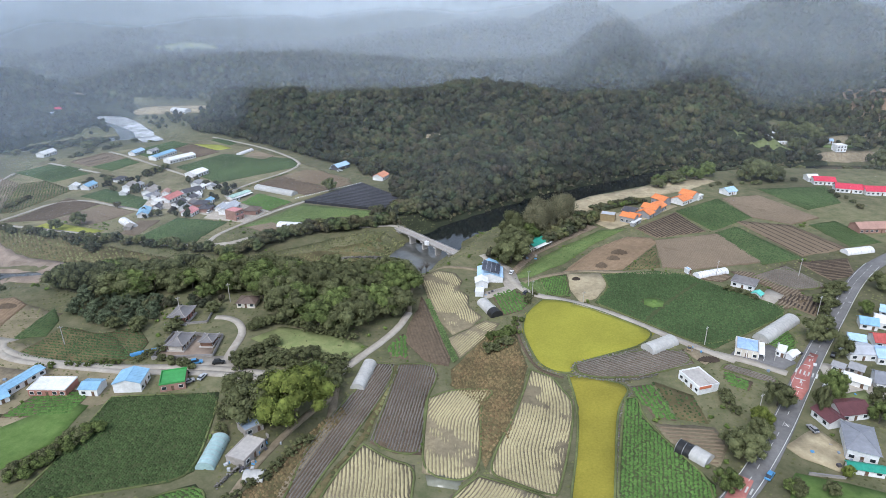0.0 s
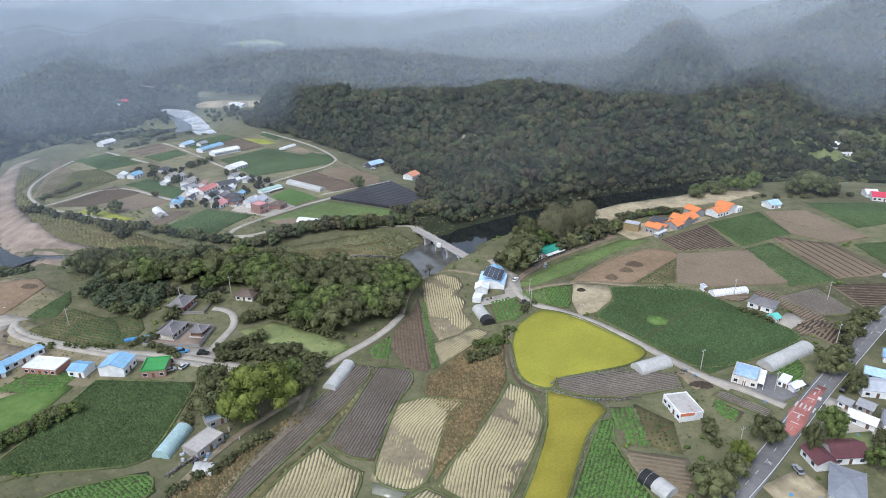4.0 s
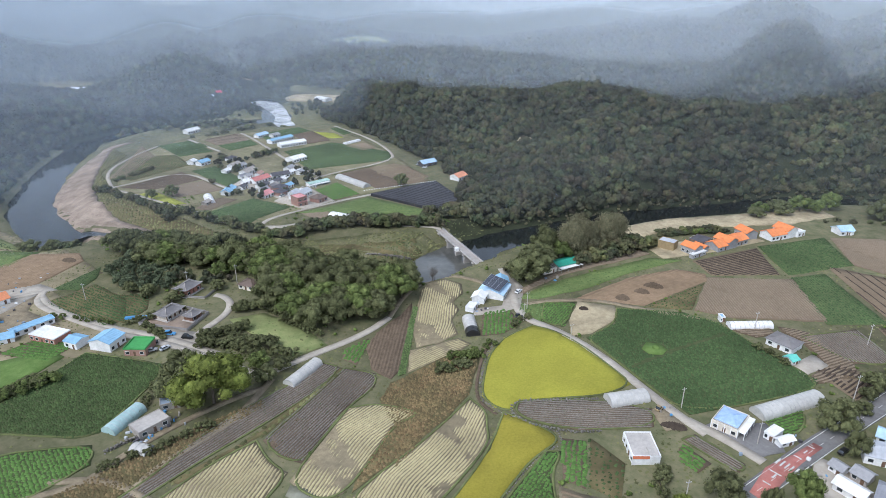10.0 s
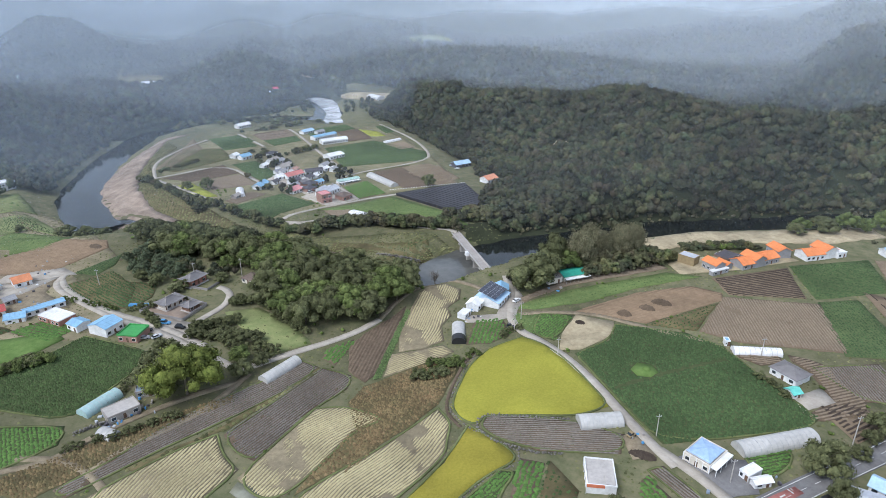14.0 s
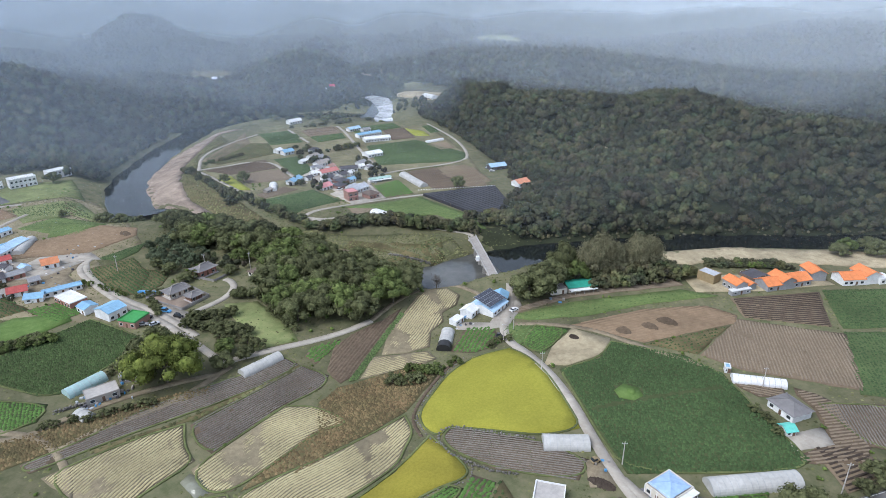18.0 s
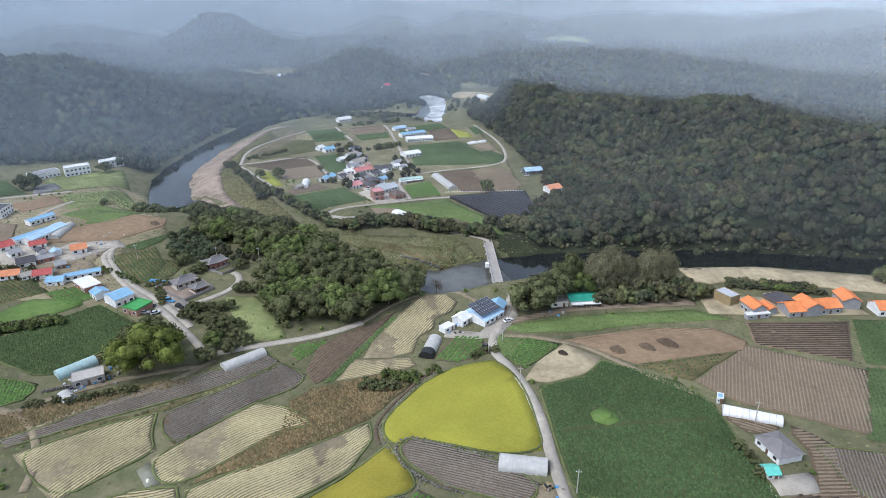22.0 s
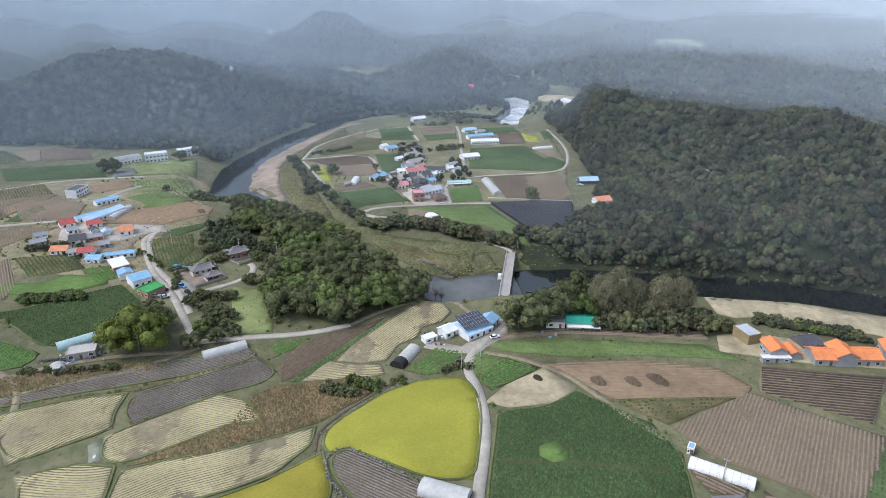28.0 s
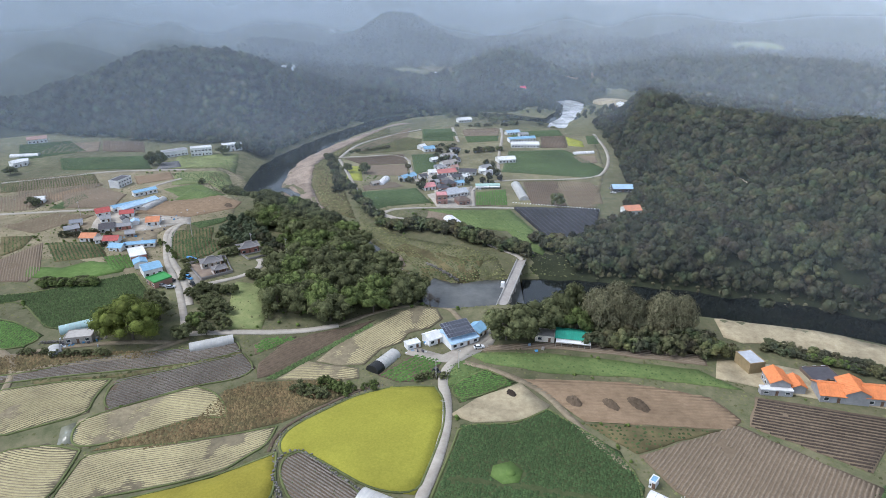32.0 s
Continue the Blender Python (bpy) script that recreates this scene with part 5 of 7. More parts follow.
def gable_roof(root, w, d, h, rise, tone, wall, over=0.5, thick=0.16, ribs=True):
    """A pitched roof with its ridge along x, on walls of the given size."""
    s = rise / (d / 2)
    body = prism([(-d / 2, -0.6), (d / 2, -0.6), (d / 2, h), (0, h + rise), (-d / 2, h)], -w / 2, w / 2)
    part("wall", swap(body), paint(wall), root)
    xs = [-w / 2 - over]
    n = max(3, int((w + 2 * over) / 0.9))
    prof = [(xs[0], 0.0)]
    for i in range(n):
        c = -w / 2 - over + (w + 2 * over) * (i + 0.5) / n
        prof += [(c - 0.1, 0.0), (c - 0.05, 0.07), (c + 0.05, 0.07), (c + 0.1, 0.0)] if ribs else []
    prof += [(w / 2 + over, 0.0), (w / 2 + over, -thick), (-w / 2 - over, -thick)]
    for k in (-1, 1):
        e = d / 2 + over
        bm = prism(prof, 0, 1)
        for v in bm.verts:
            y = v.co.y * e
            v.co = Vector((v.co.x, k * y, h + rise - y * s + thick + 0.02 + v.co.z))
        bmesh.ops.recalc_face_normals(bm, faces=bm.faces)
        part("roof", bm, paint(tone, 0.5), root)
    box("ridge_cap", -w / 2 - over, w / 2 + over, -0.16, 0.16, h + rise + thick - 0.06, h + rise + thick + 0.1, paint(tone, 0.5), root)


def hip_roof(root, w, d, h, rise, tone, wall, over=0.6, curl=0.0, crest=None):
    box("wall", -w / 2, w / 2, -d / 2, d / 2, -0.6, h, paint(wall), root)
    n = 6
    hw, hd = w / 2 + over, d / 2 + over
    r = max(0.2, hw - hd)
    bm = bmesh.new()
    rings = []
    for i in range(n + 1):
        t = i / n
        z = h - 0.12 + (rise + 0.12) * (t ** (1.0 + curl))
        x, y = hw + (r - hw) * t, max(0.03, hd * (1 - t))
        lift = curl * 0.5 * (1 - t) ** 3
        rings.append([bm.verts.new(p) for p in ((-x, -y, z + lift), (0, -y, z), (x, -y, z + lift), (x, 0, z), (x, y, z + lift), (0, y, z), (-x, y, z + lift), (-x, 0, z))])
    for a, b in zip(rings, rings[1:]):
        for i in range(8):
            bm.faces.new((a[i], a[(i + 1) % 8], b[(i + 1) % 8], b[i]))
    bm.faces.new(rings[-1])
    bm.faces.new(rings[0][::-1])
    bmesh.ops.recalc_face_normals(bm, faces=bm.faces)
    part("roof", bm, paint(tone, 0.55), root)
    box("ridge_cap", -r - 0.2, r + 0.2, -0.16, 0.16, h + rise - 0.05, h + rise + (0.4 if curl else 0.15), paint(crest or tone), root)
    for sx in (-1, 1):
        for sy in (-1, 1):
            bm = bmesh.new()
            pts = []
            for i in range(n + 1):
                t = i / n
                pts.append(Vector((sx * (hw + (r - hw) * t), sy * max(0.03, hd * (1 - t)), h - 0.12 + (rise + 0.12) * (t ** (1.0 + curl)) + curl * 0.5 * (1 - t) ** 3)))
            side = (pts[-1] - pts[0]).cross(Vector((0, 0, 1))).normalized() * 0.13
            up = Vector((0, 0, 0.16))
            ring = [[bm.verts.new(p) for p in (q - side, q + side, q + side + up, q - side + up)] for q in pts]
            for ra, rb in zip(ring, ring[1:]):
                for i in range(4):
                    bm.faces.new((ra[i], ra[(i + 1) % 4], rb[(i + 1) % 4], rb[i]))
            bm.faces.new(ring[0])
            bm.faces.new(ring[-1])
            bmesh.ops.recalc_face_normals(bm, faces=bm.faces)
            part("hip_cap", bm, paint(crest or tone), root)


def flat_roof(root, w, d, h, tone, wall, lip=0.35):
    box("wall", -w / 2, w / 2, -d / 2, d / 2, -0.6, h, paint(wall), root)
    box("roof", -w / 2 + 0.2, w / 2 - 0.2, -d / 2 + 0.2, d / 2 - 0.2, h, h + 0.06, paint(tone), root)
    for x0, x1, y0, y1 in ((-w / 2 - 0.1, w / 2 + 0.1, -d / 2 - 0.1, -d / 2 + 0.18), (-w / 2 - 0.1, w / 2 + 0.1, d / 2 - 0.18, d / 2 + 0.1), (-w / 2 - 0.1, -w / 2 + 0.18, -d / 2 + 0.18, d / 2 - 0.18), (w / 2 - 0.18, w / 2 + 0.1, -d / 2 + 0.18, d / 2 - 0.18)):
        box("parapet", x0, x1, y0, y1, h - 0.2, h + lip, paint(tone if tone in ("green", "white") else wall), root)


LABELS = {"gable": "low house with a {r} pitched roof and {w} walls", "gablefront": "gabled house with a {r} roof and {w} walls", "barn": "long shed with a {r} sheet-metal roof",
          "barnfront": "white shed with a {r} sheet-metal gable roof", "flat": "low flat-roofed {w} building", "flatgreen": "brick house with a bright green flat roof", "hip": "small house with a {r} hipped roof", "hanok": "traditional house with curved grey tile roof",
          "modern": "white two-storey house with large windows", "school": "white two-storey lodge with rows of windows", "longgreen": "long riverside building with a {r} roof",
          "boxcontainer": "grey metal roofed box building with ochre walls", "cornerhouse": "cream house with a light blue hipped roof at the junction", "terrace": "flat-roofed house with orange brick parapet and concrete terrace",
          "hipgrey": "white house with a grey slate hipped roof", "hipbig": "large white house with a grey slate roof", "pinkvilla": "two-storey brick house with pink trim"}
WORDS = {"orangetile": "orange tile", "bluewhite": "pale blue", "lightblue": "light blue", "greymetal": "grey metal", "pinktile": "dull pink tile", "pinkred": "dull red", "stonegrey": "stone grey",
         "redbrick": "red brick", "orangebrick": "orange brick", "paleteal": "pale teal", "bluegrey": "blue-grey", "stain": "stained", "crimson": "crimson red"}


def building(kind, x, y, yaw, w, d, h, roof, wall):
    root = new("house" if kind not in ("barn", "barnfront", "school", "boxcontainer") else "shed" if kind[:4] == "barn" else "building")
    root.matrix_world = pose(x, y, float(height(x, y)), 0, 0, yaw)
    tagged(root, LABELS[kind].format(r=WORDS.get(roof, roof), w=WORDS.get(wall, wall)), "house" if kind != "barn" else "shed")
    if w < 3 and kind != "flat":
        w = 3.0
    turned = kind in ("gablefront", "barnfront") or (kind in ("gable", "barn", "hip", "hanok") and d > w * 1.15)
    if turned:
        w, d = d, w
        root.matrix_world = pose(x, y, float(height(x, y)), 0, 0, yaw + 90)
    if kind in ("gable", "gablefront"):
        gable_roof(root, w, d, h, d * 0.24, roof, wall)
    elif kind in ("barn", "barnfront"):
        gable_roof(root, w, d, h, d * 0.15, roof, wall, 0.3)
    elif kind == "cornerhouse":
        flat_roof(root, w, d, 2.9, "concrete", wall, 0.5)
        hip_roof(root, w * 0.8, d * 0.8, 3.7, 1.0, roof, "white", 0.45)
        for i in range(5):
            for s in (-1, 1):
                box("column", -w / 2 + w * i / 4 - 0.14, -w / 2 + w * i / 4 + 0.14, s * (d / 2 + 0.08) - 0.1, s * (d / 2 + 0.08) + 0.1, 0, 3.3, paint("white"), root)
        box("porch", w / 2, w / 2 + 2.2, -d / 2, d / 2, 2.7, 2.9, paint("white"), root)
        for i in range(4):
            box("porch_post", w / 2 + 2.0, w / 2 + 2.15, -d / 2 + d * i / 3.2, -d / 2 + d * i / 3.2 + 0.15, -0.3, 2.7, paint("white"), root)
    elif kind in ("hip", "hipgrey", "hipbig"):
        hip_roof(root, w, d, h, min(w, d) * 0.22, roof, wall)
    elif kind == "hanok":
        box("plinth", -w / 2 - 0.9, w / 2 + 0.9, -d / 2 - 0.9, d / 2 + 0.9, -0.6, 0.45, paint("concrete"), root)
        hip_roof(root, w, d, h, min(w, d) * 0.34, roof, wall, 1.2, 0.7, "stonegrey")
        for i in range(5):
            for s in (-1, 1):
                box("post", -w / 2 + w * i / 4 - 0.13, -w / 2 + w * i / 4 + 0.13, s * (d / 2 + 0.12) - 0.13, s * (d / 2 + 0.12) + 0.13, 0.45, h, M["wood"], root)
    elif kind == "longgreen":
        gable_roof(root, w, d, h, d * 0.12, roof, wall, 0.5)
        box("awning", -w / 2, w / 2, -d / 2 - 2.6, -d / 2, h - 0.7, h - 0.55, paint("white"), root)
        for i in range(7):
            box("post", -w / 2 + w * i / 6 - 0.06, -w / 2 + w * i / 6 + 0.06, -d / 2 - 2.5, -d / 2 - 2.38, -0.3, h - 0.7, M["steel"], root)
    else:
        flat_roof(root, w, d, h, roof, "white" if kind == "terrace" else wall, 0.5 if kind in ("terrace", "flatgreen") else 0.25)
        if kind == "terrace":
            for i in range(5):
                box("column", -w / 2 + w * i / 4 - 0.16, -w / 2 + w * i / 4 + 0.16, -d / 2 - 0.2, -d / 2 - 0.02, -0.3, h - 0.2, paint("white"), root)
            box("parapet_cap", -w / 2 - 0.12, w / 2 + 0.12, -d / 2 - 0.22, -d / 2 - 0.1, h - 0.2, h + 0.3, paint("white"), root)
            box("roof_step", w * 0.12, w * 0.46, d * 0.12, d * 0.46, h, h + 0.5, paint("concrete"), root)
            box("brick_band", w / 2 + 0.1, w / 2 + 0.14, -d / 2 - 0.1, d * 0.1, h - 0.7, h + 0.5, paint(wall), root)
        if kind in ("school", "modern", "pinkvilla"):
            for s in (-1, 1):
                box("band", -w / 2 - 0.05, w / 2 + 0.05, s * d / 2 - 0.05, s * d / 2 + 0.05, h * 0.46, h * 0.54, paint("white" if kind != "pinkvilla" else "pink"), root)
    floors = [0.9] if h < 5.5 else [0.9, h * 0.5 + 0.7]
    if kind != "boxcontainer":
        n = max(2, int(w / 2.8))
        for z in floors:
            for s in (-1, 1):
                for i in range(n):
                    if i == n // 2 and z < 1 and s < 0:
                        dr = box("door", -w / 2 + w * (i + 0.5) / n - 0.5, -w / 2 + w * (i + 0.5) / n + 0.5, -d / 2 - 0.07, -d / 2, 0.1, 2.1, M["wood"], root)
                    else:
                        window(root, -w / 2 + w * (i + 0.5) / n, z, min(1.5, w / n * 0.55), 1.2 if h > 2.5 else 0.8, s * d / 2, s)
    return root


def greenhouse(x, y, yaw, length, w, h, tone):
    root = new("greenhouse")
    root.matrix_world = pose(x, y, float(height(x, y)), 0, 0, yaw + 90)
    tagged(root, "arched tunnel greenhouse covered in " + {"film": "translucent grey film", "whitefilm": "white film", "greenplastic": "pale green film", "blackfilm": "black shade cloth"}[tone], "greenhouse")
    arc = [(math.cos(a) * w / 2, (math.sin(a) ** 0.8) * h) for a in np.linspace(0, math.pi, 15)]
    part("cover", prism([(w / 2, -0.4)] + arc + [(-w / 2, -0.4)], -length / 2, length / 2), paint(tone, 0.35), root)
    n = max(2, int(length / 2.0))
    for i in range(n + 1):
        yy = -length / 2 + length * i / n
        bm = bmesh.new()
        ring = [[bm.verts.new(p) for p in ((xa, yy - 0.05, za), (xa * 1.012, yy - 0.05, za + 0.06), (xa * 1.012, yy + 0.05, za + 0.06), (xa, yy + 0.05, za))] for xa, za in arc]
        for ra, rb in zip(ring, ring[1:]):
            for k in range(4):
                bm.faces.new((ra[k], ra[(k + 1) % 4], rb[(k + 1) % 4], rb[k]))
        bmesh.ops.recalc_face_normals(bm, faces=bm.faces)
        part("hoop", bm, M["steel"], root)
    box("door", -0.7, 0.7, -length / 2 - 0.06, -length / 2 - 0.01, 0, min(2.0, h * 0.75), paint("silver"), root)
    return root


building("gable", -210.7, 168.0, 91, 7.8, 6, 2.5, "grey", "stain")
building("gable", -222.1, 171.4, 80, 6.8, 5, 2.4, "slate", "white")
building("flat", -198.5, 198.6, 70, 3.5, 4, 2.4, "bluewhite", "white")
building("gable", -419.5, 146.1, 83, 7.2, 7, 2.6, "white", "white")
building("gable", -236.1, 465.2, 82, 8.4, 6, 2.5, "grey", "white")
building("gable", -215.7, 437.8, 71, 5.9, 5, 2.4, "slate", "white")
building("gable", -185.4, 461.5, 74, 5.0, 5, 2.4, "white", "white")
building("gable", -177.5, 420.1, 84, 6.0, 6, 2.5, "tile", "brick")
building("gable", -182.8, 434.0, 79, 7.4, 6, 2.5, "dark", "white")
building("flat", -197.1, 434.3, 71, 5.7, 5, 2.4, "concrete", "white")
building("barn", -160.3, 199.4, 70, 16.7, 5, 2.6, "blue", "white")
building("gable", -188.8, 176.1, 56, 8.9, 7, 2.6, "orange", "white")
building("gable", -176.7, 186.8, 63, 8.1, 7, 2.6, "red", "white")
building("gable", -162.9, 187.9, 48, 7.9, 6, 2.4, "blue", "white")
building("gable", -200.0, 186.9, 76, 8.3, 8, 2.8, "dark", "white")
building("gable", -197.7, 195.6, 79, 8.1, 5, 2.6, "grey", "redbrick")
building("gable", -197.1, 212.9, 70, 7.6, 8, 2.8, "orange", "white")
building("gable", -222.9, 201.0, 76, 8.1, 6, 2.6, "red", "white")
building("gable", -234.4, 187.6, 92, 8.1, 8, 2.8, "red", "white")
building("modern", -300.6, 207.0, 137, 15.0, 8, 5.8, "dark", "white")
building("school", -374.7, 260.2, 93, 20.8, 9, 5, "grey", "white")
building("school", -364.5, 281.3, 77, 17.7, 9, 7, "white", "white")
building("school", -366.4, 308.9, 85, 16.6, 9, 6, "white", "white")
building("hanok", -118.2, 249.6, 87, 9.8, 6.5, 3.8, "tile", "redbrick")
building("hanok", -110.5, 227.2, 85, 9.6, 6, 3, "tile", "cream")
building("hanok", -99.0, 228.4, 87, 5.6, 4.4, 2.8, "tile", "wood")
building("hip", -92.5, 263.8, -3, 8.6, 7.4, 2.6, "brown", "cream")
building("flat", -64.0, 161.0, 69, 10.9, 7, 2.8, "concrete", "stain")
building("flat", -66.2, 173.7, 43, 6.6, 6, 2.6, "bluegrey", "stain")
building("barn", 24.5, 295.9, 86, 13.1, 13, 2.7, "bluewhite", "white")
building("gable", 19.5, 286.3, 89, 6.1, 6, 3, "white", "white")
building("flat", 18.0, 277.5, 84, 5.9, 4, 2.2, "white", "white")
building("gable", 25.8, 304.9, 110, 6.1, 7, 3.2, "blue", "cream")
building("longgreen", 53.6, 335.0, 45, 14.0, 8, 3.0, "teal", "cream")
building("flat", 45.4, 326.6, 45, 8.0, 6.5, 2.6, "stain", "cream")
building("boxcontainer", 106.0, 377.5, 68, 6.5, 9, 4.6, "greymetal", "yellow")
building("gablefront", 118.6, 374.2, 50, 6.8, 9, 4.2, "orangetile", "grey")
building("gable", 123.6, 378.6, 50, 4.6, 7, 3, "orangetile", "grey")
building("flat", 121.6, 369.6, 50, 11.0, 2.6, 2.4, "white", "grey")
building("gable", 132.3, 384.4, 47, 8.1, 9, 3, "orangetile", "grey")
building("gablefront", 137.5, 390.4, 47, 8.0, 10, 4.4, "orangetile", "grey")
building("gable", 143.1, 396.3, 48, 10.5, 9, 3.4, "orangetile", "grey")
building("gablefront", 150.0, 408.4, 34, 7.8, 10, 4.4, "orangetile", "grey")
building("gable", 165.3, 411.6, 38, 11.3, 9, 3.4, "orangetile", "white")
building("gablefront", 172.5, 418.3, 43, 9.1, 10, 4.6, "orangetile", "white")
building("flat", 179.3, 420.3, 44, 6.5, 6, 3, "white", "white")
building("gable", 206.0, 431.7, 27, 8.9, 8, 3, "bluewhite", "white")
# a low flat block in place of a dark open pergola patio
building("flat", 124.6, 394.2, 60, 11.0, 9, 1.3, "dark", "brown")
building("gable", 151.2, 268.6, 42, 3.6, 4, 2.2, "turquoise", "white")
building("flat", 127.9, 296.6, 18, 1.9, 3, 2.5, "blue", "white")
building("gable", 132.2, 175.6, 13, 6.4, 8.0, 3.0, "maroon", "white")
building("gable", 141.2, 179.5, 9, 10.9, 8, 3.0, "maroon", "white")
building("hipbig", 134.2, 161.8, -24, 8.6, 14.5, 4.2, "slate", "white")
building("barn", 168.1, 217.2, -5, 10.5, 9, 3, "greymetal", "white")
building("gable", 155.2, 197.2, -38, 8.2, 5, 2.6, "white", "white")
building("gable", 160.0, 204.8, -41, 4.7, 5, 2.6, "grey", "stain")
building("gable", 166.0, 195.8, -23, 9.2, 9, 3.2, "slate", "white")
building("barn", 178.4, 213.6, -15, 11.4, 10, 3, "bluewhite", "white")
building("gable", 183.7, 225.4, -12, 8.8, 8, 2.8, "red", "white")
building("gable", 186.3, 240.1, -22, 6.6, 7, 2.8, "blue", "white")
building("barn", 195.6, 239.9, -32, 11.3, 9, 3, "white", "white")
building("gable", 287.9, 455.6, -12, 14.7, 9, 3.2, "crimson", "white")
building("gable", 295.0, 436.2, -19, 17.2, 10, 3.2, "crimson", "white")
building("gable", 313.7, 429.5, -8, 21.6, 10, 3.2, "crimson", "white")
building("gable", 283.5, 464.1, -1, 7.7, 8, 3, "white", "white")
building("gable", 263.5, 357.0, 4, 25.0, 10, 3.2, "pinktile", "brick")
building("gable", 207.2, 431.8, -1, 6.9, 6, 2.6, "bluewhite", "white")
building("pinkvilla", -138.4, 392.1, 63, 7.5, 9, 6.5, "pink", "brick")
building("gable", -147.4, 409.2, 84, 17.7, 8, 3, "greymetal", "white")
building("hip", -130.0, 404.0, 76, 8.5, 9, 3.4, "brown", "brick")
building("hip", -164.1, 409.3, 79, 7.7, 8, 3, "dark", "brick")
building("gable", -172.1, 401.8, 80, 8.7, 8, 2.8, "pink", "white")
building("hip", -170.5, 419.4, 88, 8.1, 9, 3, "dark", "brick")
building("gable", -197.6, 434.3, 74, 15.3, 8, 2.8, "pinkred", "white")
building("gable", -188.8, 449.7, 49, 13.8, 7, 2.8, "dark", "white")
building("gable", -219.9, 451.3, 88, 13.5, 8, 2.8, "stonegrey", "white")
building("gable", -204.2, 426.1, 68, 7.5, 6, 2.6, "white", "white")
building("gable", -167.9, 427.0, 82, 6.8, 5, 2.4, "blue", "white")
building("flat", -151.3, 418.3, 87, 5.4, 5, 2.4, "white", "white")
building("longgreen", -150.5, 441.3, 60, 17.6, 5, 2.2, "paleteal", "white")
building("barn", -235.8, 548.5, 55, 26.1, 10, 3.2, "white", "white")
building("barn", -255.8, 560.6, 71, 27.0, 8, 3.2, "blue", "white")
building("barn", -202.7, 499.4, 70, 15.3, 11, 3, "white", "white")
building("gable", 129.5, 150.7, -14, 10.1, 3, 2.3, "teal", "white")
building("gable", 140.4, 215.2, 36, 5.5, 2.5, 2.2, "white", "white")
building("gable", -179.1, 411.2, 83, 6.7, 6, 2.6, "grey", "white")
building("gable", -187.0, 421.3, 75, 9.3, 6, 2.6, "dark", "white")
building("gable", -153.9, 411.4, 88, 7.8, 6, 2.6, "greymetal", "white")
building("gable", -178.0, 423.3, 86, 6.0, 6, 2.6, "stonegrey", "white")
building("gable", -206.7, 447.5, 99, 7.6, 5, 2.6, "pinktile", "white")
building("gable", -211.8, 439.0, 88, 6.5, 5, 2.6, "grey", "white")
building("gable", -180.6, 441.3, 102, 6.6, 5, 2.4, "white", "white")
building("gable", -199.2, 413.3, 87, 6.1, 5, 2.4, "dark", "white")
building("gable", -177.7, 462.0, 91, 5.7, 5, 2.4, "grey", "white")
building("gable", -225.8, 461.5, 93, 9.2, 5, 2.6, "dark", "white")
building("gable", -238.5, 448.1, 91, 6.5, 5, 2.4, "white", "white")
building("gable", -271.5, 575.7, 72, 9.2, 6, 2.6, "grey", "white")
building("gable", -199.2, 370.4, 97, 6.2, 4, 2.2, "stain", "stain")
building("gable", -182.3, 197.2, 76, 4.8, 5, 2.4, "grey", "stain")
building("gable", -219.4, 187.5, 93, 5.7, 6, 2.6, "grey", "white")
building("gable", -202.6, 202.8, 86, 4.3, 5, 2.4, "bluewhite", "white")
building("gable", -181.1, 180.5, 75, 4.5, 5, 2.4, "stonegrey", "white")
building("gable", -211.8, 198.0, 98, 3.7, 5, 2.4, "dark", "white")
building("gable", 154.0, 206.5, -44, 3.9, 4, 2.4, "grey", "white")
building("gable", 203.4, 249.4, -34, 9.5, 7, 2.8, "bluewhite", "white")
building("gable", 172.9, 226.8, -22, 6.1, 6, 2.6, "bluewhite", "white")
building("gable", -273.2, 464.0, 80, 10.2, 7, 3, "blue", "white")
building("gable", -283.5, 462.8, 97, 6.7, 6, 3, "white", "white")
building("gable", -241.6, 464.0, 89, 10.7, 7, 2.8, "stonegrey", "white")
building("hip", -258.9, 483.7, 84, 8.9, 6, 2.6, "dark", "white")
building("gable", -192.2, 469.8, 91, 8.9, 6, 2.6, "grey", "white")
building("gable", -203.0, 401.5, 105, 13.8, 7, 2.8, "blue", "white")
building("gable", -87.3, 518.4, 56, 14.5, 8, 3, "bluewhite", "dark")
building("gable", -49.8, 486.1, 67, 10.8, 9, 3.2, "salmon", "white")
building("gable", -285.3, 572.6, 77, 14.1, 7, 2.6, "bluewhite", "white")
building("gable", -366.7, 568.2, 79, 15.9, 8, 3, "white", "white")
building("gable", -506.6, 159.1, 90, 16.5, 9, 4, "pinktile", "white")
building("barn", -412.9, 142.3, 111, 10.9, 9, 4, "white", "white")
building("gable", -287.5, 154.0, 79, 6.2, 6, 3, "white", "white")
building("gable", -433.9, 705.7, 54, 11.1, 9, 3, "crimson", "white")
building("barn", -325.0, 782.0, -19, 22.0, 11, 4, "white", "white")
building("flat", -841.6, 532.3, 90, 24.6, 25, 4, "white", "white")
building("flat", -925.7, 702.8, 25, 41.6, 25, 4, "white", "white")
building("barnfront", -239.5, 203.1, 11, 7.4, 19.1, 3, "blue", "white")
building("barnfront", -237.2, 209.8, 27, 8.6, 26.8, 3.2, "bluewhite", "white")
building("barnfront", -267.6, 218.6, 10, 6.3, 15.9, 3, "blue", "white")
building("flatgreen", -102.4, 199.6, 16, 8.9, 9.3, 3.2, "green", "brick")
building("barnfront", -117.7, 198.3, 4, 10.0, 9.1, 4, "blue", "white")
building("barn", -130.7, 194.9, -2, 6.9, 6.5, 3, "blue", "white")
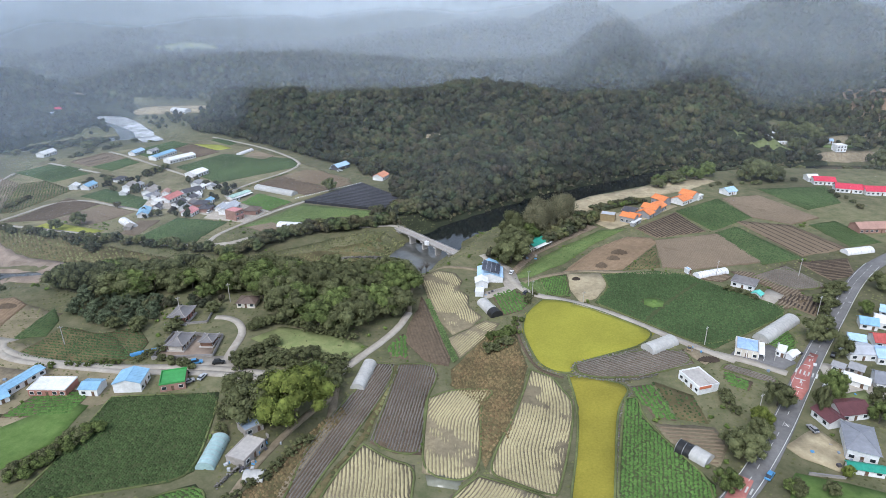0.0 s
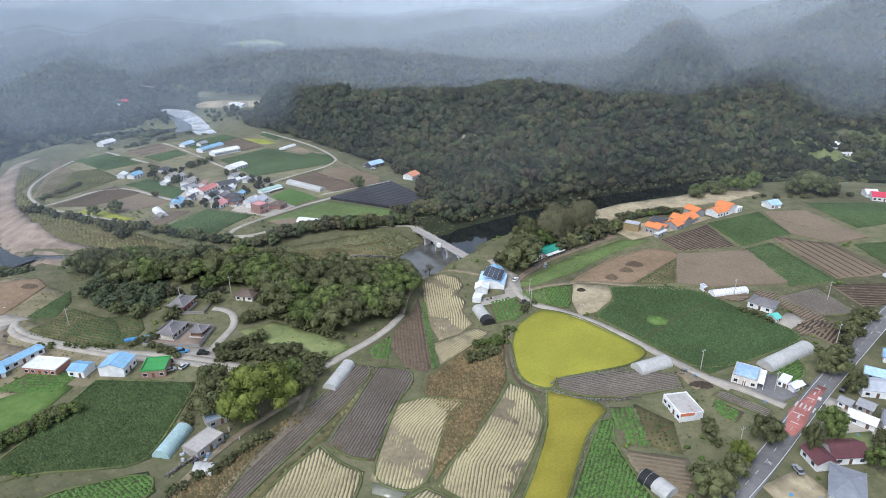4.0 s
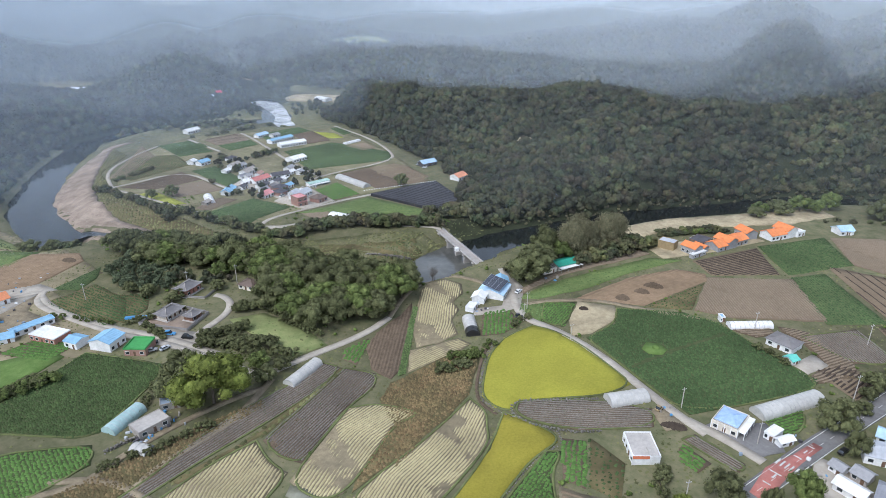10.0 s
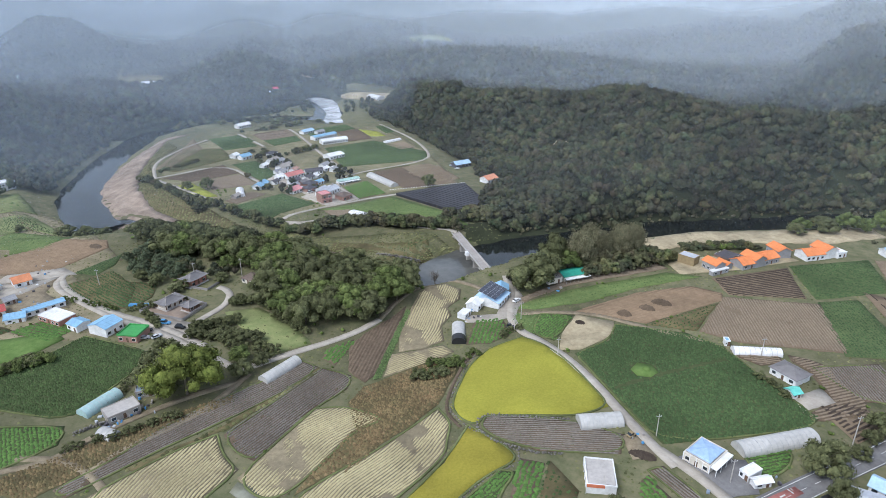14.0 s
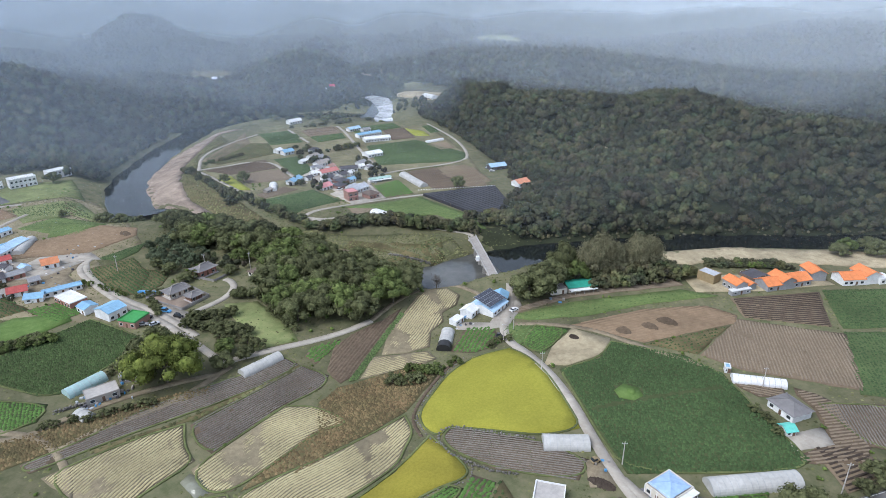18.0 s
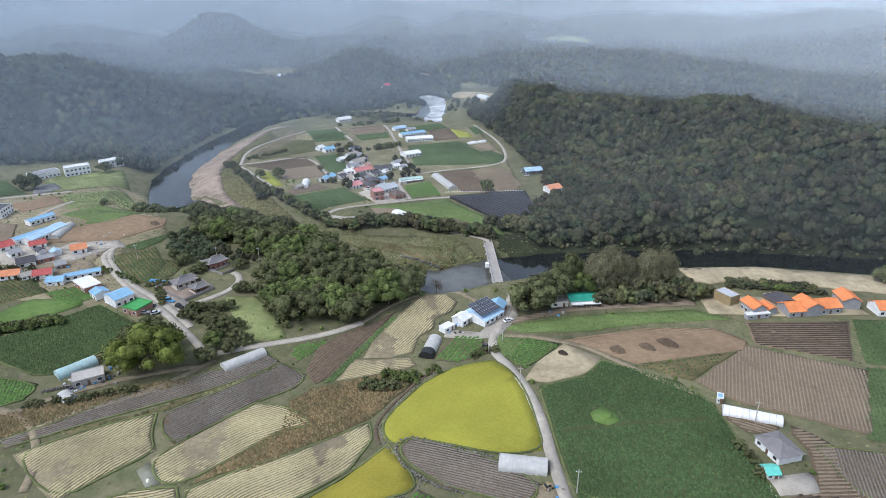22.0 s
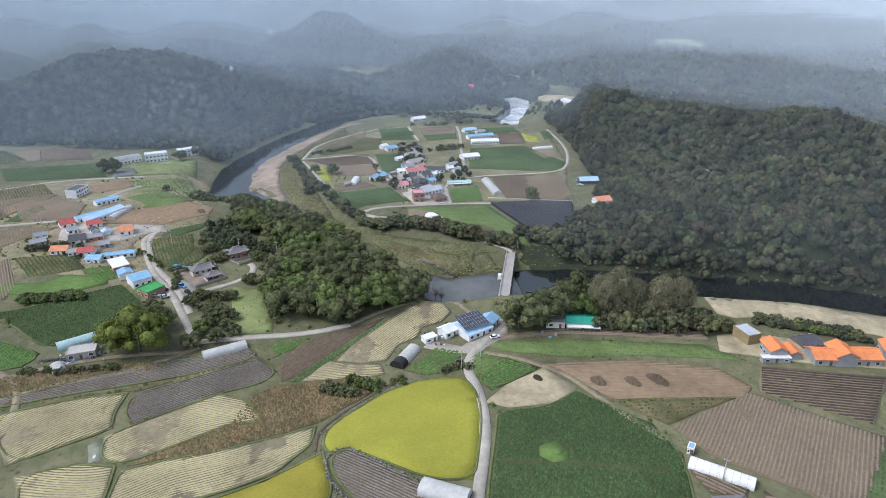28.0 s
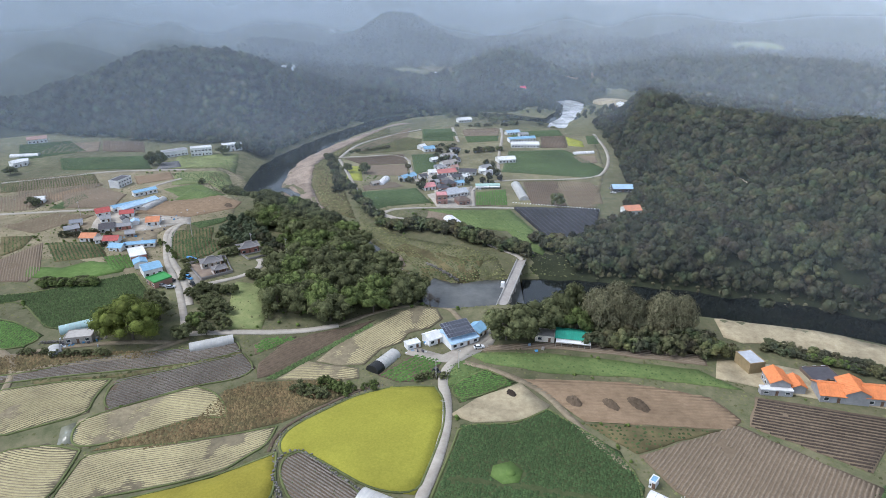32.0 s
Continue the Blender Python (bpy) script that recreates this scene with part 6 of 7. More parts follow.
building("flat", -145.8, 195.6, -1, 14.1, 8.1, 3, "white", "redbrick")
building("cornerhouse", 124.4, 220.3, -25, 8.6, 10.5, 3.4, "lightblue", "cream")
building("flat", 137.5, 218.1, -37, 3.3, 6.0, 2.6, "white", "white")
building("terrace", 96.2, 198.0, -73, 11.5, 8.6, 3.1, "concrete", "orangebrick")
building("hipgrey", 150.6, 281.2, -37, 10.6, 8.6, 3.0, "tile", "white")
greenhouse(-95.4, 376.8, -8, 20.5, 4.5, 2.2, "whitefilm")
greenhouse(-74.7, 160.9, 88, 14.4, 6, 2.8, "greenplastic")
greenhouse(-31.4, 207.4, 80, 17.7, 5.5, 2.6, "film")
greenhouse(90.6, 225.4, 30, 14.9, 7, 3, "film")
greenhouse(145.0, 236.9, 38, 28.1, 7, 3.2, "film")
greenhouse(139.3, 294.5, 19, 18.8, 5, 2.4, "whitefilm")
greenhouse(21.9, 262.0, 114, 14.7, 6, 2.8, "film")
greenhouse(-126.6, 453.3, -29, 37.3, 7, 3, "film")
greenhouse(-96.4, 373.9, -11, 18.6, 6, 2.6, "whitefilm")
greenhouse(-203.9, 380.0, 135, 17.8, 6, 2.8, "whitefilm")
greenhouse(78.6, 162.1, -44, 4.9, 6, 2.8, "blackfilm")
greenhouse(82.2, 158.2, -51, 5.6, 6, 2.8, "film")
greenhouse(233.0, 323.1, 13, 17.7, 6, 2.6, "whitefilm")
greenhouse(-58.7, 150.9, 2, 6.2, 5, 2.0, "film")
greenhouse(-236.5, 219.2, 135, 22.8, 6, 2.8, "film")
greenhouse(-180.8, 465.6, 97, 5.1, 7, 2.8, "whitefilm")
greenhouse(-448.8, 147.6, 65, 23.6, 6, 2.4, "whitefilm")
greenhouse(-185.0, 575.3, 68, 19.1, 5, 2, "whitefilm")
for _kind, _x, _y, _a, _w, _d, _h, _roof in (("gable", 306, 587, 8, 12, 8, 3.2, "white"), ("flat", 320, 584, 5, 12, 4, 2.2, "white"), ("modern", 360, 558, 4, 9, 8, 5.5, "white"), ("gable", 368, 588, 0, 6, 5, 2.6, "lightblue"),
                                       ("gable", 346, 610, 10, 7, 5, 2.6, "white"), ("gable", 330, 618, 0, 6, 4, 2.4, "white")):
    building(_kind, _x, _y, _a, _w, _d, _h, _roof, "white")
for _x, _y, _a, _w in ((-908, 690, 35, 30), (-880, 655, 60, 18), (-930, 715, 20, 22), (-850, 690, 40, 16), (-640, 478, 30, 40), (-700, 742, 50, 18), (-720, 760, 30, 24), (-820, 540, 40, 20)):
    building("barn", _x, _y, _a, _w, 9, 3.6, "white", "white")



LEAFY = [leafy(120 + s, 900, 1.0, 1.0, 0.06, 22) for s in range(3)]


def plant_row(key, x0, y0, x1, y1, n, tall, wide):
    """A loose row of trees or shrubs; broadleaf kinds are mixed."""
    mix = {"dark": ("dark0", "dark1", "dark2"), "ligh": ("light0", "light1")}.get(key[:4], (key,))
    gap = math.hypot(x1 - x0, y1 - y0) / max(1, n - 1)
    if max(y0, y1) > 335 or x0 < -190:
        rng = np.random.default_rng(int(abs(x0) + abs(y0)) + n)
        k = np.linspace(0, 1, n)
        x, y = x0 + (x1 - x0) * k + rng.uniform(-0.4, 0.4, n) * gap, y0 + (y1 - y0) * k + rng.uniform(-0.4, 0.4, n) * gap
        t = tall * 0.8 * rng.uniform(0.75, 1.25, n)
        w = wide * t * rng.uniform(0.85, 1.2, n)
        v, f = strewn(LEAFY, np.column_stack([x, y, height(x, y) - 0.12 * t]), np.column_stack([w, w, t]), rng.uniform(0, 6.28, n), rng)
        ob = raw("tree_row", v, f, M["leaf_light" if key[:4] in ("ligh", "shrub1") else "bank_leaf"])
        ob.data.attributes.new("tone", "FLOAT", "POINT").data.foreach_set("value", rng.random(n)[np.concatenate(OWNER)].astype(np.float32))
        tagged(ob, "row of bushy green trees along the bank", "trees", kind="stuff")
        return
    for i in range(n):
        k = i / max(1, n - 1)
        plant(random.choice(mix), x0 + (x1 - x0) * k + random.uniform(-0.4, 0.4) * gap, y0 + (y1 - y0) * k + random.uniform(-0.4, 0.4) * gap,
              tall * random.uniform(0.75, 1.25), wide * random.uniform(0.85, 1.2))


plant("dark0", 234.5, 463.9, 14, 1.0)
plant("dark1", 250.4, 460.7, 13, 1.0)
plant("light0", 198.5, 467.6, 9, 1.0)
plant("dark2", 174.2, 461.9, 9, 1.1)
plant("light1", 163.7, 456.1, 8, 1.1)
plant("dark1", 258.9, 466.6, 10, 1.0)
plant("yellow0", -52.2, 179.7, 20, 1.0)
plant("dark0", -67.8, 180.2, 13, 1.1)
plant("dark1", -64.5, 193.0, 10, 1.0)
plant("dark2", -42.9, 197.9, 7, 1.1)
plant("light0", -49.6, 205.5, 7, 1.1)
plant("dark1", -40.0, 207.4, 6, 1.1)
plant("dark0", -75.4, 192.5, 10, 1.0)
plant("dark0", 37.1, 312.1, 15, 1.1)
plant("dark1", 40.0, 321.0, 16, 1.1)
plant("dark2", 38.6, 330.5, 14, 1.1)
plant("dark0", 41.9, 344.0, 19, 0.75)
plant("pale0", 54.5, 348.5, 21, 0.72)
plant("pale0", 57.6, 355.6, 23, 0.72)
plant("pale0", 62.5, 358.6, 19, 0.72)
plant("pale0", 71.8, 367.5, 21, 0.72)
plant("pale0", 76.6, 373.0, 20, 0.72)
plant("light0", 49.3, 340.9, 12, 1.0)
plant("dark0", 158.0, 228.8, 11.7, 0.98)
plant("dark1", 119.3, 184.4, 9.0, 1.05)
plant("yellow0", 108.4, 174.0, 7.2, 0.78)
plant("dark0", 103.4, 165.4, 9.0, 0.86)
plant("dark2", 95.9, 157.6, 10.8, 0.94)
plant("dark1", 93.1, 160.9, 8.1, 0.86)
plant("light1", 84.7, 144.8, 7.2, 0.94)
plant("light0", 140.6, 188.7, 11.7, 0.74)
plant("dark1", 130.7, 178.7, 12.6, 0.39)
plant("dark2", 161.0, 215.7, 9.0, 0.70)
plant("light0", 191.9, 251.3, 7.2, 0.78)
plant("dark0", 215.4, 276.5, 9, 1)
plant("dark0", 188.7, 271.9, 6, 1.2)
plant("dark1", 176.5, 257.5, 7, 1.2)
plant("dark2", 247.4, 469.9, 15, 1.1)
plant("dark1", 248.9, 487.6, 12, 1.1)
plant("light1", 189.3, 467.8, 11, 1.1)
plant("dark0", 177.0, 457.4, 9, 1.2)
plant("light0", 208.2, 476.9, 12, 0.9)
plant("dark2", 160.9, 447.4, 7, 1.3)
plant("dark0", -347.4, 243.7, 13, 0.7)
plant("dark0", -352.0, 237.8, 12, 0.8)
plant("dark1", -249.3, 273.9, 8, 1.2)
plant("dark2", -234.4, 276.0, 7, 1.2)
plant("dark0", -269.7, 259.4, 5, 1)
plant("dark2", -235.1, 379.2, 9, 0.9)
plant("dark1", -243.9, 368.2, 8, 0.9)
plant("dark1", -85.5, 452.3, 11, 0.8)
plant("dark0", -281.3, 149.6, 7, 1.2)
plant("light1", -114.9, 270.3, 8, 1.0)
plant("dark1", -340.8, 590.4, 8, 1.2)
plant("dark1", -383.4, 136.7, 7, 1.4)
plant("yellow0", 123.2, 148.8, 4.5, 0.62)
plant("light1", 103.2, 143.3, 4.5, 0.94)
plant("dark0", 104.3, 142.2, 5.4, 0.86)
plant("dark1", 114.2, 142.0, 4.5, 0.94)
plant("dark0", 156.0, 183.3, 8.1, 0.86)
plant("light0", 149.0, 173.9, 8.1, 0.86)
plant("dark1", -351.3, 296.6, 9, 1.1)
plant("dark2", 353.9, 607.9, 16, 1.0)
plant("dark1", 358.2, 595.6, 14, 1.0)
plant("dark0", 343.8, 620.8, 15, 0.8)
plant("dark1", 375.5, 561.1, 14, 1.0)
plant("dark0", 324.3, 562.1, 12, 1.2)
plant("dark2", 357.8, 494.2, 16, 1.0)
plant_row("dark0", 61, 339, 97, 377, 15, 10, 1.1)
plant_row("dark1", 58, 345, 89, 375, 10, 11, 1.0)
plant_row("dark2", 28, 321, 46, 338, 6, 10, 1.0)
plant_row("dark0", -296, 376, -207, 345, 16, 7, 1.1)
plant_row("dark1", -225, 353, -157, 343, 15, 7.5, 1.1)
plant_row("dark2", -149, 341, -122, 342, 6, 8, 1.1)
plant_row("dark0", -122, 342, -84, 361, 12, 9, 1.2)
plant_row("dark1", -85, 362, -31, 380, 16, 9.5, 1.2)
plant_row("dark2", -67, 366, -45, 378, 6, 11, 1.1)
plant_row("dark0", -34, 397, -8, 414, 7, 12, 1.2)
plant_row("dark1", -48, 400, -30, 402, 4, 11, 1.1)
plant_row("dark2", -245, 489, -239, 519, 6, 7, 1.1)
plant_row("dark0", -255, 459, -271, 489, 4, 6, 1.1)
plant_row("dark1", -308, 403, -305, 440, 7, 4, 1.4)
plant_row("dark0", -288, 464, -279, 494, 6, 4, 1.4)
plant_row("shrub1", 102, 395, 139, 414, 18, 4, 1.3)
plant_row("shrub0", 101, 399, 135, 418, 14, 4, 1.3)
plant_row("light0", 118, 402, 131, 409, 4, 5, 1.2)
plant_row("shrub0", -84, 215, -71, 227, 11, 4.2, 1.1)
plant_row("shrub0", -81, 210, -62, 217, 10, 4, 1.2)
plant_row("dark2", -84, 240, -77, 245, 5, 5, 1.1)
plant_row("shrub0", -72, 247, -44, 236, 14, 3.6, 1.2)
plant_row("shrub0", -68, 244, -40, 235, 11, 2.6, 1.2)
plant_row("shrub1", 20, 237, 33, 241, 9, 3.2, 1.2)
plant_row("shrub0", 20, 226, 29, 234, 5, 3.5, 1.2)
plant_row("shrub1", -131, 150, -118, 171, 16, 4, 1.2)
plant_row("shrub0", -132, 152, -119, 172, 14, 4, 1.2)
plant_row("shrub0", 102, 191, 103, 181, 4, 4, 1.2)
plant_row("shrub0", -70, 219, -44, 215, 6, 5, 1.2)
plant_row("shrub0", -80, 214, -54, 210, 9, 3.4, 1.2)
plant_row("shrub0", -65, 138, -45, 168, 12, 2.5, 1.3)
plant_row("shrub1", 20, 229, 35, 250, 9, 2.6, 1.3)
plant_row("shrub0", 141, 277, 150, 265, 6, 2.5, 1.1)
plant_row("shrub0", 282, 434, 279, 397, 5, 4, 1.2)
plant_row("shrub1", -218, 166, -166, 186, 8, 4, 1.2)
plant_row("dark0", -202, 164, -192, 187, 5, 5, 1.2)
plant_row("shrub0", -246, 271, -223, 281, 6, 5, 1.3)
plant_row("dark1", -267, 282, -224, 282, 7, 6, 1.2)
plant_row("dark0", 238, 505, 317, 513, 9, 9, 1.2)
plant_row("dark1", 346, 521, 385, 530, 5, 10, 1.1)
plant_row("shrub0", 198, 450, 267, 460, 9, 4, 1.2)
plant_row("dark1", -347, 548, -319, 597, 7, 5, 1.3)
plant_row("shrub0", -79, 188, -75, 167, 7, 3, 1.2)
plant_row("dark2", -425, 542, -307, 653, 16, 7, 1.3)
plant_row("dark0", -355, 607, -318, 594, 3, 9, 1.2)
plant_row("shrub0", 45, 277, 40, 267, 6, 2.5, 1.2)
plant_row("dark0", -99, 209, -113, 215, 6, 3, 1.1)
plant_row("shrub1", -160, 209, -129, 212, 7, 2.5, 1.1)
plant_row("shrub0", -122, 215, -110, 232, 7, 3, 1.2)
plant_row("dark1", -117, 237, -118, 252, 4, 4, 1.1)
plant_row("dark1", 169, 242, 197, 272, 5, 5, 1.1)

# ---------------------------------------------------------------- black shade net over a ginseng plot
NET = [(-99, 426), (-64, 471), (-31, 434), (-34, 413), (-41, 407)]
shade = tagged(sheet("shade_net", NET, M["shade_net"], lift=1.9, wild=0.1), "black shade netting stretched over a crop plot", "shade net")
_v, _f = ridges(NET, 3.2, 0.35, 0.35, 1.9, np.random.default_rng(7), wave=0.02)
tagged(raw("net_seams", _v, _f, M["shade_gap"], shade), kind="stuff")
for (_ax, _ay), (_bx, _by) in zip(NET, NET[1:] + NET[:1]):
    for _i in range(6):
        _x, _y = _ax + (_bx - _ax) * _i / 6, _ay + (_by - _ay) * _i / 6
        _z = float(height(_x, _y))
        box("post", _x - 0.07, _x + 0.07, _y - 0.07, _y + 0.07, _z - 0.3, _z + 2.1, M["wood"], shade)
box_white = band("plastic_edge", [(-100, 427), (-82, 450), (-64, 472)], 0.9, paint("whitefilm"), lift=0.9)
tagged(box_white, "white plastic strip along the netted plot", "plastic strip")

# ---------------------------------------------------------------- bridge
bridge = new("bridge")
tagged(bridge, "low concrete bridge on square piers over the river", "bridge")
_a, _b = Vector((-31, 377, -4.6)), Vector((9, 331, -4.6))
_len = (_b - _a).length
bridge.matrix_world = Matrix.Translation((_a + _b) / 2) @ Matrix.Rotation(math.atan2(_b.y - _a.y, _b.x - _a.x), 4, "Z")
box("deck", -_len / 2, _len / 2, -2.4, 2.4, -0.7, 0, paint("stain"), bridge)
for _s in (-1, 1):
    box("kerb", -_len / 2, _len / 2, _s * 2.4 - 0.25, _s * 2.4 + 0.25, 0, 0.45, paint("concrete"), bridge)
    for _i in range(15):
        box("post", -_len / 2 + _len * _i / 14 - 0.08, -_len / 2 + _len * _i / 14 + 0.08, _s * 2.4 - 0.08, _s * 2.4 + 0.08, 0.45, 1.05, M["steel"], bridge)
    box("rail", -_len / 2, _len / 2, _s * 2.4 - 0.05, _s * 2.4 + 0.05, 0.95, 1.05, M["steel"], bridge)
for _i in range(5):
    _x = -_len / 2 + _len * (_i + 0.5) / 5
    _p = box("pier", _x - 0.7, _x + 0.7, -2.0, 2.0, -8.2, -0.7, paint("concrete"), bridge)
    box("pier_cap", _x - 1.0, _x + 1.0, -2.9, 2.9, -1.3, -0.7, paint("concrete"), _p)
_p = box("gate_platform", 4, 8, -4.8, -2.65, -0.6, -0.3, paint("concrete"), bridge)
box("gate_house", 5, 7.4, -4.6, -2.9, -0.3, 1.7, paint("white"), _p)

# ---------------------------------------------------------------- solar panels on the farm shed
solar = new("solar_array")
tagged(solar, "dark solar panels on a tilted rack over the shed roof", "solar panels")
solar.matrix_world = pose(25.0, 295.5, 3.55, 13, 0, 82)
for _r in range(4):
    for _c in range(9):
        _p = box("panel", -6.2 + _c * 1.4, -6.2 + _c * 1.4 + 1.28, -4.6 + _r * 2.35, -4.6 + _r * 2.35 + 2.2, 0, 0.05, M["solar"], solar)
box("frame_sheet", -6.25, 6.45, -4.65, 4.75, -0.03, -0.005, paint("silver"), solar)
for _c in range(5):
    box("rack", -6.1 + _c * 3.05, -5.98 + _c * 3.05, -4.6, 4.7, -0.16, -0.03, M["steel"], solar)

# ---------------------------------------------------------------- walls and ditches between fields
def rocks(name, line, gap, size, label, seed=1, rows=2):
    rng = np.random.default_rng(seed)
    out = []
    for (ax, ay), (bx, by) in zip(line, line[1:]):
        n = max(1, int(math.hypot(bx - ax, by - ay) / gap))
        for i in range(n):
            for r in range(rows):
                k = (i + rng.random()) / n
                out.append((ax + (bx - ax) * k + rng.normal(0, 0.25), ay + (by - ay) * k + rng.normal(0, 0.25), r * size * 0.7))
    p = np.array(out)
    p[:, 2] += height(p[:, 0], p[:, 1]) + size * 0.3
    s = rng.uniform(0.5, 1.1, (len(p), 3)) * size * (1, 0.8, 0.6)
    protos = [(BALL1[0] * (1 + np.random.default_rng(q).uniform(-0.3, 0.3, (len(BALL1[0]), 1))), BALL1[1]) for q in range(4)]
    v, f = strewn(protos, p, s, rng.uniform(0, 6.28, len(p)), rng)
    return tagged(raw(name, v, f, M["rock"]), label, "wall", kind="stuff")


rocks("stone_wall", [(81, 223), (59, 217), (53, 215), (51, 211), (53, 207), (60, 203), (75, 202.5), (83, 205)], 0.8, 0.55, "low dry stone wall round a field")
rocks("stone_wall", [(35, 255), (34, 241), (36.5, 223), (40, 213), (48, 207.5), (70, 201), (71, 196), (65.5, 188), (60, 174), (52, 143)], 1.0, 0.5, "low stone edging along the rice fields", 2, 1)
rocks("river_rocks", [(-60, 332), (-35, 336), (-22, 342), (-12, 350)], 0.9, 1.0, "rocks along the pool's bank", 3, 2)
rocks("river_rocks", [(110, 445), (150, 470), (200, 500), (250, 515)], 4.0, 1.1, "rocks in the shallow river", 4, 1)
rocks("river_rocks", [(-185, 318), (-140, 318), (-90, 322)], 2.5, 0.8, "rocks in the stream bed", 5, 1)
rocks("river_rocks", [(-318, 668), (-340, 690), (-370, 730)], 3.5, 1.4, "rocks across the far weir", 8, 2)
rocks("rubble_heap", [(-69, 146), (-65, 154), (-61, 160)], 0.5, 0.6, "heap of pale rubble beside the shacks", 6, 3)
tagged(band("ditch", [(33.5, 254), (32.5, 241), (35, 222), (38.5, 212), (47, 206)], 1.3, M["soil_dark"], lift=0.2), "muddy irrigation ditch", "ditch", kind="structure")

# ---------------------------------------------------------------- yards
def yard(ring, m, label):
    RINGS.append(ring)
    tagged(sheet("yard", ring, M[m], lift=0.22, wild=0.4), label, "yard", kind="structure")


yard([(116, 217), (131, 205), (140, 211), (139, 226), (131, 223), (124, 226)], "asphalt", "grey asphalt forecourt at the junction")
yard([(151, 267), (161, 278), (165, 270), (154, 259)], "concrete", "pale concrete yard")
yard([(111, 163), (126, 172), (131, 160), (122, 151), (114, 157)], "sand", "bare sandy yard")
yard([(31, 284), (29, 306), (30, 314), (37, 306), (40, 286), (33, 278), (21, 272), (18, 278)], "concrete", "concrete yard by the farm shed")
yard([(-117, 217), (-95, 219), (-97, 233), (-116, 235)], "gravel", "swept earth courtyard")
yard([(-108, 208), (-82, 208), (-83, 219), (-107, 218)], "concrete", "concrete parking yard")
yard([(-332, 237), (-331, 257), (-352, 259), (-356, 246)], "asphalt", "paved yard by the lodge")
yard([(96, 372), (112, 388), (150, 412), (160, 404), (128, 376), (104, 360)], "sand", "pale sandy yard behind the houses")
yard([(-178, 418), (-150, 418), (-132, 404), (-136, 388), (-168, 404)], "concrete", "concrete village yard")
yard([(-210, 205), (-190, 225), (-182, 232), (-196, 235), (-214, 216)], "concrete", "pale gravel turning place")
yard([(99, 221), (103, 226), (110, 216), (104, 211)], "dirt", "trodden earth verge")

# ---------------------------------------------------------------- grave mound in the bean field
tagged(sheet("grave_plot", [(94.8, 262), (98, 258.5), (103, 259.5), (105, 264), (102, 268), (96.5, 267.5)], M["lawn"], lift=0.3, wild=0.2), "mown grass plot in the bean field", "lawn", kind="structure")
_bm = bmesh.new()
bmesh.ops.create_icosphere(_bm, subdivisions=3, radius=1)
bmesh.ops.scale(_bm, vec=(1.6, 1.6, 0.9), verts=_bm.verts)
_m = part("grave_mound", _bm, M["lawn"])
_m.location = (100.5, 264.5, float(height(100.5, 264.5)) + 0.3)
tagged(_m, "low round grassy burial mound", "mound")

# ---------------------------------------------------------------- road markings
def stroke(cx, cy, angle, length, width, m, lift=0.43, name="road_marking"):
    c, s = math.cos(radians(angle)), math.sin(radians(angle))
    q = [(cx + c * a - s * b, cy + s * a + c * b) for a, b in ((-length / 2, -width / 2), (length / 2, -width / 2), (length / 2, width / 2), (-length / 2, width / 2))]
    bm = bmesh.new()
    top = [bm.verts.new((x, y, float(height(x, y)) + lift)) for x, y in q]
    bm.faces.new(top)
    bmesh.ops.solidify(bm, geom=bm.faces[:], thickness=0.02)
    return part(name, bm, M[m])


_red = tagged(sheet("red_paving", [(133, 201.5), (142, 210), (149.5, 218.5), (152, 216.5), (144, 206.5), (139.5, 200), (136, 194), (129.5, 187), (127, 189), (131, 197)], M["red_line"], lift=0.42, wild=0.1), "worn red school-zone paving at the junction", "road paint", kind="structure")
for _x, _y, _a, _l, _w in ((135.6, 199.6, -35, 3.6, 0.6), (135.0, 198.0, 52, 2.4, 0.6), (143.4, 209.2, -35, 2.6, 0.5), (146.2, 212.6, 52, 2.2, 0.5), (132.4, 194.2, -35, 2.4, 0.5), (148.4, 215.6, -35, 2.0, 0.5)):
    tagged(stroke(_x, _y, _a, _l, _w, "white_line", 0.52), "worn white letter stroke painted on red paving", "road marking", "junction markings", "structure")
_red = tagged(band("red_paving", [(84, 139), (92, 149)], 5.0, M["red_line"], lift=0.41), "worn red paving at the crossing", "road paint", kind="structure")
for _i in range(6):
    tagged(stroke(137.2 + _i * 1.15, 204.6 - _i * 0.85 + 1.0, 53, 3.4, 0.55, "white_line", 0.5), "white zebra crossing bar", "road marking", "zebra crossing", "structure")
for _i in range(6):
    tagged(stroke(86.0 + _i * 1.05, 147.5 - _i * 0.9, 50, 3.0, 0.55, "white_line", 0.5), "worn white zebra crossing bar", "road marking", "zebra crossing", "structure")
ROAD = [(69, 126), (85, 140), (96, 151), (114, 171), (132.5, 194), (150, 216), (174, 244), (208, 284), (230, 305)]
for _side, _w in ((-3.2, 0.16), (3.2, 0.16)):
    _p = np.array(ROAD, float)
    _t = np.gradient(_p, axis=0)
    _t /= np.hypot(_t[:, 0], _t[:, 1])[:, None]
    tagged(band("edge_line", [tuple(q) for q in _p + np.stack([-_t[:, 1], _t[:, 0]], 1) * _side], _w, M["white_line"], lift=0.40), "thin white edge line", "road marking", kind="structure")
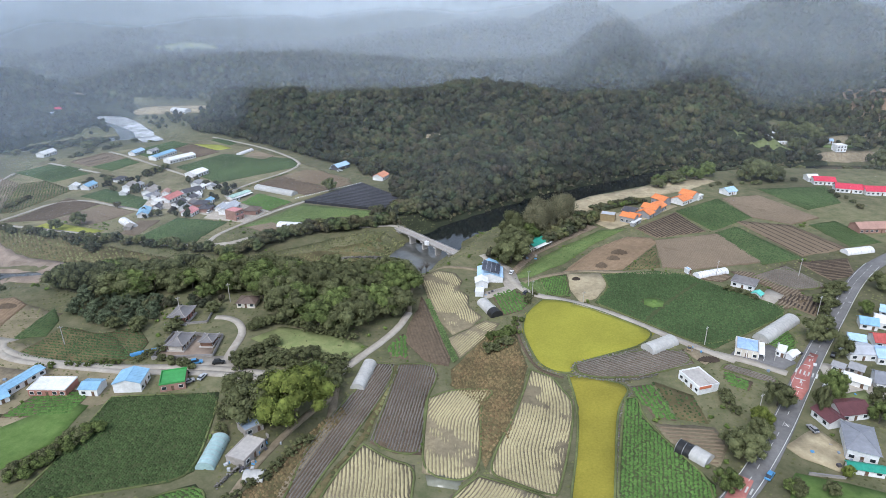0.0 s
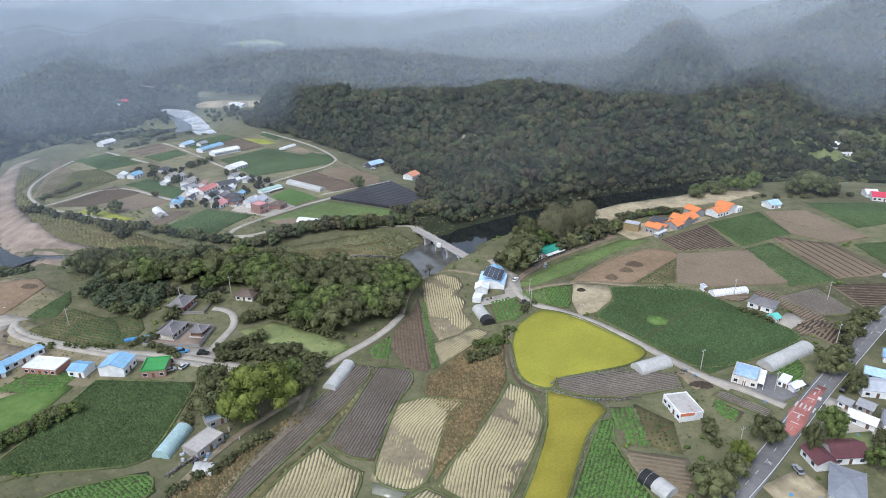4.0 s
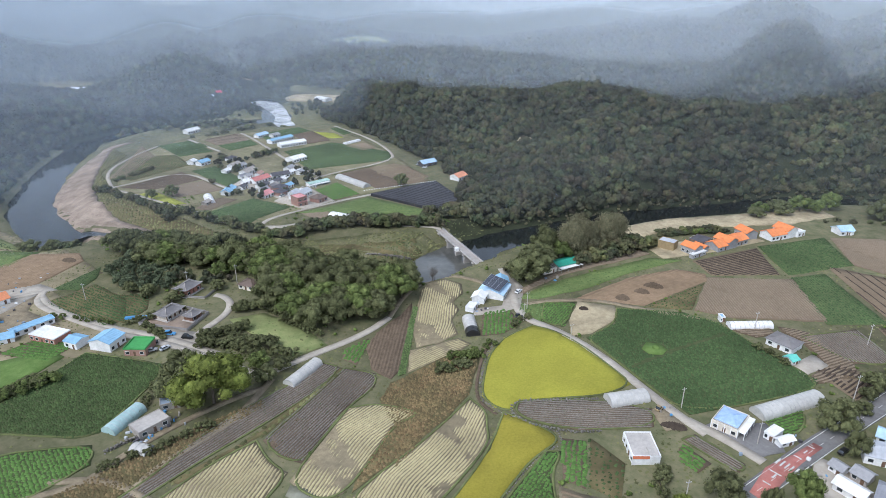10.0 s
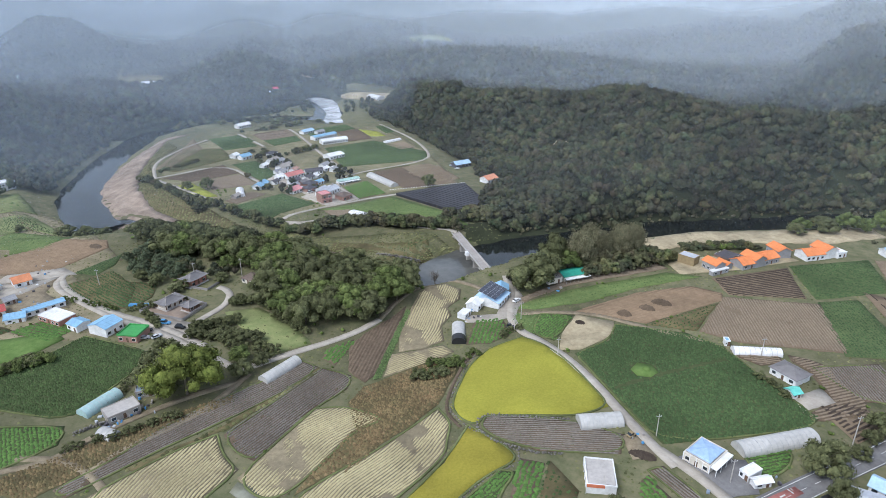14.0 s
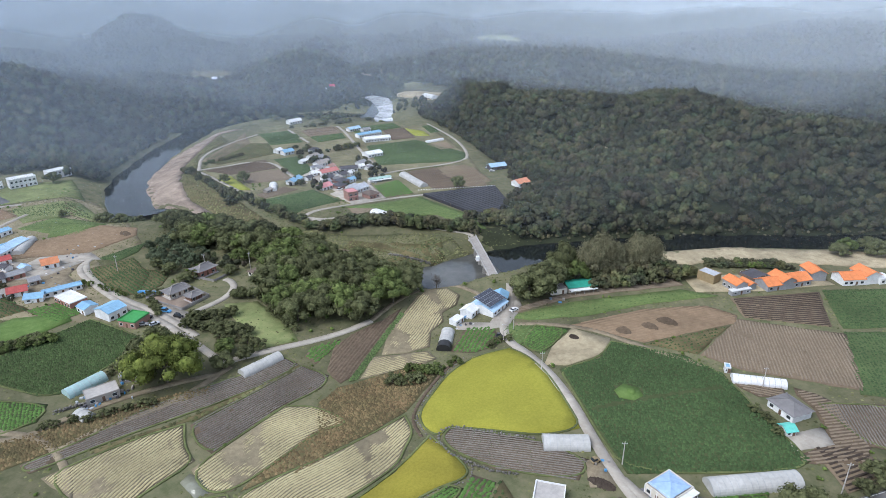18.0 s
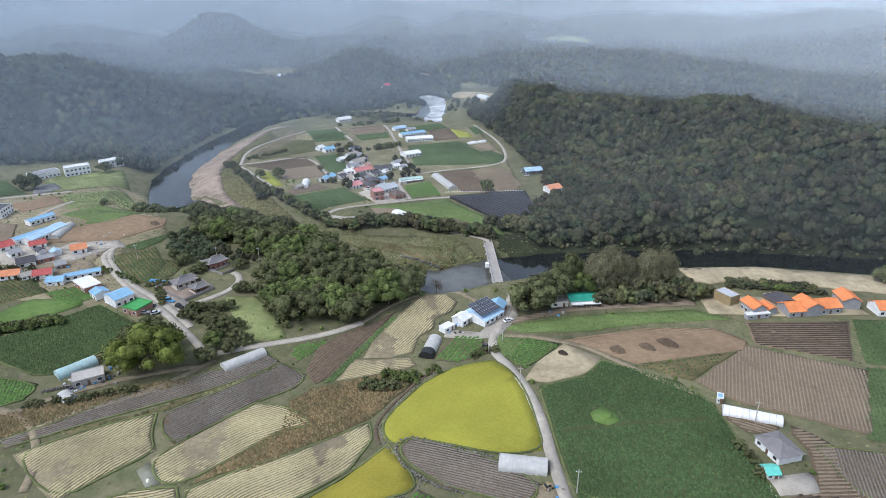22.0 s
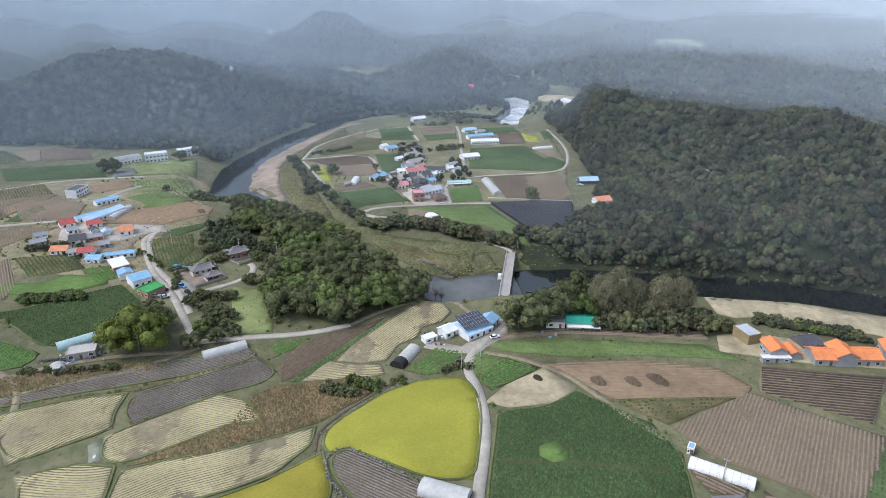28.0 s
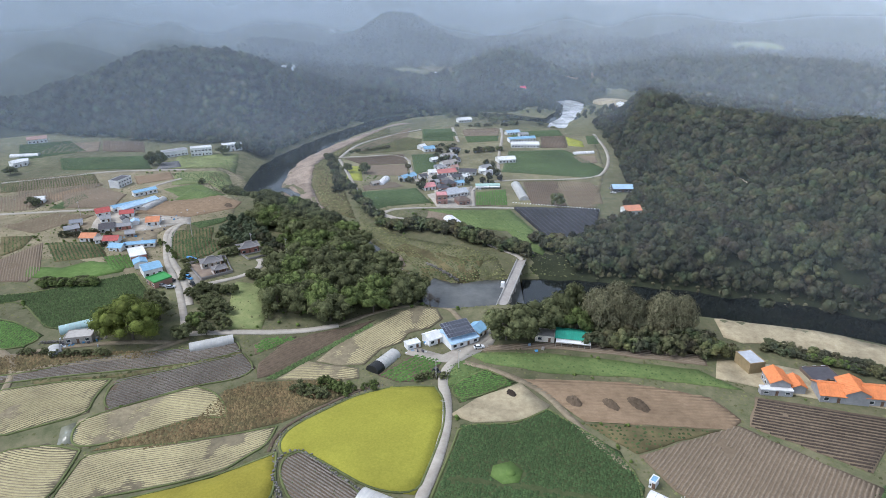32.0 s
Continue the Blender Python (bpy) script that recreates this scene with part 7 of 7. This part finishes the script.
for (_ax, _ay), (_bx, _by) in zip(ROAD, ROAD[1:]):
    _n = int(math.hypot(_bx - _ax, _by - _ay) / 6)
    for _i in range(_n):
        _x, _y = _ax + (_bx - _ax) * (_i + 0.5) / _n, _ay + (_by - _ay) * (_i + 0.5) / _n
        tagged(stroke(_x, _y, math.degrees(math.atan2(_by - _ay, _bx - _ax)), 2.6, 0.16, "white_line"), "white centre dash", "road marking", "centre dashes", "structure")
for _x, _y in ((101, 157), (117, 173), (192, 262)):
    for _q in (45, -45):
        tagged(stroke(_x, _y, 50 + _q, 1.8, 0.25, "white_line", 0.46 + (0.02 if _q > 0 else 0)), "white diamond marking", "road marking", kind="structure")


# ---------------------------------------------------------------- cars, poles, heaps
def car(x, y, yaw, tone, label, tall=1.5, length=4.4):
    root = new("car")
    root.matrix_world = pose(x, y, float(height(x, y)) + 0.3, 0, 0, yaw)
    tagged(root, label, "car")
    h, l = tall, length / 2
    side = [(-l, 0.35), (l, 0.35), (l, 0.8), (l * 0.85, 0.95), (l * 0.45, 1.0), (-l * 0.9, 1.02), (-l, 0.85)]
    part("body", prism(side, -0.86, 0.86), paint(tone, 0.3), root)
    top = [(l * 0.45, 1.0), (l * 0.15, h), (-l * 0.65, h), (-l * 0.9, 1.02)]
    cab = prism(top, -0.74, 0.74)
    part("cabin", cab, M["glass"], root)
    box("roof", -l * 0.62, l * 0.12, -0.72, 0.72, h - 0.02, h + 0.05, paint(tone, 0.3), root)
    for sx in (-0.62, 0.62):
        for sy in (-1, 1):
            bm = bmesh.new()
            bmesh.ops.create_cone(bm, cap_ends=True, segments=14, radius1=0.33, radius2=0.33, depth=0.22, matrix=Matrix.Translation((sx * l, sy * 0.8, 0.33)) @ Matrix.Rotation(radians(90), 4, "X"))
            part("wheel", bm, M["rubber"], root)
    for sy in (-1, 1):
        box("headlight", l - 0.02, l + 0.03, sy * 0.6 - 0.16, sy * 0.6 + 0.16, 0.6, 0.75, paint("white"), root)


car(-90, 213, 10, "black", "black van parked in the village yard", 1.9, 4.8)
car(-101, 205, 35, "black", "dark car parked by the green-roofed house")
car(-97, 200, 40, "grey", "dark grey car parked by the green-roofed house")
car(-93, 203, 75, "silver", "silver car parked by the village yard")
car(124.3, 170.5, 100, "grey", "grey car parked in the sandy yard")
car(99.5, 149, 45, "carblue", "small blue truck by the road", 1.9, 4.6)
car(157.5, 216, 52, "black", "black car parked at the roadside")
car(-99, 213, 20, "carblue", "blue truck loaded in the yard", 2.0, 5.0)
car(126, 219, 20, "white", "white car at the junction house")
car(36, 299, 70, "white", "white car by the farm shed")
car(41, 275, 20, "dark", "dark tractor beside the farm road", 2.1, 3.6)
car(101.7, 222, 60, "yellow", "small yellow tractor on the verge", 1.8, 3.0)
car(-172, 412, 20, "white", "white car in the far village")
car(-160, 405, 70, "white", "white van in the far village", 1.9)
car(-86, 508, 40, "white", "white car beside the hill road")
car(-94, 515, 30, "silver", "silver car beside the hill road")


cloth = tagged(new("shade_cloth"), "black cloth thrown over the end of a tunnel greenhouse", "cloth")
cloth.matrix_world = pose(21.9, 262.0, float(height(21.9, 262.0)), 0, 0, 204)
for _y0, _y1 in ((5.3, 7.5), (3.2, 5.25)):
    _arc = [(math.cos(a) * 3.1, (math.sin(a) ** 0.8) * 2.92) for a in np.linspace(0, math.pi, 15)]
    part("cover", prism([(3.1, -0.3)] + _arc + [(-3.1, -0.3)], _y0, _y1), paint("blackfilm"), cloth)

ruin = tagged(new("roofless_hut"), "small roofless hut with white broken walls", "hut")
ruin.matrix_world = pose(-62, 247, float(height(-62, 247)), 0, 0, 20)
for _x0, _x1, _y0, _y1, _z in ((-2.6, 2.6, -2.2, -1.9, 1.5), (-2.6, -2.3, -1.9, 2.2, 1.9), (2.3, 2.6, -1.9, 1.2, 1.2), (-2.3, 1.4, 1.9, 2.2, 1.7)):
    box("wall", _x0, _x1, _y0, _y1, -0.4, _z, paint("concrete"), ruin)
box("beam", -2.6, 2.6, -0.2, 0.1, 1.5, 1.7, M["wood"], ruin)

for _x, _y, _tall in ((-9, 303, 9), (-12, 309, 7)):
    _t = tagged(new("bare_tree"), "leafless grey tree at the edge of the pool", "tree")
    _t.matrix_world = Matrix.LocRotScale((_x, _y, float(height(_x, _y))), Euler((0, 0, _x)), (_tall, _tall, _tall))
    part("trunk", stem(70 + _tall, 0.5), M["bark"], _t)
    _rr = np.random.default_rng(_tall)
    _d = _rr.normal(size=(220, 3)) * (0.7, 0.7, 0.5) + (0, 0, 0.5)
    _p = np.column_stack([_rr.normal(0, 0.13, (220, 2)), _rr.uniform(0.4, 0.75, 220)])
    _q = _p + _d / np.linalg.norm(_d, axis=1)[:, None] * _rr.uniform(0.1, 0.28, (220, 1))
    raw("twigs", np.stack([_p - (0.006, 0, 0), _p + (0.006, 0.004, 0), _q], 1).reshape(-1, 3), np.arange(660).reshape(-1, 3), M["bark"], _t)

for _x, _y, _a, _l in ((-126, 219.5, 30, 4.6), (-122, 221.5, 24, 5.2), (-118.5, 223, 35, 3.4)):
    _b = bmesh.new()
    block(_b, -_l / 2, _l / 2, -1.0, 1.0, -0.2, 1.1)
    bmesh.ops.bevel(_b, geom=_b.edges[:], offset=0.3, segments=2, affect="EDGES")
    _t = part("tarpaulin", _b, paint("carblue"))
    _t.matrix_world = pose(_x, _y, float(height(_x, _y)), 0, 0, _a)
    tagged(_t, "stack under a bright blue tarpaulin beside the lane", "tarpaulin", "blue tarpaulins")


def pole(x, y, tall, label="grey concrete utility pole with a crossarm"):
    root = new("utility_pole")
    root.matrix_world = pose(x, y, float(height(x, y)), 0, 0, 30)
    tagged(root, label, "utility pole")
    bm = bmesh.new()
    bmesh.ops.create_cone(bm, cap_ends=True, segments=8, radius1=0.2, radius2=0.12, depth=tall + 0.5, matrix=Matrix.Translation((0, 0, tall / 2 - 0.25)))
    part("pole", bm, paint("concrete"), root)
    box("crossarm", -0.9, 0.9, -0.06, 0.06, tall - 0.9, tall - 0.75, M["steel"], root)
    for s in (-0.75, 0.0, 0.75):
        box("insulator", s - 0.06, s + 0.06, -0.06, 0.06, tall - 0.75, tall - 0.5, paint("white"), root)


for _x, _y, _t in ((109.2, 225.4, 9), (167.4, 246.2, 12), (183.7, 292, 10), (132.2, 212.7, 9), (-120.3, 252.3, 10), (-101.9, 266.1, 10), (108.5, 176.5, 11), (43.6, 273.2, 9), (43, 284.1, 9), (30, 318, 9), (-160, 228, 9), (-240, 175, 10), (66, 262, 8), (141, 292, 9)):
    pole(_x, _y, _t)


def heap(x, y, rx, ry, tall, m, label, seed):
    rng = np.random.default_rng(seed)
    n = 380
    a, r = rng.uniform(0, 6.28, n), np.sqrt(rng.random(n))
    px, py = x + np.cos(a) * r * rx, y + np.sin(a) * r * ry
    place = np.column_stack([px, py, height(px, py) + tall * (1 - r ** 2) * rng.uniform(0.2, 0.8, n)])
    v, f = strewn([OCTA], place, rng.uniform(0.3, 0.95, (n, 3)) * (1, 1, 1.2), rng.uniform(0, 6.28, n), rng)
    tagged(raw("brush_heap", v, f, M[m]), label, "heap", kind="stuff")


heap(85, 305.5, 3.0, 1.8, 2.2, "soil_dark", "heap of dark crop residue on the tilled field", 1)
heap(93.6, 315, 3.4, 1.5, 1.9, "soil_dark", "heap of dark crop residue on the tilled field", 2)
heap(99, 323, 4.4, 1.9, 2.3, "soil_dark", "long heap of dark crop residue on the tilled field", 3)
heap(68.3, 290.3, 1.8, 0.9, 0.8, "film_dark", "heap of black plastic beside the crop rows", 4)
heap(106.6, 214.1, 4.0, 1.5, 1.2, "film_dark", "heap under black plastic by the farm road", 5)
heap(-206, 262, 4.0, 2.0, 1.4, "soil_dark", "heap of brushwood on the orange field", 6)

# ---------------------------------------------------------------- courtyard walls
def wall_run(ring, tall, label):
    root = new("courtyard_wall")
    tagged(root, label, "wall")
    for (ax, ay), (bx, by) in zip(ring, ring[1:]):
        n = max(1, int(math.hypot(bx - ax, by - ay) / 6))
        for i in range(n):
            x0, y0, x1, y1 = ax + (bx - ax) * i / n, ay + (by - ay) * i / n, ax + (bx - ax) * (i + 1) / n, ay + (by - ay) * (i + 1) / n
            l, yaw = math.hypot(x1 - x0, y1 - y0), math.atan2(y1 - y0, x1 - x0)
            m = Matrix.Translation(((x0 + x1) / 2, (y0 + y1) / 2, float(height((x0 + x1) / 2, (y0 + y1) / 2)))) @ Matrix.Rotation(yaw, 4, "Z")
            w = box("wall_panel", -l / 2, l / 2, -0.16, 0.16, -0.5, tall, paint("stonegrey"), root)
            w.matrix_local = m
            bm = prism([(-0.34, tall), (0.34, tall), (0, tall + 0.3)], -l / 2, l / 2)
            c = part("tile_cap", swap(bm), paint("tile"), w)


wall_run([(-118, 216), (-94, 218), (-95, 234), (-117, 236), (-118, 216)], 1.3, "low courtyard wall with grey tile capping")
wall_run([(-124, 243), (-106, 246), (-107, 258)], 1.0, "low wall with grey tile capping by the pavilion")
wall_run([(112, 150), (122, 148), (135, 158)], 0.9, "low grey block wall beside the yard")


# ---------------------------------------------------------------- clutter round the sheds
def clutter(x, y, spread, n, seed):
    rng = random.Random(seed)
    for i in range(n):
        px, py = x + rng.gauss(0, spread), y + rng.gauss(0, spread)
        w, d, h = rng.uniform(0.4, 1.5), rng.uniform(0.4, 1.3), rng.uniform(0.3, 1.2)
        tone, label, name = rng.choice((("white", "pale weathered storage crate", "crate"), ("bluegrey", "folded blue-grey tarpaulin bundle", "tarpaulin"), ("stain", "stained wooden pallet stack", "pallet"), ("carblue", "faded blue plastic tub", "tub"), ("dark", "dark tyre and scrap bundle", "scrap"), ("silver", "sheet of corrugated metal", "metal_sheet")))
        bm = bmesh.new()
        block(bm, -w / 2, w / 2, -d / 2, d / 2, -0.2, h)
        bmesh.ops.bevel(bm, geom=bm.edges[:], offset=0.08, segments=1, affect="EDGES")
        ob = part(name, bm, paint(tone))
        ob.matrix_world = pose(px, py, float(height(px, py)), 0, 0, rng.uniform(0, 180))
        tagged(ob, label, name.replace("_", " "), "clutter by the sheds")


clutter(-64, 157, 3.0, 22, 1)
clutter(-60, 168, 2.5, 10, 2)
clutter(20, 279, 3.0, 12, 3)
clutter(150, 200, 7.0, 16, 4)
clutter(128, 158, 4.0, 8, 5)
clutter(-185, 205, 8.0, 14, 6)
clutter(-155, 425, 10.0, 18, 7)
clutter(-205, 230, 6.0, 10, 8)
clutter(50, 320, 5.0, 6, 9)
clutter(104, 222, 2.0, 4, 10)

# ---------------------------------------------------------------- grass and weeds on the unfarmed ground
_r = np.random.default_rng(21)
_x, _y = jittered(-330, 230, 120, 400, 1.75, _r)
_k = (rough2(_x, _y, 14, 4.0) + _r.normal(0, 0.5, len(_x)) > -0.1) & (height(_x, _y) > WATER_Z + 1.2)
_x, _y = _x[_k], _y[_k]
for _ring in RINGS:
    _q = np.array(_ring)
    _b = (_x > _q[:, 0].min()) & (_x < _q[:, 0].max()) & (_y > _q[:, 1].min()) & (_y < _q[:, 1].max())
    _b[_b] = inside(_x[_b], _y[_b], _ring)
    _x, _y = _x[~_b], _y[~_b]
for _line, _w in LANES:
    _k = off_line(_x, _y, _line) > _w / 2 + 0.8
    _x, _y = _x[_k], _y[_k]
_b = (rough2(_x, _y, 19, 7.0) > 0.25) & (_r.random(len(_x)) < 0.10) & (off_line(_x, _y, [(-87, 237), (-88, 213), (-99, 251)]) > 9)
_n = int(_b.sum())
_k = _r.uniform(0.7, 1.7, _n)
_v, _f = strewn([tufted(crown_shape(4, 80 + q, 0.8), 40, q) for q in range(4)], np.column_stack([_x[_b], _y[_b], height(_x[_b], _y[_b]) - 0.3]), np.column_stack([_k * 1.6, _k * 1.6, _k * 1.3]), _r.uniform(0, 6.28, _n), _r)
tagged(raw("bushes", _v, _f, M["leaf_light"]), "scattered low bushes on rough ground", "bushes", kind="stuff")
_s = _r.uniform(0.35, 1.0, len(_x)) ** 1.5 * 0.85
_v, _f = strewn([OCTA], np.column_stack([_x, _y, height(_x, _y) - 0.05]), np.column_stack([_s, _s, _s * _r.uniform(0.5, 1.0, len(_x))]), _r.uniform(0, 6.28, len(_x)), _r)
tagged(raw("rough_grass", _v, _f, M["tuft"]), "rough grass and weeds between the fields", "grass", kind="stuff")

# white stones along the upper edge of the shade net
_n = 30
_k = np.linspace(0, 1, _n)
_x, _y = -106.4 + 42.7 * _k, 431.0 + 38.4 * _k
_v, _f = strewn([(BALL1[0] * (1, 1, 0.6), BALL1[1])], np.column_stack([_x, _y, height(_x, _y) + 2.0]), np.random.default_rng(8).uniform(0.4, 0.75, (_n, 3)), np.zeros(_n), np.random.default_rng(9))
tagged(raw("sandbags", _v, _f, paint("white"), shade, "row of white stones along the net's edge"), kind="stuff")
